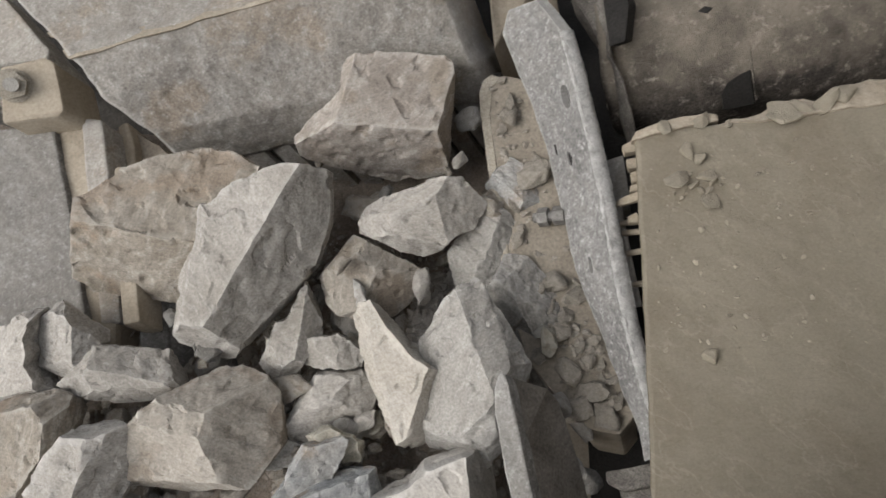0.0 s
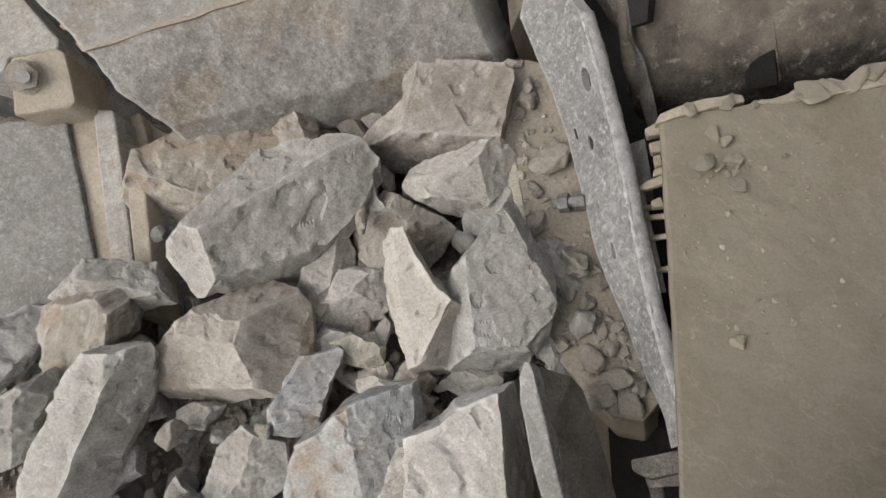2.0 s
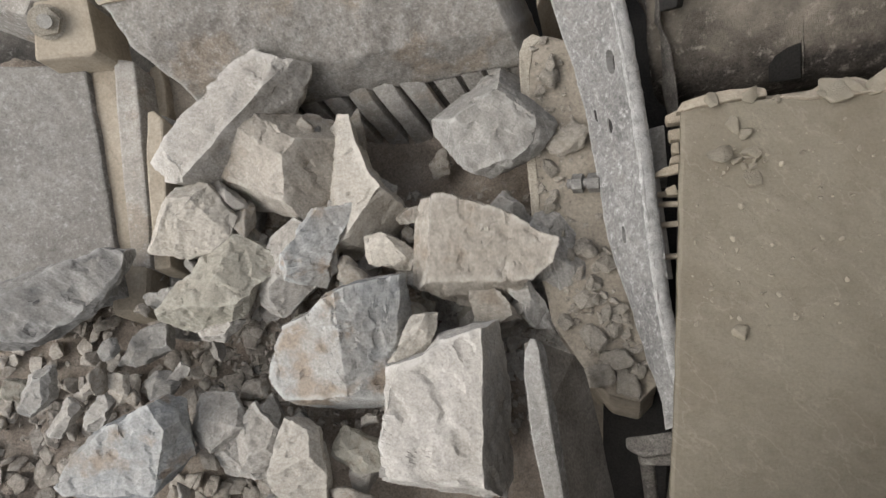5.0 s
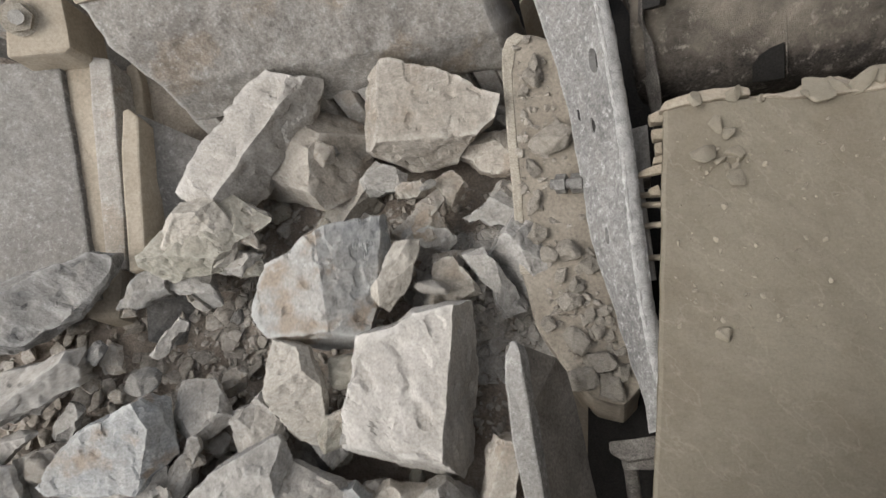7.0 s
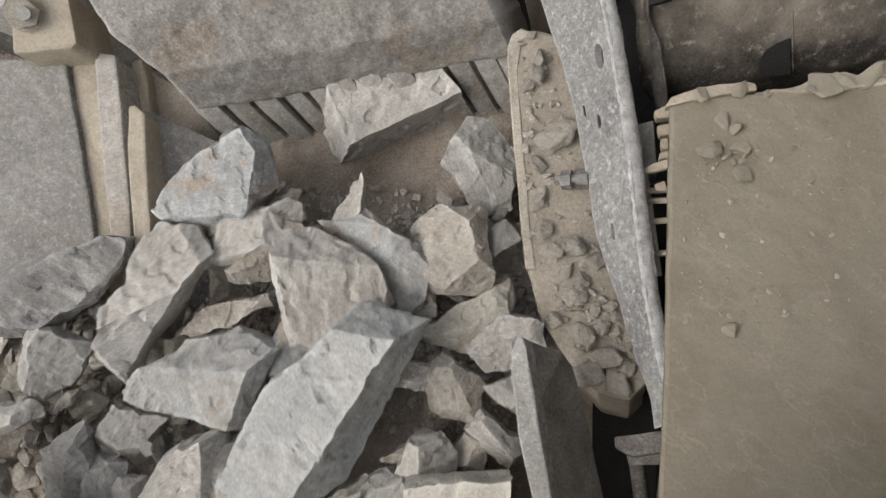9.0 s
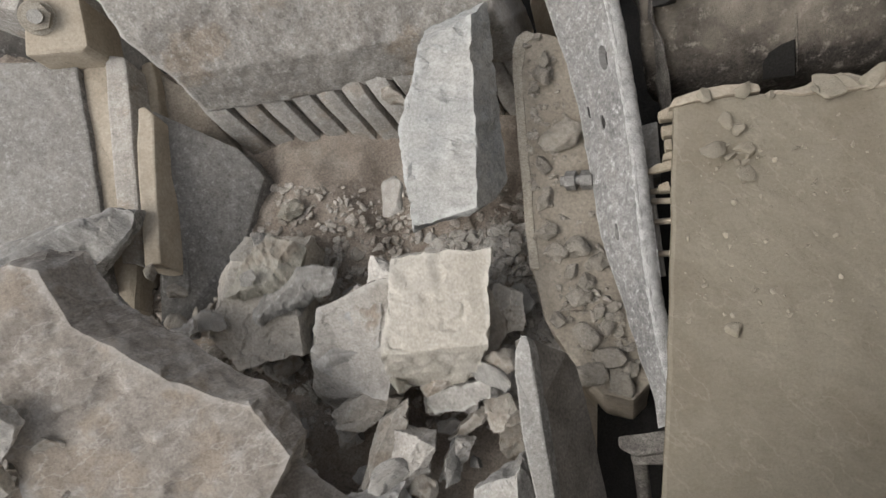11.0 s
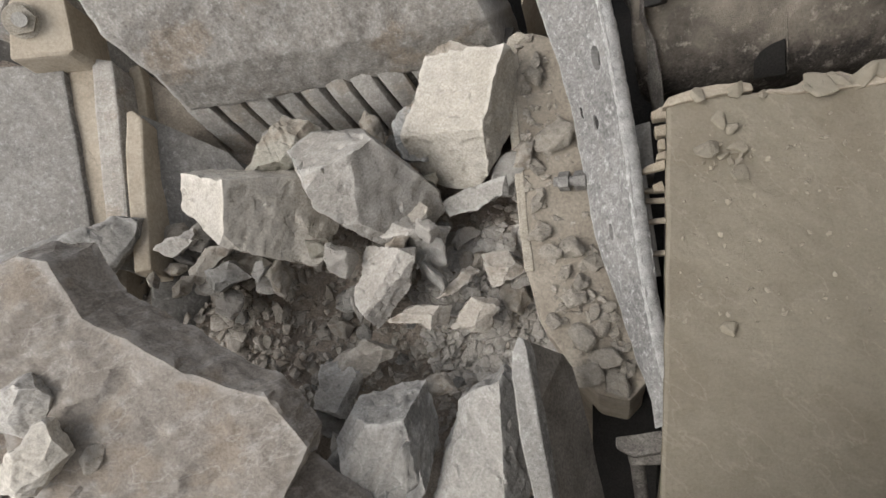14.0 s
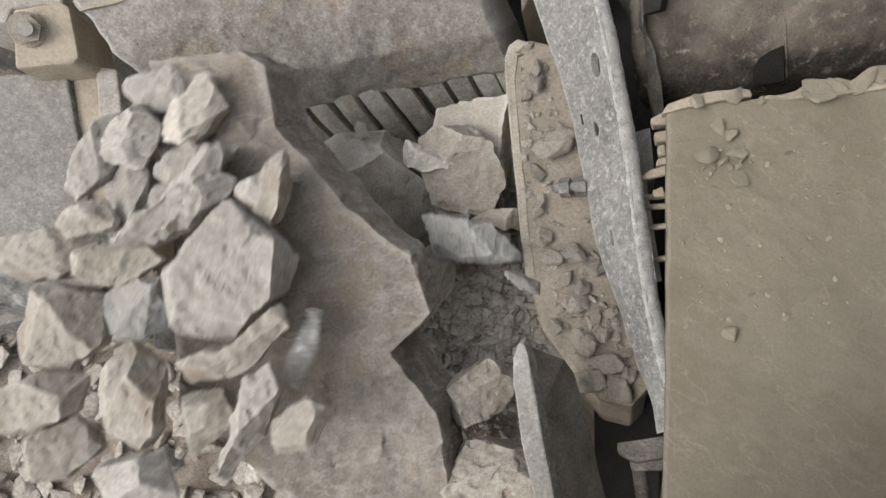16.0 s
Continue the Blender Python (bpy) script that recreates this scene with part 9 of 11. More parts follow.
rock('rock', 'grey', 0.083, 8107,
     [(-0.138, 0.059), (0.055, 0.196), (0.135, -0.123), (-0.081, -0.146)],
     [(0.0, -2.261, -2.152, 0.216, 20.7, 15.5, 6.4),
      (8.5, -2.253, -0.392, 0.408, 20.7, 15.5, 6.4),
      (9.0, -2.173, -0.149, 0.415, 20.7, 15.5, 6.4),
      (9.5, -2.092, 0.095, 0.424, 20.7, 15.5, 6.4),
      (10.0, -1.956, 0.429, 0.463, 20.7, 15.5, 6.4),
      (11.0, -1.956, 0.479, -0.287, 20.7, 15.5, 6.4),
      (16.0, -1.956, 0.479, -0.837, 20.7, 15.5, 6.4)])
rock('rock', 'grey', 0.057, 2249,
     [(-0.136, -0.033), (-0.044, 0.082), (0.140, 0.059), (0.025, -0.102)],
     [(0.0, -1.630, -2.105, 0.006, 20.7, 15.5, 6.4),
      (8.5, -1.723, -0.305, 0.247, 20.7, 15.5, 6.4),
      (9.0, -1.684, -0.050, 0.262, 20.7, 15.5, 6.4),
      (9.5, -1.604, 0.283, 0.285, 20.7, 15.5, 6.4),
      (10.0, -1.525, 0.645, 0.338, 20.7, 15.5, 6.4),
      (11.0, -1.525, 0.695, -0.412, 20.7, 15.5, 6.4),
      (16.0, -1.525, 0.695, -0.962, 20.7, 15.5, 6.4)])
rock('rock', 'pale', 0.057, 4605,
     [(-0.127, 0.035), (-0.058, 0.127), (0.127, -0.035), (0.058, -0.127)],
     [(0.0, -0.388, -2.034, -0.372, 20.7, 15.5, 6.4),
      (8.5, -0.540, -0.049, -0.066, 20.7, 15.5, 6.4),
      (9.0, -0.551, 0.146, -0.047, 20.7, 15.5, 6.4),
      (9.5, -0.513, 0.349, -0.022, 20.7, 15.5, 6.4),
      (10.0, -0.566, 0.623, 0.037, 20.7, 15.5, 6.4),
      (11.0, -0.566, 0.673, -0.713, 20.7, 15.5, 6.4),
      (16.0, -0.566, 0.673, -1.263, 20.7, 15.5, 6.4)])
rock('rock', 'pale', 0.054, 3099,
     [(-0.090, -0.023), (-0.044, 0.092), (0.071, 0.092), (0.071, -0.091), (-0.067, -0.080)],
     [(0.0, -1.755, -2.223, 0.051, 21.2, 15.2, 7.0),
      (9.0, -1.922, -0.237, 0.332, 21.2, 15.2, 7.0),
      (9.5, -1.795, 0.000, 0.326, 21.2, 15.2, 7.0),
      (10.0, -1.778, 0.267, 0.387, 21.2, 15.2, 7.0),
      (10.2, -1.762, 0.318, 0.386, 21.2, 15.2, 7.0),
      (11.2, -1.762, 0.368, -0.364, 21.2, 15.2, 7.0),
      (16.0, -1.762, 0.368, -0.914, 21.2, 15.2, 7.0)])
rock('rock', 'grey', 0.075, 9279,
     [(-0.154, -0.086), (0.003, 0.193), (0.115, 0.025), (0.092, -0.131)],
     [(0.0, -0.773, -2.128, -0.207, 21.2, 15.2, 7.0),
      (9.0, -0.801, -0.248, 0.019, 21.2, 15.2, 7.0),
      (9.5, -0.763, 0.014, 0.073, 21.2, 15.2, 7.0),
      (10.0, -0.820, 0.377, 0.147, 21.2, 15.2, 7.0),
      (10.2, -0.814, 0.460, 0.154, 21.2, 15.2, 7.0),
      (11.2, -0.814, 0.510, -0.596, 21.2, 15.2, 7.0),
      (16.0, -0.814, 0.510, -1.146, 21.2, 15.2, 7.0)])
rock('rock', 'blue', 0.088, 6317,
     [(-0.111, 0.002), (-0.066, 0.227), (0.102, 0.092), (0.124, -0.154), (-0.100, -0.154)],
     [(0.0, -0.461, -2.135, -0.304, 21.2, 15.2, 7.0),
      (9.0, -0.555, -0.230, -0.050, 21.2, 15.2, 7.0),
      (9.5, -0.538, 0.063, 0.014, 21.2, 15.2, 7.0),
      (10.0, -0.603, 0.382, 0.081, 21.2, 15.2, 7.0),
      (10.2, -0.599, 0.452, 0.087, 21.2, 15.2, 7.0),
      (11.2, -0.599, 0.502, -0.663, 21.2, 15.2, 7.0),
      (16.0, -0.599, 0.502, -1.213, 21.2, 15.2, 7.0)])
rock('rock', 'grey', 0.046, 3743,
     [(-0.119, 0.031), (0.004, 0.080), (0.102, -0.018), (0.028, -0.092)],
     [(0.0, -0.384, -2.143, -0.385, 20.8, 16.2, 7.2),
      (9.0, -0.497, 0.325, -0.041, 20.8, 16.2, 7.2),
      (9.5, -0.478, 0.674, 0.012, 20.8, 16.2, 7.2),
      (10.0, -0.540, 0.899, 0.067, 20.8, 16.2, 7.2),
      (10.2, -0.552, 0.961, 0.079, 20.8, 16.2, 7.2),
      (11.2, -0.552, 1.011, -0.671, 20.8, 16.2, 7.2),
      (16.0, -0.552, 1.011, -1.221, 20.8, 16.2, 7.2)])
rock('rock', 'tan', 0.056, 8850,
     [(-0.099, -0.026), (-0.028, 0.115), (0.114, 0.044), (-0.004, -0.133)],
     [(0.0, -1.620, -2.237, -0.029, 20.8, 16.2, 7.2),
      (9.5, -1.758, -0.246, 0.241, 20.8, 16.2, 7.2),
      (10.0, -1.670, 0.152, 0.296, 20.8, 16.2, 7.2),
      (10.2, -1.664, 0.230, 0.302, 20.8, 16.2, 7.2),
      (11.2, -1.664, 0.280, -0.448, 20.8, 16.2, 7.2),
      (16.0, -1.664, 0.280, -0.998, 20.8, 16.2, 7.2)])
rock('rock', 'pale', 0.069, 373,
     [(-0.078, -0.009), (-0.020, 0.221), (0.049, 0.175), (0.060, -0.193), (-0.020, -0.193)],
     [(0.0, -1.445, -2.223, -0.063, 20.8, 16.2, 7.2),
      (9.5, -1.420, -0.349, 0.153, 20.8, 16.2, 7.2),
      (10.0, -1.458, -0.019, 0.232, 20.8, 16.2, 7.2),
      (10.2, -1.462, 0.095, 0.244, 20.8, 16.2, 7.2),
      (11.2, -1.462, 0.145, -0.506, 20.8, 16.2, 7.2),
      (16.0, -1.462, 0.145, -1.056, 20.8, 16.2, 7.2)])
rock('rock', 'pale', 0.053, 5814,
     [(-0.121, -0.067), (-0.050, 0.075), (0.138, 0.051), (0.067, -0.043), (-0.050, -0.078)],
     [(0.0, -0.952, -2.176, -0.202, 20.8, 16.2, 7.2),
      (9.5, -0.977, 0.058, 0.085, 20.8, 16.2, 7.2),
      (10.0, -1.043, 0.357, 0.160, 20.8, 16.2, 7.2),
      (10.2, -1.040, 0.458, 0.171, 20.8, 16.2, 7.2),
      (11.2, -1.040, 0.508, -0.579, 20.8, 16.2, 7.2),
      (16.0, -1.040, 0.508, -1.129, 20.8, 16.2, 7.2)])
rock('rock', 'pale', 0.054, 6973,
     [(-0.090, 0.008), (0.029, 0.127), (0.101, 0.008), (-0.043, -0.135)],
     [(0.0, -1.131, -2.206, -0.177, 20.8, 16.2, 7.2),
      (9.5, -1.340, -0.069, 0.142, 20.8, 16.2, 7.2),
      (10.0, -1.361, 0.342, 0.225, 20.8, 16.2, 7.2),
      (10.2, -1.357, 0.428, 0.233, 20.8, 16.2, 7.2),
      (11.2, -1.357, 0.478, -0.517, 20.8, 16.2, 7.2),
      (16.0, -1.357, 0.478, -1.067, 20.8, 16.2, 7.2)])
rock('rock', 'pale', 0.127, 3936,
     [(-0.279, 0.016), (-0.136, 0.158), (0.268, 0.135), (0.244, -0.055), (0.006, -0.198), (-0.231, -0.103)],
     [(0.0, -2.710, -1.784, 0.402, 20.8, 16.2, 7.2),
      (9.0, -2.759, -0.163, 0.596, 20.8, 16.2, 7.2),
      (9.5, -2.498, 0.133, 0.557, 20.8, 16.2, 7.2),
      (10.0, -2.309, 0.392, 0.578, 20.8, 16.2, 7.2),
      (10.2, -2.228, 0.466, 0.561, 20.8, 16.2, 7.2),
      (11.2, -2.228, 0.516, -0.189, 20.8, 16.2, 7.2),
      (16.0, -2.228, 0.516, -0.739, 20.8, 16.2, 7.2)])
rock('rock', 'pale', 0.055, 33,
     [(-0.085, -0.040), (-0.061, 0.091), (0.082, 0.091), (0.058, -0.088), (-0.013, -0.112)],
     [(0.0, -1.429, -2.193, -0.038, 20.8, 16.2, 7.2),
      (9.5, -1.572, 0.209, 0.298, 20.8, 16.2, 7.2),
      (10.0, -1.551, 0.543, 0.363, 20.8, 16.2, 7.2),
      (10.2, -1.525, 0.633, 0.366, 20.8, 16.2, 7.2),
      (11.2, -1.525, 0.683, -0.384, 20.8, 16.2, 7.2),
      (16.0, -1.525, 0.683, -0.934, 20.8, 16.2, 7.2)])
rock('rock', 'tan', 0.064, 8537,
     [(-0.050, -0.236), (-0.026, 0.221), (0.046, 0.245), (0.046, 0.101), (0.022, -0.236)],
     [(0.0, -1.287, -2.233, -0.132, 20.8, 16.2, 7.2),
      (9.5, -1.386, -0.017, 0.161, 20.8, 16.2, 7.2),
      (10.0, -1.411, 0.433, 0.252, 20.8, 16.2, 7.2),
      (10.2, -1.398, 0.534, 0.260, 20.8, 16.2, 7.2),
      (11.2, -1.398, 0.584, -0.490, 20.8, 16.2, 7.2),
      (16.0, -1.398, 0.584, -1.040, 20.8, 16.2, 7.2)])
rock('rock', 'pale', 0.090, 1954,
     [(-0.180, -0.139), (-0.089, 0.088), (0.115, 0.224), (0.115, -0.139)],
     [(0.0, -1.081, -2.283, -0.154, 20.8, 16.2, 7.2),
      (9.5, -1.043, -0.328, 0.069, 20.8, 16.2, 7.2),
      (10.0, -1.066, -0.020, 0.144, 20.8, 16.2, 7.2),
      (10.2, -1.074, 0.068, 0.155, 20.8, 16.2, 7.2),
      (11.2, -1.074, 0.118, -0.595, 20.8, 16.2, 7.2),
      (16.0, -1.074, 0.118, -1.145, 20.8, 16.2, 7.2)])
rock('rock', 'grey', 0.055, 7549,
     [(-0.104, 0.025), (0.069, 0.099), (0.118, 0.025), (0.019, -0.074), (-0.080, -0.099)],
     [(0.0, -1.869, -2.588, 0.014, 21.6, 15.8, 6.1),
      (10.0, -2.083, -0.448, 0.362, 21.6, 15.8, 6.1),
      (12.3, -1.983, 0.788, 0.459, 21.6, 15.8, 6.1),
      (12.5, -1.970, 0.805, 0.457, 21.6, 15.8, 6.1),
      (13.0, -2.029, 0.775, 0.466, 21.6, 15.8, 6.1),
      (13.5, -2.075, 0.695, 0.453, 21.6, 15.8, 6.1),
      (14.5, -2.075, 0.745, -0.297, 21.6, 15.8, 6.1),
      (16.0, -2.075, 0.745, -0.847, 21.6, 15.8, 6.1)])
rock('rock', 'pale', 0.037, 2390,
     [(-0.116, -0.027), (0.071, 0.073), (0.096, 0.023), (-0.029, -0.064)],
     [(0.0, -1.700, -2.578, -0.038, 21.6, 15.8, 6.1),
      (10.0, -1.898, -0.302, 0.314, 21.6, 15.8, 6.1),
      (12.3, -1.826, 0.965, 0.441, 21.6, 15.8, 6.1),
      (12.5, -1.824, 0.973, 0.441, 21.6, 15.8, 6.1),
      (13.0, -1.875, 0.964, 0.451, 21.6, 15.8, 6.1),
      (13.5, -1.913, 0.909, 0.440, 21.6, 15.8, 6.1),
      (14.0, -1.919, 0.829, 0.428, 21.6, 15.8, 6.1),
      (15.0, -1.919, 0.879, -0.322, 21.6, 15.8, 6.1),
      (16.0, -1.919, 0.879, -0.872, 21.6, 15.8, 6.1)])
rock('rock', 'tan', 0.044, 9307,
     [(-0.092, -0.039), (-0.017, 0.061), (0.133, 0.086), (0.033, -0.014), (-0.042, -0.114)],
     [(0.0, -1.748, -2.606, -0.064, 21.6, 15.8, 6.1),
      (10.0, -1.928, -0.398, 0.290, 21.6, 15.8, 6.1),
      (12.3, -1.931, 0.734, 0.393, 21.6, 15.8, 6.1),
      (12.5, -1.928, 0.738, 0.391, 21.6, 15.8, 6.1),
      (13.0, -1.881, 0.819, 0.387, 21.6, 15.8, 6.1),
      (13.5, -1.941, 0.837, 0.395, 21.6, 15.8, 6.1),
      (14.0, -1.804, 0.771, 0.344, 21.6, 15.8, 6.1),
      (15.0, -1.804, 0.821, -0.406, 21.6, 15.8, 6.1),
      (16.0, -1.804, 0.821, -0.956, 21.6, 15.8, 6.1)])
rock('rock', 'tan', 0.077, 9996,
     [(-0.126, -0.173), (-0.031, 0.137), (0.089, 0.232), (0.089, -0.054), (-0.054, -0.197)],
     [(0.0, -0.933, -2.529, -0.271, 21.6, 15.8, 6.1),
      (10.0, -1.010, -0.401, 0.042, 21.6, 15.8, 6.1),
      (12.3, -0.939, 0.379, 0.080, 21.6, 15.8, 6.1),
      (12.5, -0.938, 0.393, 0.080, 21.6, 15.8, 6.1),
      (13.0, -0.949, 0.498, 0.097, 21.6, 15.8, 6.1),
      (13.5, -0.894, 0.620, 0.093, 21.6, 15.8, 6.1),
      (14.5, -0.894, 0.670, -0.657, 21.6, 15.8, 6.1),
      (16.0, -0.894, 0.670, -1.207, 21.6, 15.8, 6.1)])
rock('rock', 'cream', 0.060, 1783,
     [(-0.114, -0.095), (-0.039, 0.119), (0.087, 0.081), (0.087, -0.082)],
     [(0.0, -0.473, -2.499, -0.411, 21.6, 15.8, 6.1),
      (10.0, -0.558, 0.081, -0.056, 21.6, 15.8, 6.1),
      (12.3, -0.565, 1.175, 0.094, 21.6, 15.8, 6.1),
      (12.5, -0.551, 1.204, 0.094, 21.6, 15.8, 6.1),
      (13.0, -0.502, 1.236, 0.082, 21.6, 15.8, 6.1),
      (13.5, -0.500, 1.183, 0.066, 21.6, 15.8, 6.1),
      (14.5, -0.500, 1.233, -0.684, 21.6, 15.8, 6.1),
      (16.0, -0.500, 1.233, -1.234, 21.6, 15.8, 6.1)])
rock('rock', 'blue', 0.085, 8628,
     [(-0.141, 0.048), (-0.011, 0.164), (0.118, 0.125), (0.092, -0.160), (-0.089, -0.134)],
     [(0.0, -0.944, -2.571, -0.320, 21.6, 15.8, 6.1),
      (10.0, -1.108, -0.208, 0.048, 21.6, 15.8, 6.1),
      (12.3, -1.185, 1.311, 0.255, 21.6, 15.8, 6.1),
      (12.5, -1.165, 1.356, 0.257, 21.6, 15.8, 6.1),
      (13.0, -1.177, 1.369, 0.259, 21.6, 15.8, 6.1),
      (13.5, -1.100, 1.403, 0.230, 21.6, 15.8, 6.1),
      (14.0, -0.943, 1.465, 0.195, 21.6, 15.8, 6.1),
      (15.0, -0.943, 1.515, -0.555, 21.6, 15.8, 6.1),
      (16.0, -0.943, 1.515, -1.105, 21.6, 15.8, 6.1)])
rock('rock', 'grey', 0.046, 6158,
     [(-0.136, -0.022), (-0.024, 0.052), (0.175, 0.040), (-0.049, -0.072)],
     [(0.0, -0.945, -2.528, -0.267, 21.6, 15.8, 6.1),
      (10.0, -1.149, -0.313, 0.088, 21.6, 15.8, 6.1),
      (12.3, -1.215, 0.956, 0.254, 21.6, 15.8, 6.1),
      (12.5, -1.202, 0.985, 0.254, 21.6, 15.8, 6.1),
      (13.0, -1.176, 1.219, 0.283, 21.6, 15.8, 6.1),
      (13.5, -1.149, 1.247, 0.269, 21.6, 15.8, 6.1),
      (14.5, -1.149, 1.297, -0.481, 21.6, 15.8, 6.1),
      (16.0, -1.149, 1.297, -1.031, 21.6, 15.8, 6.1)])
rock('rock', 'tan', 0.053, 4704,
     [(-0.116, -0.065), (0.042, 0.129), (0.115, 0.056), (-0.043, -0.126)],
     [(0.0, -0.766, -2.699, -0.318, 20.6, 15.4, 5.7),
      (12.5, -0.797, 0.701, 0.106, 20.6, 15.4, 5.7),
      (13.0, -0.841, 0.794, 0.131, 20.6, 15.4, 5.7),
      (13.5, -0.877, 0.886, 0.150, 20.6, 15.4, 5.7),
      (14.0, -0.959, 0.994, 0.193, 20.6, 15.4, 5.7),
      (14.5, -0.878, 0.755, 0.127, 20.6, 15.4, 5.7),
      (15.0, -0.908, 0.891, 0.159, 20.6, 15.4, 5.7),
      (15.5, -0.874, 0.926, 0.184, 20.6, 15.4, 5.7),
      (16.0, -0.874, 0.976, -0.566, 20.6, 15.4, 5.7)])
rock('rock', 'grey', 0.067, 1024,
     [(-0.100, -0.094), (-0.076, 0.097), (0.019, 0.121), (0.127, 0.073), (0.019, -0.142)],
     [(0.0, -0.940, -2.741, -0.308, 20.6, 15.4, 5.7),
      (10.0, -1.160, -0.607, 0.063, 20.6, 15.4, 5.7),
      (12.5, -1.199, 0.110, 0.096, 20.6, 15.4, 5.7),
      (13.0, -1.201, 0.213, 0.108, 20.6, 15.4, 5.7),
      (13.5, -1.202, 0.279, 0.112, 20.6, 15.4, 5.7),
      (14.0, -1.202, 0.294, 0.119, 20.6, 15.4, 5.7),
      (14.5, -1.197, 0.286, 0.113, 20.6, 15.4, 5.7),
      (15.0, -1.062, 0.608, 0.120, 20.6, 15.4, 5.7),
      (15.5, -1.038, 0.741, 0.161, 20.6, 15.4, 5.7),
      (16.0, -1.038, 0.791, -0.589, 20.6, 15.4, 5.7)])
rock('rock', 'grey', 0.037, 6208,
     [(-0.070, 0.005), (0.023, 0.099), (0.058, -0.065), (-0.024, -0.065)],
     [(0.0, -0.927, -2.747, -0.313, 20.6, 15.4, 5.7),
      (10.0, -1.153, -0.811, 0.051, 20.6, 15.4, 5.7),
      (12.5, -1.190, -0.026, 0.074, 20.6, 15.4, 5.7),
      (13.0, -1.182, -0.024, 0.069, 20.6, 15.4, 5.7),
      (14.0, -1.173, -0.011, 0.069, 20.6, 15.4, 5.7),
      (14.5, -1.175, 0.012, 0.072, 20.6, 15.4, 5.7),
      (15.0, -1.169, 0.160, 0.086, 20.6, 15.4, 5.7),
      (15.5, -1.040, 0.345, 0.098, 20.6, 15.4, 5.7),
      (16.0, -1.040, 0.395, -0.652, 20.6, 15.4, 5.7)])
rock('rock', 'tan', 0.047, 7466,
     [(-0.178, -0.026), (-0.030, 0.048), (0.119, 0.048), (0.094, -0.051)],
     [(0.0, -0.754, -2.715, -0.343, 21.7, 15.9, 5.6),
      (14.0, -0.866, 0.621, 0.089, 21.7, 15.9, 5.6),
      (14.5, -0.845, 0.651, 0.082, 21.7, 15.9, 5.6),
      (15.0, -0.874, 0.906, 0.131, 21.7, 15.9, 5.6),
      (15.5, -0.758, 0.974, 0.136, 21.7, 15.9, 5.6),
      (16.0, -0.582, 1.090, 0.095, 21.7, 15.9, 5.6)])
rock('rock', 'tan', 0.057, 8206,
     [(-0.147, -0.030), (0.013, 0.093), (0.160, 0.044), (-0.036, -0.104)],
     [(0.0, -0.775, -2.714, -0.337, 21.7, 15.9, 5.6),
      (14.0, -1.116, 0.411, 0.131, 21.7, 15.9, 5.6),
      (14.5, -1.050, 0.444, 0.113, 21.7, 15.9, 5.6),
      (15.0, -0.998, 0.652, 0.128, 21.7, 15.9, 5.6),
      (15.5, -0.887, 0.817, 0.149, 21.7, 15.9, 5.6),
      (16.0, -0.846, 0.892, 0.140, 21.7, 15.9, 5.6)])
rock('rock', 'tan', 0.051, 4046,
     [(-0.122, -0.054), (-0.023, 0.081), (0.100, 0.069), (0.051, -0.079)],
     [(0.0, -0.621, -2.723, -0.406, 21.7, 15.9, 5.6),
      (14.0, -0.656, 0.652, 0.011, 21.7, 15.9, 5.6),
      (14.5, -0.608, 0.636, -0.010, 21.7, 15.9, 5.6),
      (15.0, -0.637, 0.694, 0.006, 21.7, 15.9, 5.6),
      (15.5, -0.645, 0.823, 0.055, 21.7, 15.9, 5.6),
      (16.0, -0.624, 0.971, 0.067, 21.7, 15.9, 5.6)])
rock('rock', 'pale', 0.062, 1633,
     [(-0.145, -0.044), (-0.133, 0.094), (0.179, 0.006), (0.154, -0.069)],
     [(0.0, -0.754, -2.760, -0.295, 21.7, 15.6, 5.8),
      (14.0, -1.000, 0.987, 0.235, 21.7, 15.6, 5.8),
      (15.0, -0.955, 0.983, 0.219, 21.7, 15.6, 5.8),
      (15.5, -0.859, 1.200, 0.257, 21.7, 15.6, 5.8),
      (16.0, -0.853, 1.312, 0.266, 21.7, 15.6, 5.8)])
rock('rock', 'pale', 0.092, 729,
     [(-0.153, -0.257), (-0.060, 0.069), (0.080, 0.278), (0.173, 0.324), (0.080, 0.022), (-0.060, -0.303)],
     [(0.0, -1.105, -2.303, -0.158, 20.8, 16.2, 7.2),
      (9.5, -1.185, -0.118, 0.136, 20.8, 16.2, 7.2),
      (10.0, -1.215, 0.202, 0.205, 20.8, 16.2, 7.2),
      (10.2, -1.225, 0.294, 0.217, 20.8, 16.2, 7.2),
      (11.2, -1.225, 0.344, -0.533, 20.8, 16.2, 7.2),
      (16.0, -1.225, 0.344, -1.083, 20.8, 16.2, 7.2)])
rock('rock', 'pale', 0.098, 8112,
     [(-0.257, -0.099), (-0.098, 0.037), (0.083, 0.151), (0.219, 0.264), (0.196, 0.060), (-0.098, -0.212)],
     [(0.0, -1.086, -2.285, -0.143, 20.8, 16.2, 7.2),
      (9.5, -1.100, -0.309, 0.093, 20.8, 16.2, 7.2),
      (10.0, -1.143, -0.004, 0.181, 20.8, 16.2, 7.2),
      (10.2, -1.152, 0.084, 0.191, 20.8, 16.2, 7.2),
      (11.2, -1.152, 0.134, -0.559, 20.8, 16.2, 7.2),
      (16.0, -1.152, 0.134, -1.109, 20.8, 16.2, 7.2)])
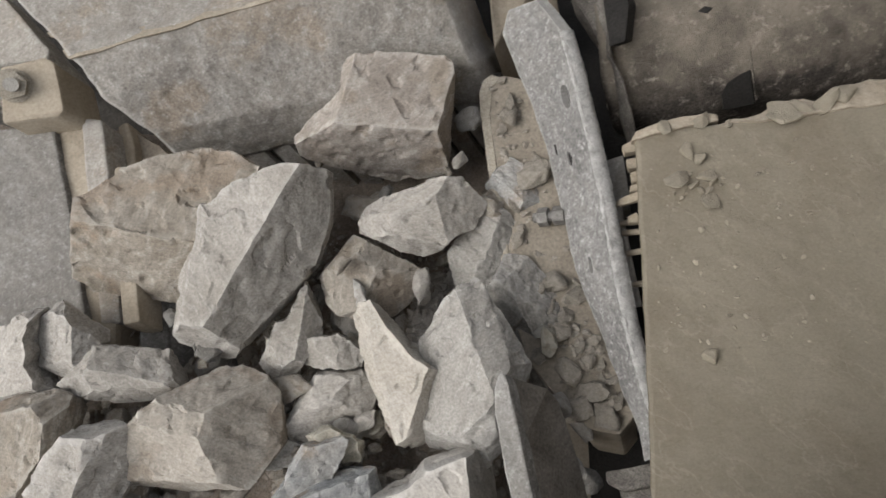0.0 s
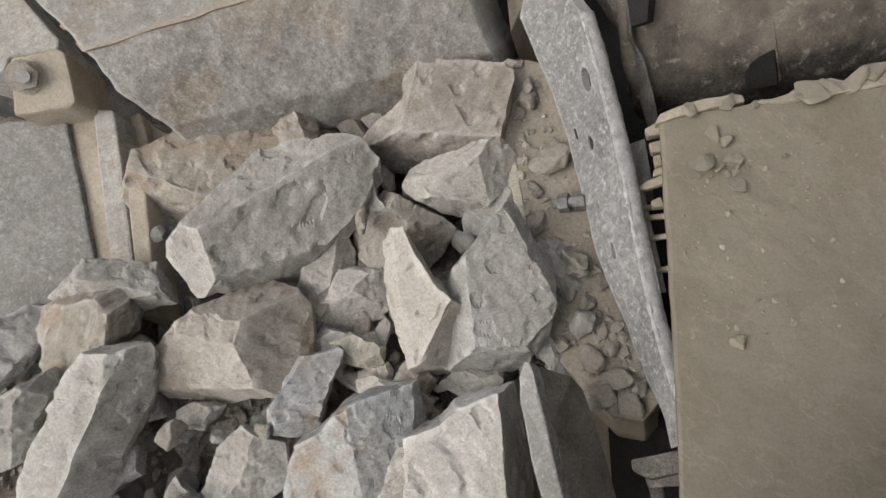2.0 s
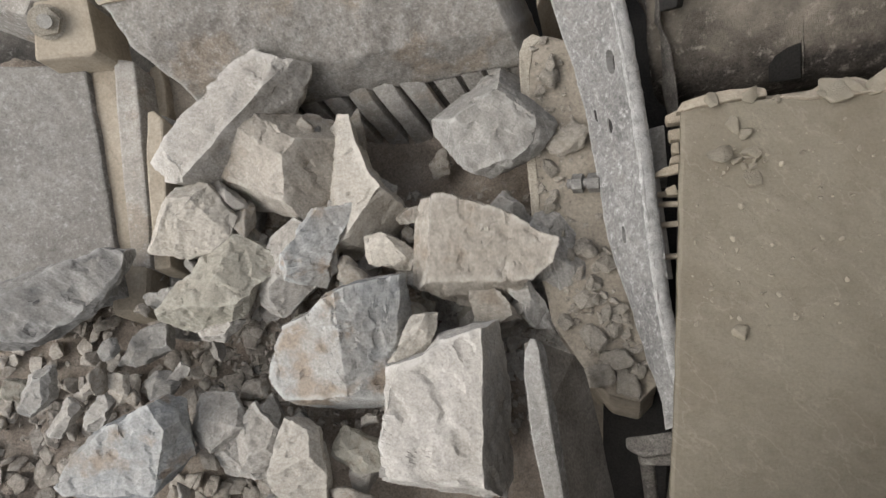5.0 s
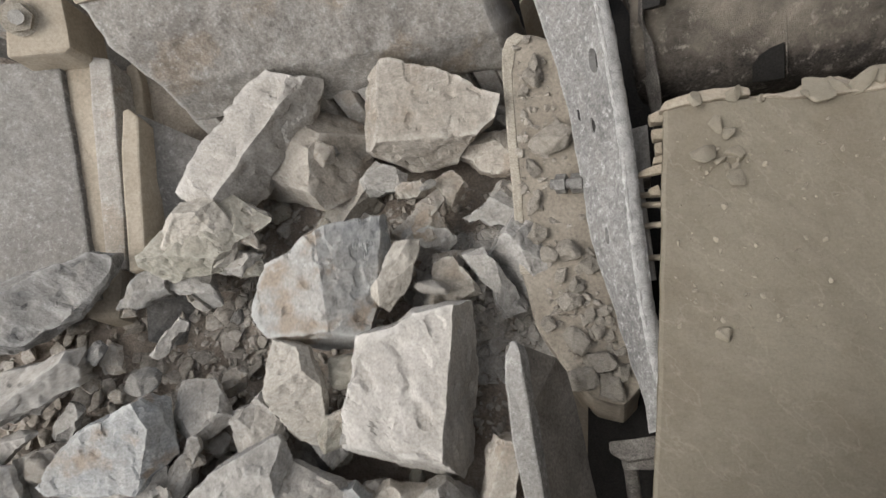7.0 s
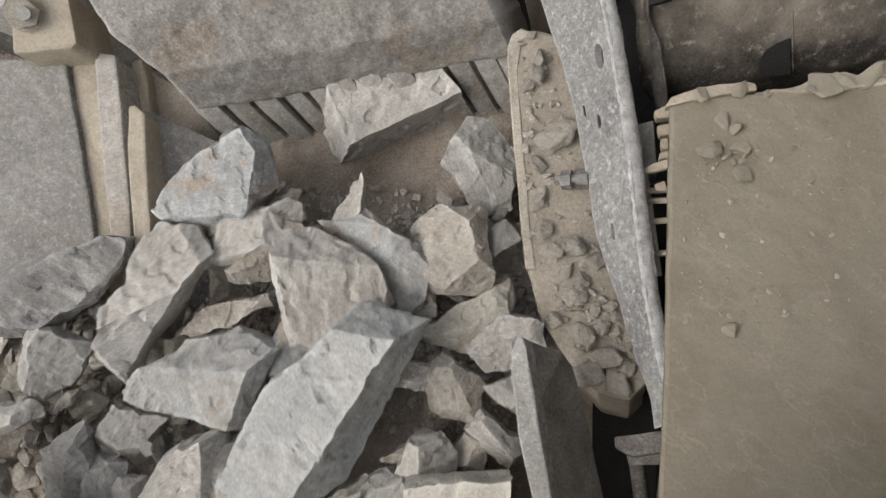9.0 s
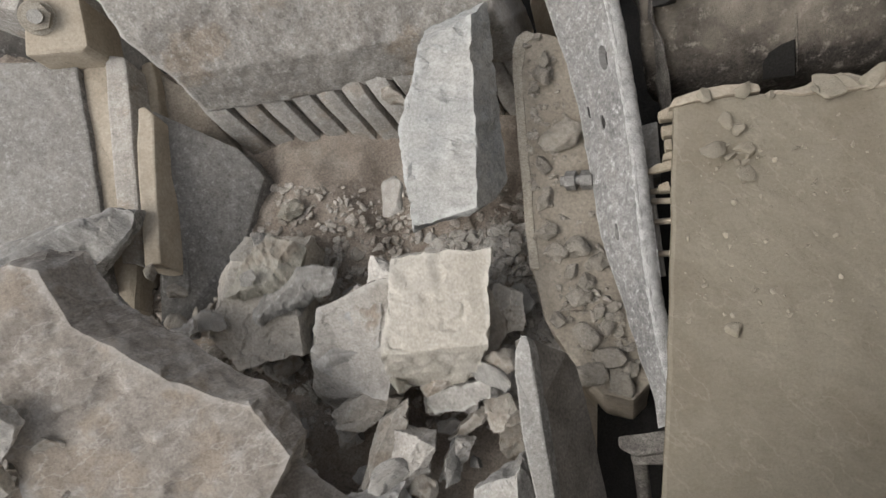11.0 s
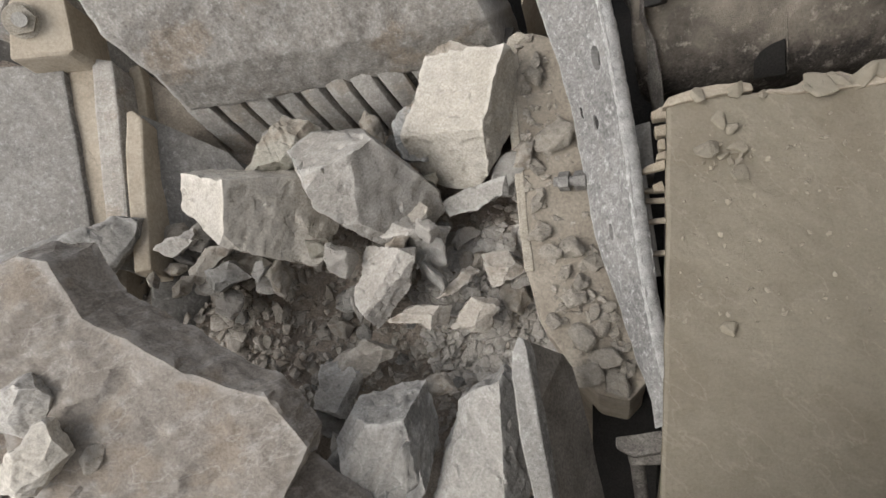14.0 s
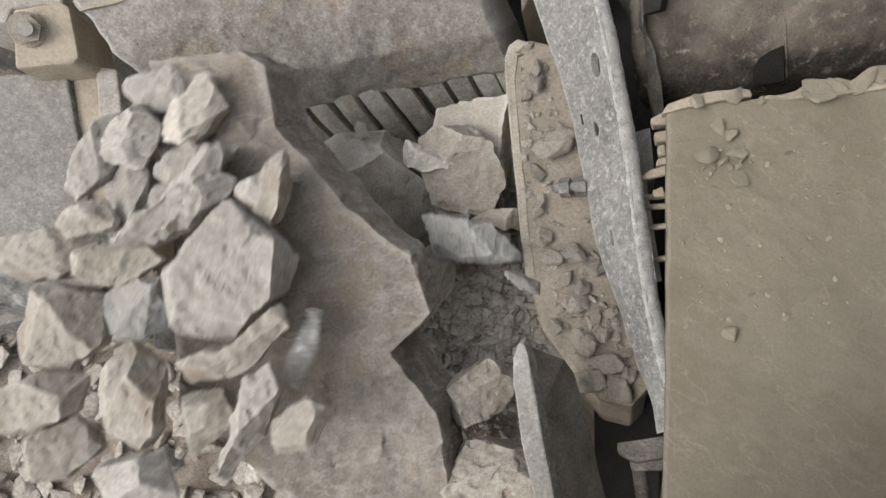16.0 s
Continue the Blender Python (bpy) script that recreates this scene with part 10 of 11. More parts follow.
rock('rock', 'grey', 0.073, 2744,
     [(-0.125, -0.032), (-0.052, 0.136), (0.092, 0.112), (0.104, -0.104), (-0.052, -0.128)],
     [(0.0, -1.929, -2.244, 0.085, 20.8, 16.2, 7.2),
      (9.5, -2.029, 0.115, 0.386, 20.8, 16.2, 7.2),
      (10.0, -1.958, 0.444, 0.445, 20.8, 16.2, 7.2),
      (10.2, -1.922, 0.524, 0.442, 20.8, 16.2, 7.2),
      (11.2, -1.922, 0.574, -0.308, 20.8, 16.2, 7.2),
      (16.0, -1.922, 0.574, -0.858, 20.8, 16.2, 7.2)])
rock('rock', 'tan', 0.049, 2283,
     [(-0.128, -0.011), (-0.008, 0.084), (0.111, 0.013), (0.040, -0.083)],
     [(0.0, -2.119, -2.268, 0.123, 20.8, 16.2, 7.2),
      (9.5, -2.253, -0.086, 0.404, 20.8, 16.2, 7.2),
      (10.0, -2.125, 0.265, 0.451, 20.8, 16.2, 7.2),
      (10.2, -2.067, 0.347, 0.442, 20.8, 16.2, 7.2),
      (11.2, -2.067, 0.397, -0.308, 20.8, 16.2, 7.2),
      (16.0, -2.067, 0.397, -0.858, 20.8, 16.2, 7.2)])
rock('rock', 'pale', 0.099, 7894,
     [(-0.147, 0.075), (-0.101, 0.156), (0.106, 0.167), (0.164, -0.040), (0.014, -0.201), (-0.124, -0.132)],
     [(0.0, -2.018, -1.887, 0.150, 21.3, 15.6, 6.4),
      (7.5, -1.911, -0.235, 0.294, 21.3, 15.6, 6.4),
      (8.0, -1.821, -0.033, 0.307, 21.3, 15.6, 6.4),
      (8.5, -1.803, 0.084, 0.322, 21.3, 15.6, 6.4),
      (9.0, -1.687, 0.272, 0.302, 21.3, 15.6, 6.4),
      (10.0, -1.687, 0.322, -0.448, 21.3, 15.6, 6.4),
      (16.0, -1.687, 0.322, -0.998, 21.3, 15.6, 6.4)])
rock('rock', 'pale', 0.047, 3416,
     [(-0.082, 0.004), (0.012, 0.121), (0.070, 0.004), (0.012, -0.125)],
     [(0.0, -1.685, -1.868, 0.031, 21.3, 15.6, 6.4),
      (7.5, -1.692, -0.114, 0.232, 21.3, 15.6, 6.4),
      (8.0, -1.629, 0.126, 0.249, 21.3, 15.6, 6.4),
      (8.5, -1.640, 0.323, 0.284, 21.3, 15.6, 6.4),
      (9.5, -1.640, 0.373, -0.466, 21.3, 15.6, 6.4),
      (16.0, -1.640, 0.373, -1.016, 21.3, 15.6, 6.4)])
rock('rock', 'tan', 0.048, 8669,
     [(-0.091, 0.053), (0.032, 0.078), (0.106, -0.020), (-0.041, -0.094)],
     [(0.0, -0.490, -2.510, -0.426, 21.6, 15.8, 6.1),
      (10.0, -0.514, -0.225, -0.111, 21.6, 15.8, 6.1),
      (12.5, -0.592, 0.721, 0.006, 21.6, 15.8, 6.1),
      (13.0, -0.550, 0.763, -0.003, 21.6, 15.8, 6.1),
      (13.5, -0.560, 0.846, 0.008, 21.6, 15.8, 6.1),
      (14.0, -0.564, 0.872, 0.017, 21.6, 15.8, 6.1),
      (14.5, -0.554, 0.903, 0.013, 21.6, 15.8, 6.1),
      (15.0, -0.558, 0.953, 0.023, 21.6, 15.8, 6.1),
      (16.0, -0.558, 1.003, -0.727, 21.6, 15.8, 6.1)])
rock('rock', 'tan', 0.029, 4464,
     [(-0.107, -0.078), (0.040, 0.069), (0.089, 0.044), (-0.034, -0.054)],
     [(0.0, -0.627, -2.520, -0.384, 21.6, 15.8, 6.1),
      (10.0, -0.661, -0.246, -0.068, 21.6, 15.8, 6.1),
      (12.5, -0.679, 0.660, 0.022, 21.6, 15.8, 6.1),
      (13.0, -0.696, 0.708, 0.032, 21.6, 15.8, 6.1),
      (13.5, -0.717, 0.752, 0.040, 21.6, 15.8, 6.1),
      (14.0, -0.734, 0.790, 0.055, 21.6, 15.8, 6.1),
      (14.5, -0.735, 0.794, 0.050, 21.6, 15.8, 6.1),
      (15.5, -0.735, 0.844, -0.700, 21.6, 15.8, 6.1)])
rock('rock', 'pale', 0.040, 3695,
     [(-0.080, -0.110), (-0.007, 0.084), (0.078, 0.084), (0.017, -0.061)],
     [(0.0, -0.636, -2.518, -0.381, 21.6, 15.8, 6.1),
      (10.0, -0.707, -0.349, -0.060, 21.6, 15.8, 6.1),
      (12.5, -0.754, 0.493, 0.019, 21.6, 15.8, 6.1),
      (13.0, -0.785, 0.562, 0.036, 21.6, 15.8, 6.1),
      (13.5, -0.822, 0.700, 0.063, 21.6, 15.8, 6.1),
      (14.0, -0.852, 0.936, 0.112, 21.6, 15.8, 6.1),
      (14.5, -0.760, 1.001, 0.088, 21.6, 15.8, 6.1),
      (15.5, -0.760, 1.051, -0.662, 21.6, 15.8, 6.1)])
rock('rock', 'tan', 0.034, 2956,
     [(-0.116, -0.034), (0.008, 0.041), (0.108, 0.053), (0.008, -0.046)],
     [(0.0, -0.925, -2.647, -0.304, 21.3, 15.5, 6.0),
      (10.0, -1.071, -0.408, 0.046, 21.3, 15.5, 6.0),
      (12.5, -1.123, 0.701, 0.163, 21.3, 15.5, 6.0),
      (13.0, -1.095, 0.755, 0.160, 21.3, 15.5, 6.0),
      (13.5, -1.029, 0.896, 0.155, 21.3, 15.5, 6.0),
      (14.0, -1.028, 1.002, 0.174, 21.3, 15.5, 6.0),
      (14.5, -1.075, 0.965, 0.175, 21.3, 15.5, 6.0),
      (15.0, -0.858, 0.935, 0.110, 21.3, 15.5, 6.0),
      (16.0, -0.858, 0.985, -0.640, 21.3, 15.5, 6.0)])
rock('rock', 'grey', 0.044, 4310,
     [(-0.106, 0.020), (0.038, 0.068), (0.110, -0.004), (-0.034, -0.076)],
     [(0.0, -1.243, -2.664, -0.207, 21.6, 15.8, 6.1),
      (10.0, -1.515, -0.457, 0.177, 21.6, 15.8, 6.1),
      (12.3, -1.428, 0.362, 0.204, 21.6, 15.8, 6.1),
      (12.5, -1.427, 0.366, 0.202, 21.6, 15.8, 6.1),
      (13.0, -1.430, 0.367, 0.200, 21.6, 15.8, 6.1),
      (13.5, -1.422, 0.556, 0.218, 21.6, 15.8, 6.1),
      (14.0, -1.719, 0.714, 0.331, 21.6, 15.8, 6.1),
      (14.5, -1.644, 0.678, 0.298, 21.6, 15.8, 6.1),
      (15.5, -1.644, 0.728, -0.452, 21.6, 15.8, 6.1)])
rock('rock', 'pale', 0.057, 6365,
     [(-0.156, 0.012), (0.105, 0.083), (0.164, 0.012), (-0.084, -0.095)],
     [(0.0, -2.570, -2.283, 0.289, 21.2, 15.2, 7.0),
      (9.0, -2.473, 0.006, 0.510, 21.2, 15.2, 7.0),
      (9.5, -2.278, 0.293, 0.493, 21.2, 15.2, 7.0),
      (10.0, -2.164, 0.576, 0.537, 21.2, 15.2, 7.0),
      (10.2, -2.101, 0.636, 0.524, 21.2, 15.2, 7.0),
      (11.2, -2.101, 0.686, -0.226, 21.2, 15.2, 7.0),
      (16.0, -2.101, 0.686, -0.776, 21.2, 15.2, 7.0)])
rock('rock', 'pale', 0.059, 7241,
     [(-0.120, 0.051), (-0.004, 0.108), (0.111, 0.004), (0.088, -0.100), (-0.073, -0.065)],
     [(0.0, -2.563, -2.276, 0.297, 21.2, 15.2, 7.0),
      (9.0, -2.522, -0.240, 0.507, 21.2, 15.2, 7.0),
      (9.5, -2.313, 0.022, 0.478, 21.2, 15.2, 7.0),
      (10.0, -2.188, 0.355, 0.526, 21.2, 15.2, 7.0),
      (10.2, -2.131, 0.437, 0.516, 21.2, 15.2, 7.0),
      (11.2, -2.131, 0.487, -0.234, 21.2, 15.2, 7.0),
      (16.0, -2.131, 0.487, -0.784, 21.2, 15.2, 7.0)])
rock('rock', 'pale', 0.052, 8410,
     [(-0.110, -0.042), (-0.018, 0.074), (0.110, 0.121), (0.006, -0.123)],
     [(0.0, -2.243, -2.264, 0.190, 21.2, 15.2, 7.0),
      (9.0, -2.068, -0.193, 0.369, 21.2, 15.2, 7.0),
      (9.5, -1.909, 0.072, 0.357, 21.2, 15.2, 7.0),
      (10.0, -1.784, 0.427, 0.399, 21.2, 15.2, 7.0),
      (10.2, -1.747, 0.506, 0.396, 21.2, 15.2, 7.0),
      (11.2, -1.747, 0.556, -0.354, 21.2, 15.2, 7.0),
      (16.0, -1.747, 0.556, -0.904, 21.2, 15.2, 7.0)])
rock('rock', 'tan', 0.069, 9721,
     [(-0.148, -0.055), (-0.056, 0.129), (0.140, 0.037), (0.083, -0.113)],
     [(0.0, -1.441, -2.207, -0.054, 21.2, 15.2, 7.0),
      (9.0, -1.431, -0.219, 0.180, 21.2, 15.2, 7.0),
      (9.5, -1.373, 0.062, 0.200, 21.2, 15.2, 7.0),
      (10.0, -1.389, 0.345, 0.266, 21.2, 15.2, 7.0),
      (10.2, -1.376, 0.443, 0.273, 21.2, 15.2, 7.0),
      (11.2, -1.376, 0.493, -0.477, 21.2, 15.2, 7.0),
      (16.0, -1.376, 0.493, -1.027, 21.2, 15.2, 7.0)])
rock('rock', 'cream', 0.053, 7642,
     [(-0.126, -0.028), (-0.069, 0.074), (0.134, 0.040), (0.044, -0.085)],
     [(0.0, -1.104, -2.166, -0.127, 21.2, 15.2, 7.0),
      (9.0, -1.072, -0.244, 0.083, 21.2, 15.2, 7.0),
      (9.5, -1.028, 0.012, 0.127, 21.2, 15.2, 7.0),
      (10.0, -1.024, 0.268, 0.176, 21.2, 15.2, 7.0),
      (10.2, -1.021, 0.362, 0.185, 21.2, 15.2, 7.0),
      (11.2, -1.021, 0.412, -0.565, 21.2, 15.2, 7.0),
      (16.0, -1.021, 0.412, -1.115, 21.2, 15.2, 7.0)])
rock('rock', 'pale', 0.041, 4997,
     [(-0.081, 0.028), (0.011, 0.062), (0.091, 0.016), (0.057, -0.053), (-0.081, -0.041)],
     [(0.0, -2.562, -2.278, 0.296, 21.2, 15.2, 7.0),
      (9.0, -2.554, -0.354, 0.486, 21.2, 15.2, 7.0),
      (9.5, -2.352, -0.072, 0.478, 21.2, 15.2, 7.0),
      (10.0, -2.263, 0.271, 0.538, 21.2, 15.2, 7.0),
      (10.2, -2.203, 0.329, 0.524, 21.2, 15.2, 7.0),
      (11.2, -2.203, 0.379, -0.226, 21.2, 15.2, 7.0),
      (16.0, -2.203, 0.379, -0.776, 21.2, 15.2, 7.0)])
rock('rock', 'grey', 0.069, 3670,
     [(-0.155, 0.019), (-0.015, 0.112), (0.124, 0.066), (0.101, -0.097), (-0.062, -0.097)],
     [(0.0, -0.954, -2.187, -0.212, 21.2, 15.2, 7.0),
      (9.0, -0.938, -0.112, 0.037, 21.2, 15.2, 7.0),
      (9.5, -0.891, 0.183, 0.066, 21.2, 15.2, 7.0),
      (10.0, -0.898, 0.490, 0.122, 21.2, 15.2, 7.0),
      (11.0, -0.898, 0.540, -0.628, 21.2, 15.2, 7.0),
      (16.0, -0.898, 0.540, -1.178, 21.2, 15.2, 7.0)])
rock('rock', 'pale', 0.048, 9438,
     [(-0.135, -0.035), (0.052, 0.082), (0.146, 0.070), (-0.042, -0.094)],
     [(0.0, -2.537, -1.914, 0.308, 21.3, 15.5, 6.0),
      (6.5, -2.466, -0.243, 0.458, 21.3, 15.5, 6.0),
      (7.0, -2.444, -0.094, 0.469, 21.3, 15.5, 6.0),
      (7.5, -2.334, 0.130, 0.474, 21.3, 15.5, 6.0),
      (8.0, -2.143, 0.304, 0.447, 21.3, 15.5, 6.0),
      (8.5, -2.029, 0.489, 0.443, 21.3, 15.5, 6.0),
      (9.5, -2.029, 0.539, -0.307, 21.3, 15.5, 6.0),
      (16.0, -2.029, 0.539, -0.857, 21.3, 15.5, 6.0)])
rock('rock', 'olive', 0.070, 5889,
     [(-0.101, 0.067), (0.014, 0.159), (0.106, 0.044), (0.060, -0.140), (-0.078, -0.117)],
     [(0.0, -2.532, -1.923, 0.306, 21.3, 15.5, 6.0),
      (6.5, -2.359, -0.498, 0.401, 21.3, 15.5, 6.0),
      (7.0, -2.333, -0.313, 0.403, 21.3, 15.5, 6.0),
      (7.5, -2.258, -0.071, 0.425, 21.3, 15.5, 6.0),
      (8.0, -2.181, 0.146, 0.437, 21.3, 15.5, 6.0),
      (8.5, -2.028, 0.354, 0.424, 21.3, 15.5, 6.0),
      (9.5, -2.028, 0.404, -0.326, 21.3, 15.5, 6.0),
      (16.0, -2.028, 0.404, -0.876, 21.3, 15.5, 6.0)])
rock('rock', 'pale', 0.058, 8121,
     [(-0.106, -0.098), (-0.062, 0.036), (0.050, 0.148), (0.094, 0.103), (0.028, -0.120)],
     [(0.0, -1.613, -1.959, 0.069, 21.3, 15.5, 6.0),
      (6.5, -1.531, -0.447, 0.210, 21.3, 15.5, 6.0),
      (7.0, -1.562, -0.292, 0.226, 21.3, 15.5, 6.0),
      (7.5, -1.583, -0.082, 0.293, 21.3, 15.5, 6.0),
      (8.0, -1.502, 0.165, 0.303, 21.3, 15.5, 6.0),
      (8.5, -1.465, 0.420, 0.330, 21.3, 15.5, 6.0),
      (9.5, -1.465, 0.470, -0.420, 21.3, 15.5, 6.0),
      (16.0, -1.465, 0.470, -0.970, 21.3, 15.5, 6.0)])
rock('rock', 'grey', 0.063, 7263,
     [(-0.115, 0.050), (-0.044, 0.192), (0.122, -0.116), (0.063, -0.175)],
     [(0.0, -1.333, -1.834, -0.057, 21.3, 15.5, 6.0),
      (6.5, -1.201, -0.080, 0.109, 21.3, 15.5, 6.0),
      (7.0, -1.227, 0.132, 0.143, 21.3, 15.5, 6.0),
      (7.5, -1.227, 0.416, 0.190, 21.3, 15.5, 6.0),
      (8.0, -1.215, 0.695, 0.229, 21.3, 15.5, 6.0),
      (9.0, -1.215, 0.745, -0.521, 21.3, 15.5, 6.0),
      (16.0, -1.215, 0.745, -1.071, 21.3, 15.5, 6.0)])


# ---- loose stones ----
def stone_mesh(seed, mat, flat=1.0, rough=False):
    rnd = random.Random(seed)
    bm = bmesh.new()
    sc = Vector((rnd.uniform(0.9, 1.35), rnd.uniform(0.6, 1.0), rnd.uniform(0.35, 0.7) * flat))
    for _ in range(15):
        v = Vector((rnd.gauss(0, 1), rnd.gauss(0, 1), rnd.gauss(0, 1))).normalized() * rnd.uniform(0.8, 1.05)
        bm.verts.new((v.x * sc.x, v.y * sc.y, v.z * sc.z))
    hull = bmesh.ops.convex_hull(bm, input=bm.verts)
    bmesh.ops.delete(bm, geom=[v for v in bm.verts if not v.link_faces], context="VERTS")
    bmesh.ops.dissolve_limit(bm, angle_limit=0.25, verts=bm.verts, edges=bm.edges)
    bmesh.ops.bevel(bm, geom=bm.edges[:], offset=0.05, segments=1, affect="EDGES")
    bmesh.ops.triangulate(bm, faces=bm.faces)
    if rough:
        for _ in range(2):
            bmesh.ops.subdivide_edges(bm, edges=[e for e in bm.edges if e.calc_length() > 0.28], cuts=1)
            bmesh.ops.triangulate(bm, faces=[f for f in bm.faces if len(f.verts) > 3])
        for v in bm.verts:
            q = v.co * 2.3 + Vector((seed * 7.1, 0, 0))
            v.co += noise.noise_vector(q) * 0.10 + noise.noise_vector(q * 3) * 0.04
    me = bpy.data.meshes.new("stone")
    bm.to_mesh(me)
    bm.free()
    me.materials.append(mat)
    return me


PEBBLE = {k: rock_material("stone_" + k, *TONES[k], 1.0, 0.0, 0.12) for k in ("pale", "tan", "grey", "slate", "olive")}
STONES = [stone_mesh(i, PEBBLE[("pale", "tan", "grey", "tan", "pale", "slate", "olive", "tan")[i % 8]], 1.0, True) for i in range(16)]


CLOD = rock_material("dust_clod", [(0.235, 0.206, 0.155), (0.275, 0.244, 0.187), (0.305, 0.272, 0.21)], (0.36, 0.325, 0.26), None, 0.1, 0.5, 0.0, 0.1, 0.16)
CHIPS = [stone_mesh(80 + i, CLOD, 0.8) for i in range(6)]
CLODS = [stone_mesh(40 + i, CLOD, 0.55) for i in range(6)]
LEDGE_ROCK = material("dusty_ledge_rock", [(0.23, 0.205, 0.17), (0.30, 0.273, 0.233), (0.36, 0.333, 0.292)], 7.0, 0.95, 0.0, 0.5, (0.42, 0.395, 0.35), 0.14, grit=0.6)
LEDGE_STONES = [stone_mesh(60 + i, LEDGE_ROCK, 0.8, True) for i in range(8)]


def drop(x, y, top=5.0):
    """Where a plumb line at x, y meets the place."""
    deps = bpy.context.evaluated_depsgraph_get()
    hit, place, normal, _, ob, _ = scene.ray_cast(deps, Vector((x, y, top)), Vector((0, 0, -1)))
    return place if hit else None


def fall(p):
    """Where a stone dropped at p comes to lie on the rubble bed."""
    hit, place, normal, _ = bed_ob.ray_cast(Vector((p[0], p[1], 3.0)), Vector((0, 0, -1)))
    return place if hit else Vector(p)


def scatter(name, label, count, corners, r0, r1, seed, mat, power=2.0, up=0.12):
    """Fine gravel lying on a flat patch, joined in one mesh."""
    rnd = random.Random(seed)
    verts, faces = [], []
    src = [[v.co.copy() for v in m.vertices] for m in CHIPS]
    poly = [[tuple(p.vertices) for p in m.polygons] for m in CHIPS]
    c = [Vector(p) for p in corners]
    for _ in range(count):
        u, v = rnd.random(), rnd.random()
        p = c[0].lerp(c[1], u).lerp(c[3].lerp(c[2], u), v)
        q = fall(p) if up > 0.2 else drop(p.x, p.y, p.z + up) or p
        r = r0 + (r1 - r0) * rnd.random() ** power
        k = rnd.randrange(6)
        m = Matrix.Translation(q + Vector((0, 0, r * 0.2))) @ Euler((rnd.uniform(-0.5, 0.5), rnd.uniform(-0.5, 0.5), rnd.uniform(0, 6.3))).to_matrix().to_4x4()
        b = len(verts)
        verts += [m @ (s * r) for s in src[k]]
        faces += [tuple(b + i for i in f) for f in poly[k]]
    me = bpy.data.meshes.new(name)
    me.from_pydata([tuple(v) for v in verts], [], faces)
    me.materials.append(mat)
    ob = new(name, me)
    tagged(ob, label, "gravel", kind="stuff")
    return ob


def loose(at, r, seed, label="small dusty broken stone", pick=None, sink=0.25, up=0.15):
    rnd = random.Random(seed)
    pick = pick or STONES
    q = fall(at) if up > 0.2 else drop(at[0], at[1], at[2] + up)
    ob = new("stone", pick[rnd.randrange(len(pick))])
    z = (q.z if q and abs(q.z - at[2]) < 0.3 else at[2]) + r * sink
    ob.matrix_world = pose(at[0], at[1], z, rnd.uniform(-20, 20), rnd.uniform(-20, 20), rnd.uniform(0, 360)) @ Matrix.Scale(r, 4)
    tagged(ob, label, "stone", "loose stones")
    return ob


GRAVEL = material("gravel_mixed", [(0.25, 0.222, 0.19), (0.35, 0.32, 0.28), (0.46, 0.43, 0.385)], 4.0, 0.95, 0, 0.4, None, 0.05)
bpy.context.view_layer.update()
for ob, rows in MOVERS:
    ob.hide_viewport = True
bpy.context.view_layer.update()
scatter("gravel", "small crushed stones strewn over the rubble bed", 3000, [(-2.197, 1.186, 0.225), (-0.409, 1.343, -0.224), (-0.273, 0.210, -0.341), (-2.022, 0.044, 0.036)], 0.005, 0.036, 5, GRAVEL, 2.6, 0.4)
scatter("gravel", "broken stones heaped on the feed rubble", 900, [(-3.506, 0.611, 0.594), (-1.763, 0.817, 0.011), (-1.233, -0.450, -0.278), (-3.272, -0.654, 0.287)], 0.015, 0.08, 6, GRAVEL, 2.0, 0.4)
scatter("gravel", "flat pale chips heaped beside the ledge", 1100, [(-0.987, 1.043, -0.128), (-0.402, 1.141, -0.243), (-0.278, 0.502, -0.290), (-0.873, 0.351, -0.191)], 0.014, 0.055, 15, PEBBLE["pale"], 1.5, 0.4)
scatter("gravel", "flat pale chips strewn over the fines", 190, [(-2.082, 0.785, 0.100), (-0.987, 0.991, -0.147), (-0.929, 0.397, -0.179), (-1.754, 0.323, -0.003)], 0.015, 0.05, 16, PEBBLE["tan"], 1.8, 0.4)
scatter("gravel", "chips and dust clods lying on the ledge", 130, [(-0.500, 1.805, 0.315), (-0.391, 1.809, 0.293), (-0.171, 0.984, 0.016), (-0.449, 0.956, 0.093)], 0.005, 0.032, 7, LEDGE_ROCK, 2.2)
scatter("gravel", "chips and dust clods lying on the ledge", 130, [(-0.426, 0.935, 0.078), (-0.160, 0.962, 0.005), (0.0, 0.45, -0.09), (-0.2, 0.44, -0.05)], 0.006, 0.035, 8, LEDGE_ROCK, 2.2)
scatter("gravel", "fine pebbles sunk in the dust of the housing", 150, [(0.148, 1.295, 0.505), (0.856, 1.367, 0.342), (0.844, 0.633, 0.159), (0.145, 0.576, 0.302)], 0.003, 0.014, 9, CLOD, 2.4)
scatter("gravel", "dust crumbs gathered round the clods on the housing", 30, [(0.196, 1.275, 0.493), (0.397, 1.299, 0.450), (0.413, 1.008, 0.363), (0.212, 0.988, 0.418)], 0.004, 0.026, 19, CLOD, 2.0)
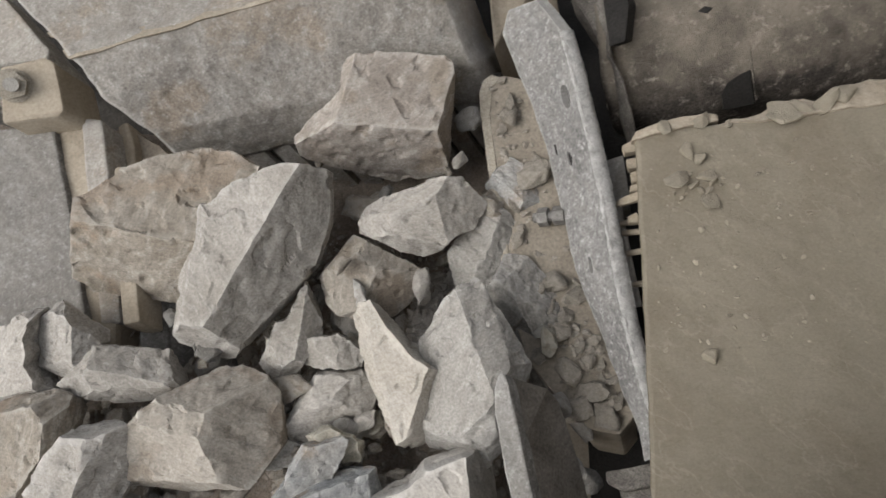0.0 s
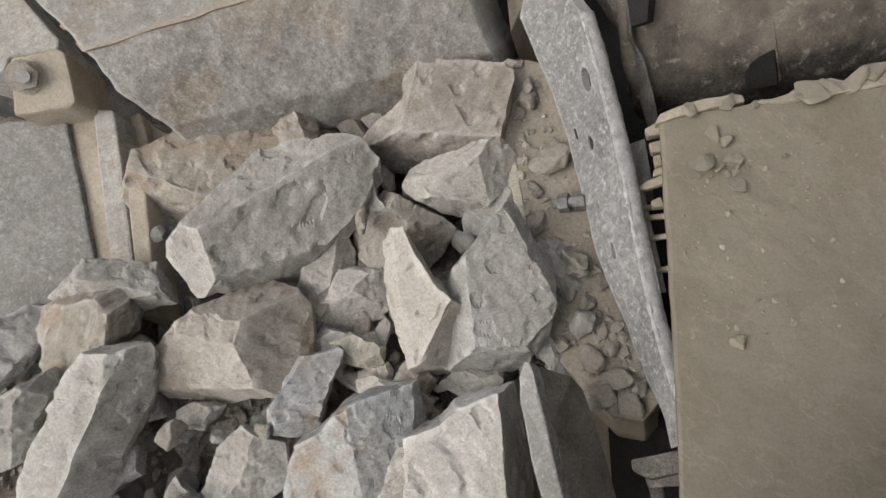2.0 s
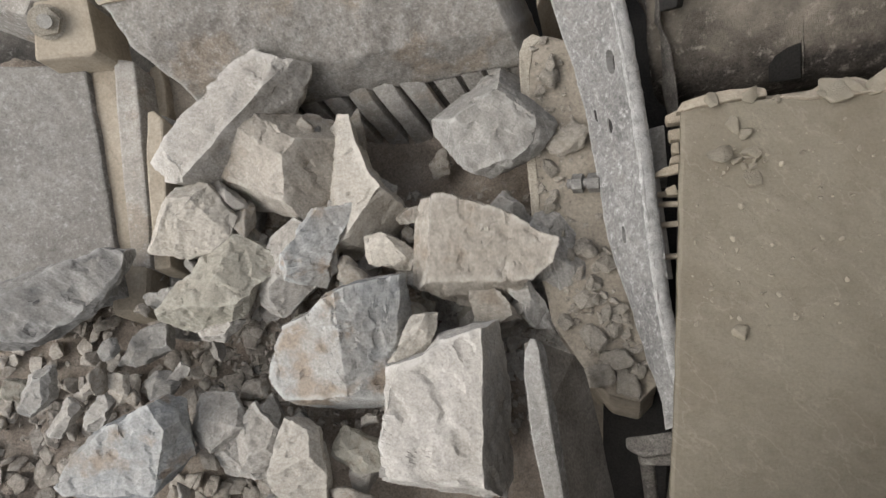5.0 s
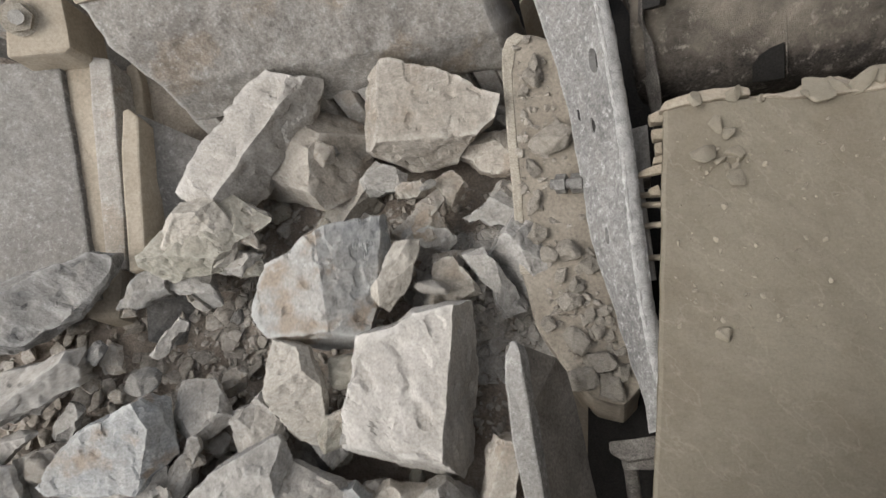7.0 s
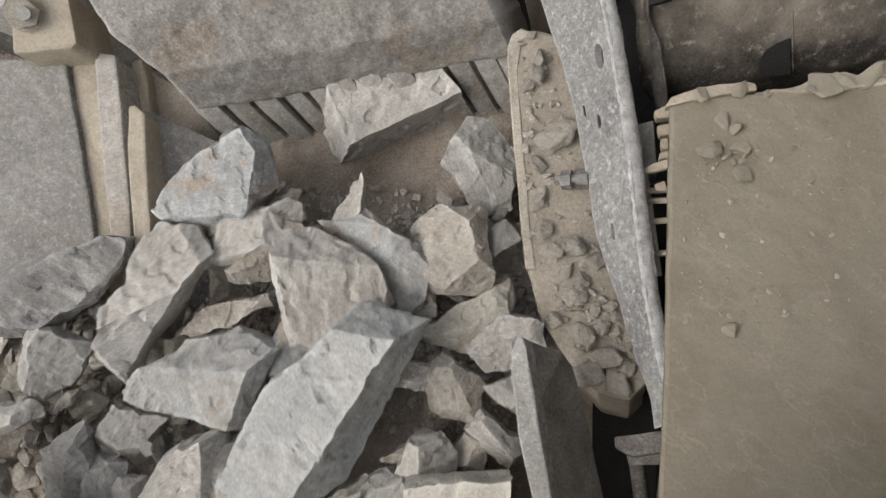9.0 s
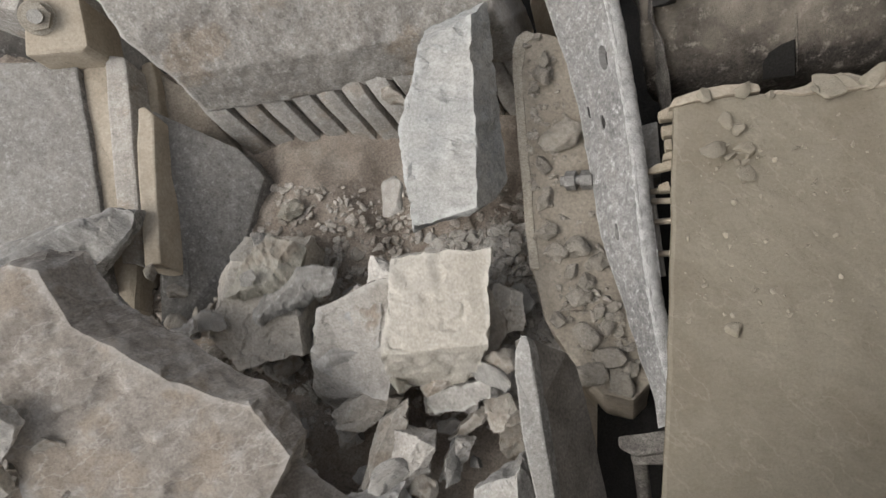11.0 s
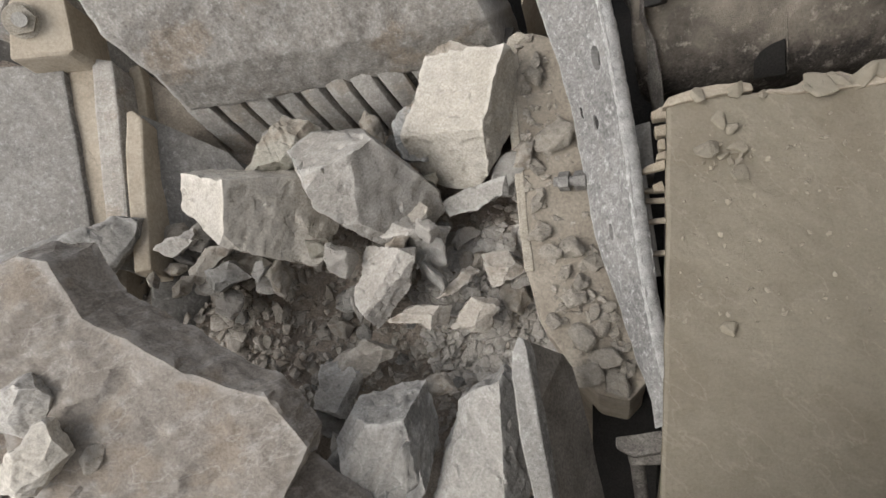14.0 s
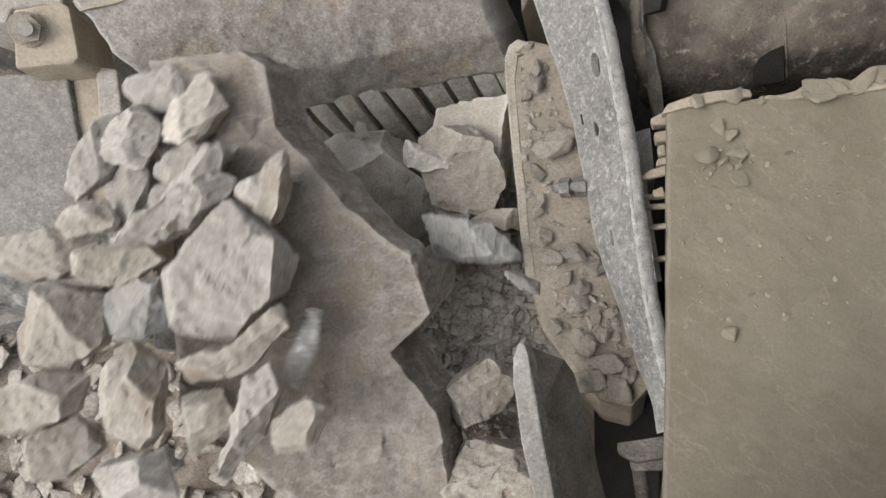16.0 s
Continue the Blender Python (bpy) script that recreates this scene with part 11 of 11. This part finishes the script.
for i, (p, r) in enumerate((
        ((0.243, 1.183, 0.457), 0.072), ((0.320, 1.253, 0.458), 0.042), ((0.339, 1.185, 0.427), 0.05), ((0.281, 1.278, 0.479), 0.045), ((0.353, 1.106, 0.406), 0.045),
        ((0.316, 0.568, 0.290), 0.045), ((0.518, 1.206, 0.401), 0.018), ((0.586, 1.096, 0.373), 0.015), ((0.386, 0.708, 0.307), 0.02), ((0.560, 0.875, 0.335), 0.014),
        ((0.205, 1.356, 0.520), 0.05), ((0.341, 1.400, 0.493), 0.05), ((0.436, 1.388, 0.470), 0.03), ((0.626, 1.429, 0.436), 0.07), ((0.693, 1.455, 0.425), 0.06), ((0.776, 1.466, 0.414), 0.07), ((0.842, 1.501, 0.405), 0.07), ((0.587, 1.401, 0.438), 0.03))):
    loose(p, r, 100 + i, "dust-coated stone on the housing top", CLODS, 0.16)
for i, (p, r) in enumerate((
        ((-0.180, 0.425, 0.039), 0.09), ((-0.072, 0.401, 0.019), 0.085), ((-0.030, 0.458, 0.026), 0.05), ((-0.157, 0.892, 0.023), 0.06), ((-0.214, 0.808, 0.011), 0.06),
        ((-0.330, 0.635, 0.007), 0.055), ((-0.283, 0.846, 0.046), 0.045), ((-0.345, 0.921, 0.048), 0.06), ((-0.391, 1.007, 0.093), 0.065), ((-0.327, 1.421, 0.167), 0.12), ((-0.413, 1.285, 0.156), 0.06), ((-0.262, 0.945, 0.053), 0.085), ((-0.247, 0.735, 0.006), 0.075), ((-0.405, 1.128, 0.119), 0.05), ((-0.425, 1.671, 0.265), 0.07), ((-0.209, 0.571, -0.010), 0.08), ((-0.118, 0.505, -0.007), 0.08), ((-0.413, 1.730, 0.283), 0.05), ((-0.462, 1.615, 0.246), 0.035),
        ((-0.131, 0.623, -0.015), 0.05), ((-0.165, 0.685, 0.017), 0.04), ((-0.109, 0.712, 0.010), 0.04), ((-0.450, 1.838, 0.322), 0.03))):
    loose(p, r, 200 + i, "dusty stone resting on the ledge", LEDGE_STONES)
rnd = random.Random(11)
for i in range(28):
    u, v = rnd.random(), rnd.random()
    a, b, c, d = (Vector(p) for p in [(-2.082, 1.176, 0.240), (-0.481, 1.134, -0.221), (-0.376, 0.492, -0.263), (-2.073, -0.063, 0.124)])
    p = a.lerp(b, u).lerp(d.lerp(c, u), v)
    loose(p, 0.035 + 0.06 * rnd.random() ** 2, 300 + i, "broken stone half sunk in the fines", up=0.4)
for ob, rows in MOVERS:
    ob.hide_viewport = False


# ---- what moves ----
def motions():
    walk(jaw_ob, [
        (0.0, pose(0.0513, -0.0069, -0.0185)),
        (0.5, pose(0.0488, 0.0049, -0.0135)),
        (1.0, pose(0.0488, 0.0025, -0.0144)),
        (1.5, pose(0.0537, -0.0018, -0.0175)),
        (2.0, pose(0.0586, -0.0181, -0.0249)),
        (2.5, pose(0.0537, -0.0330, -0.0287)),
        (3.0, pose(0.0317, -0.0399, -0.0243)),
        (3.5, pose(0.0220, -0.0313, -0.0182)),
        (6.0, pose(0.0317, -0.0447, -0.0260)),
        (6.5, pose(0.0391, -0.0488, -0.0298)),
        (7.0, pose(0.0415, -0.0462, -0.0296)),
        (7.5, pose(0.0293, -0.0498, -0.0271)),
        (8.0, pose(0.0269, -0.0452, -0.0247)),
        (8.5, pose(0.0244, -0.0407, -0.0223)),
        (9.0, pose(0.0220, -0.0170, -0.0130)),
        (9.5, pose(0.0269, -0.0285, -0.0187)),
        (10.0, pose(0.0342, -0.0157, -0.0164)),
        (12.5, pose(0.0073, -0.0352, -0.0150)),
        (13.0, pose(0.0073, -0.0376, -0.0158)),
        (13.5, pose(0.0000, -0.0216, -0.0078)),
        (14.0, pose(-0.0049, -0.0029, 0.0005)),
        (14.5, pose(0.0000, 0.0000, 0.0000)),
        (15.0, pose(0.0146, -0.0081, -0.0075)),
        (15.5, pose(0.0195, -0.0172, -0.0123)),
        (16.0, pose(0.0244, -0.0359, -0.0206))])
    rnd = random.Random(21)
    for ob, rows in list(MOVERS):
        walk(ob, [(r[0], pose(*r[1:])) for r in rows])
        if len(rows) < 9:
            continue
        size = max(ob.dimensions) if max(ob.dimensions) > 0 else 0.4
        for k in range(5):
            small = new("stone", STONES[rnd.randrange(16)])
            tagged(small, "broken stone rolling with the rocks", "stone", "loose stones")
            r = rnd.uniform(0.04, 0.115)
            small.scale = (r, r, r)
            a = rnd.uniform(0, 6.28)
            off = Vector((math.cos(a) * size * 0.5, math.sin(a) * size * 0.5, rnd.uniform(-0.16, -0.05)))
            spin = rnd.uniform(0, 360)
            walk(small, [(w[0], pose(w[1] + off.x, w[2] + off.y, w[3] + off.z, spin + 5 * i, 10, spin + 12 * i)) for i, w in enumerate(rows)])


motions()
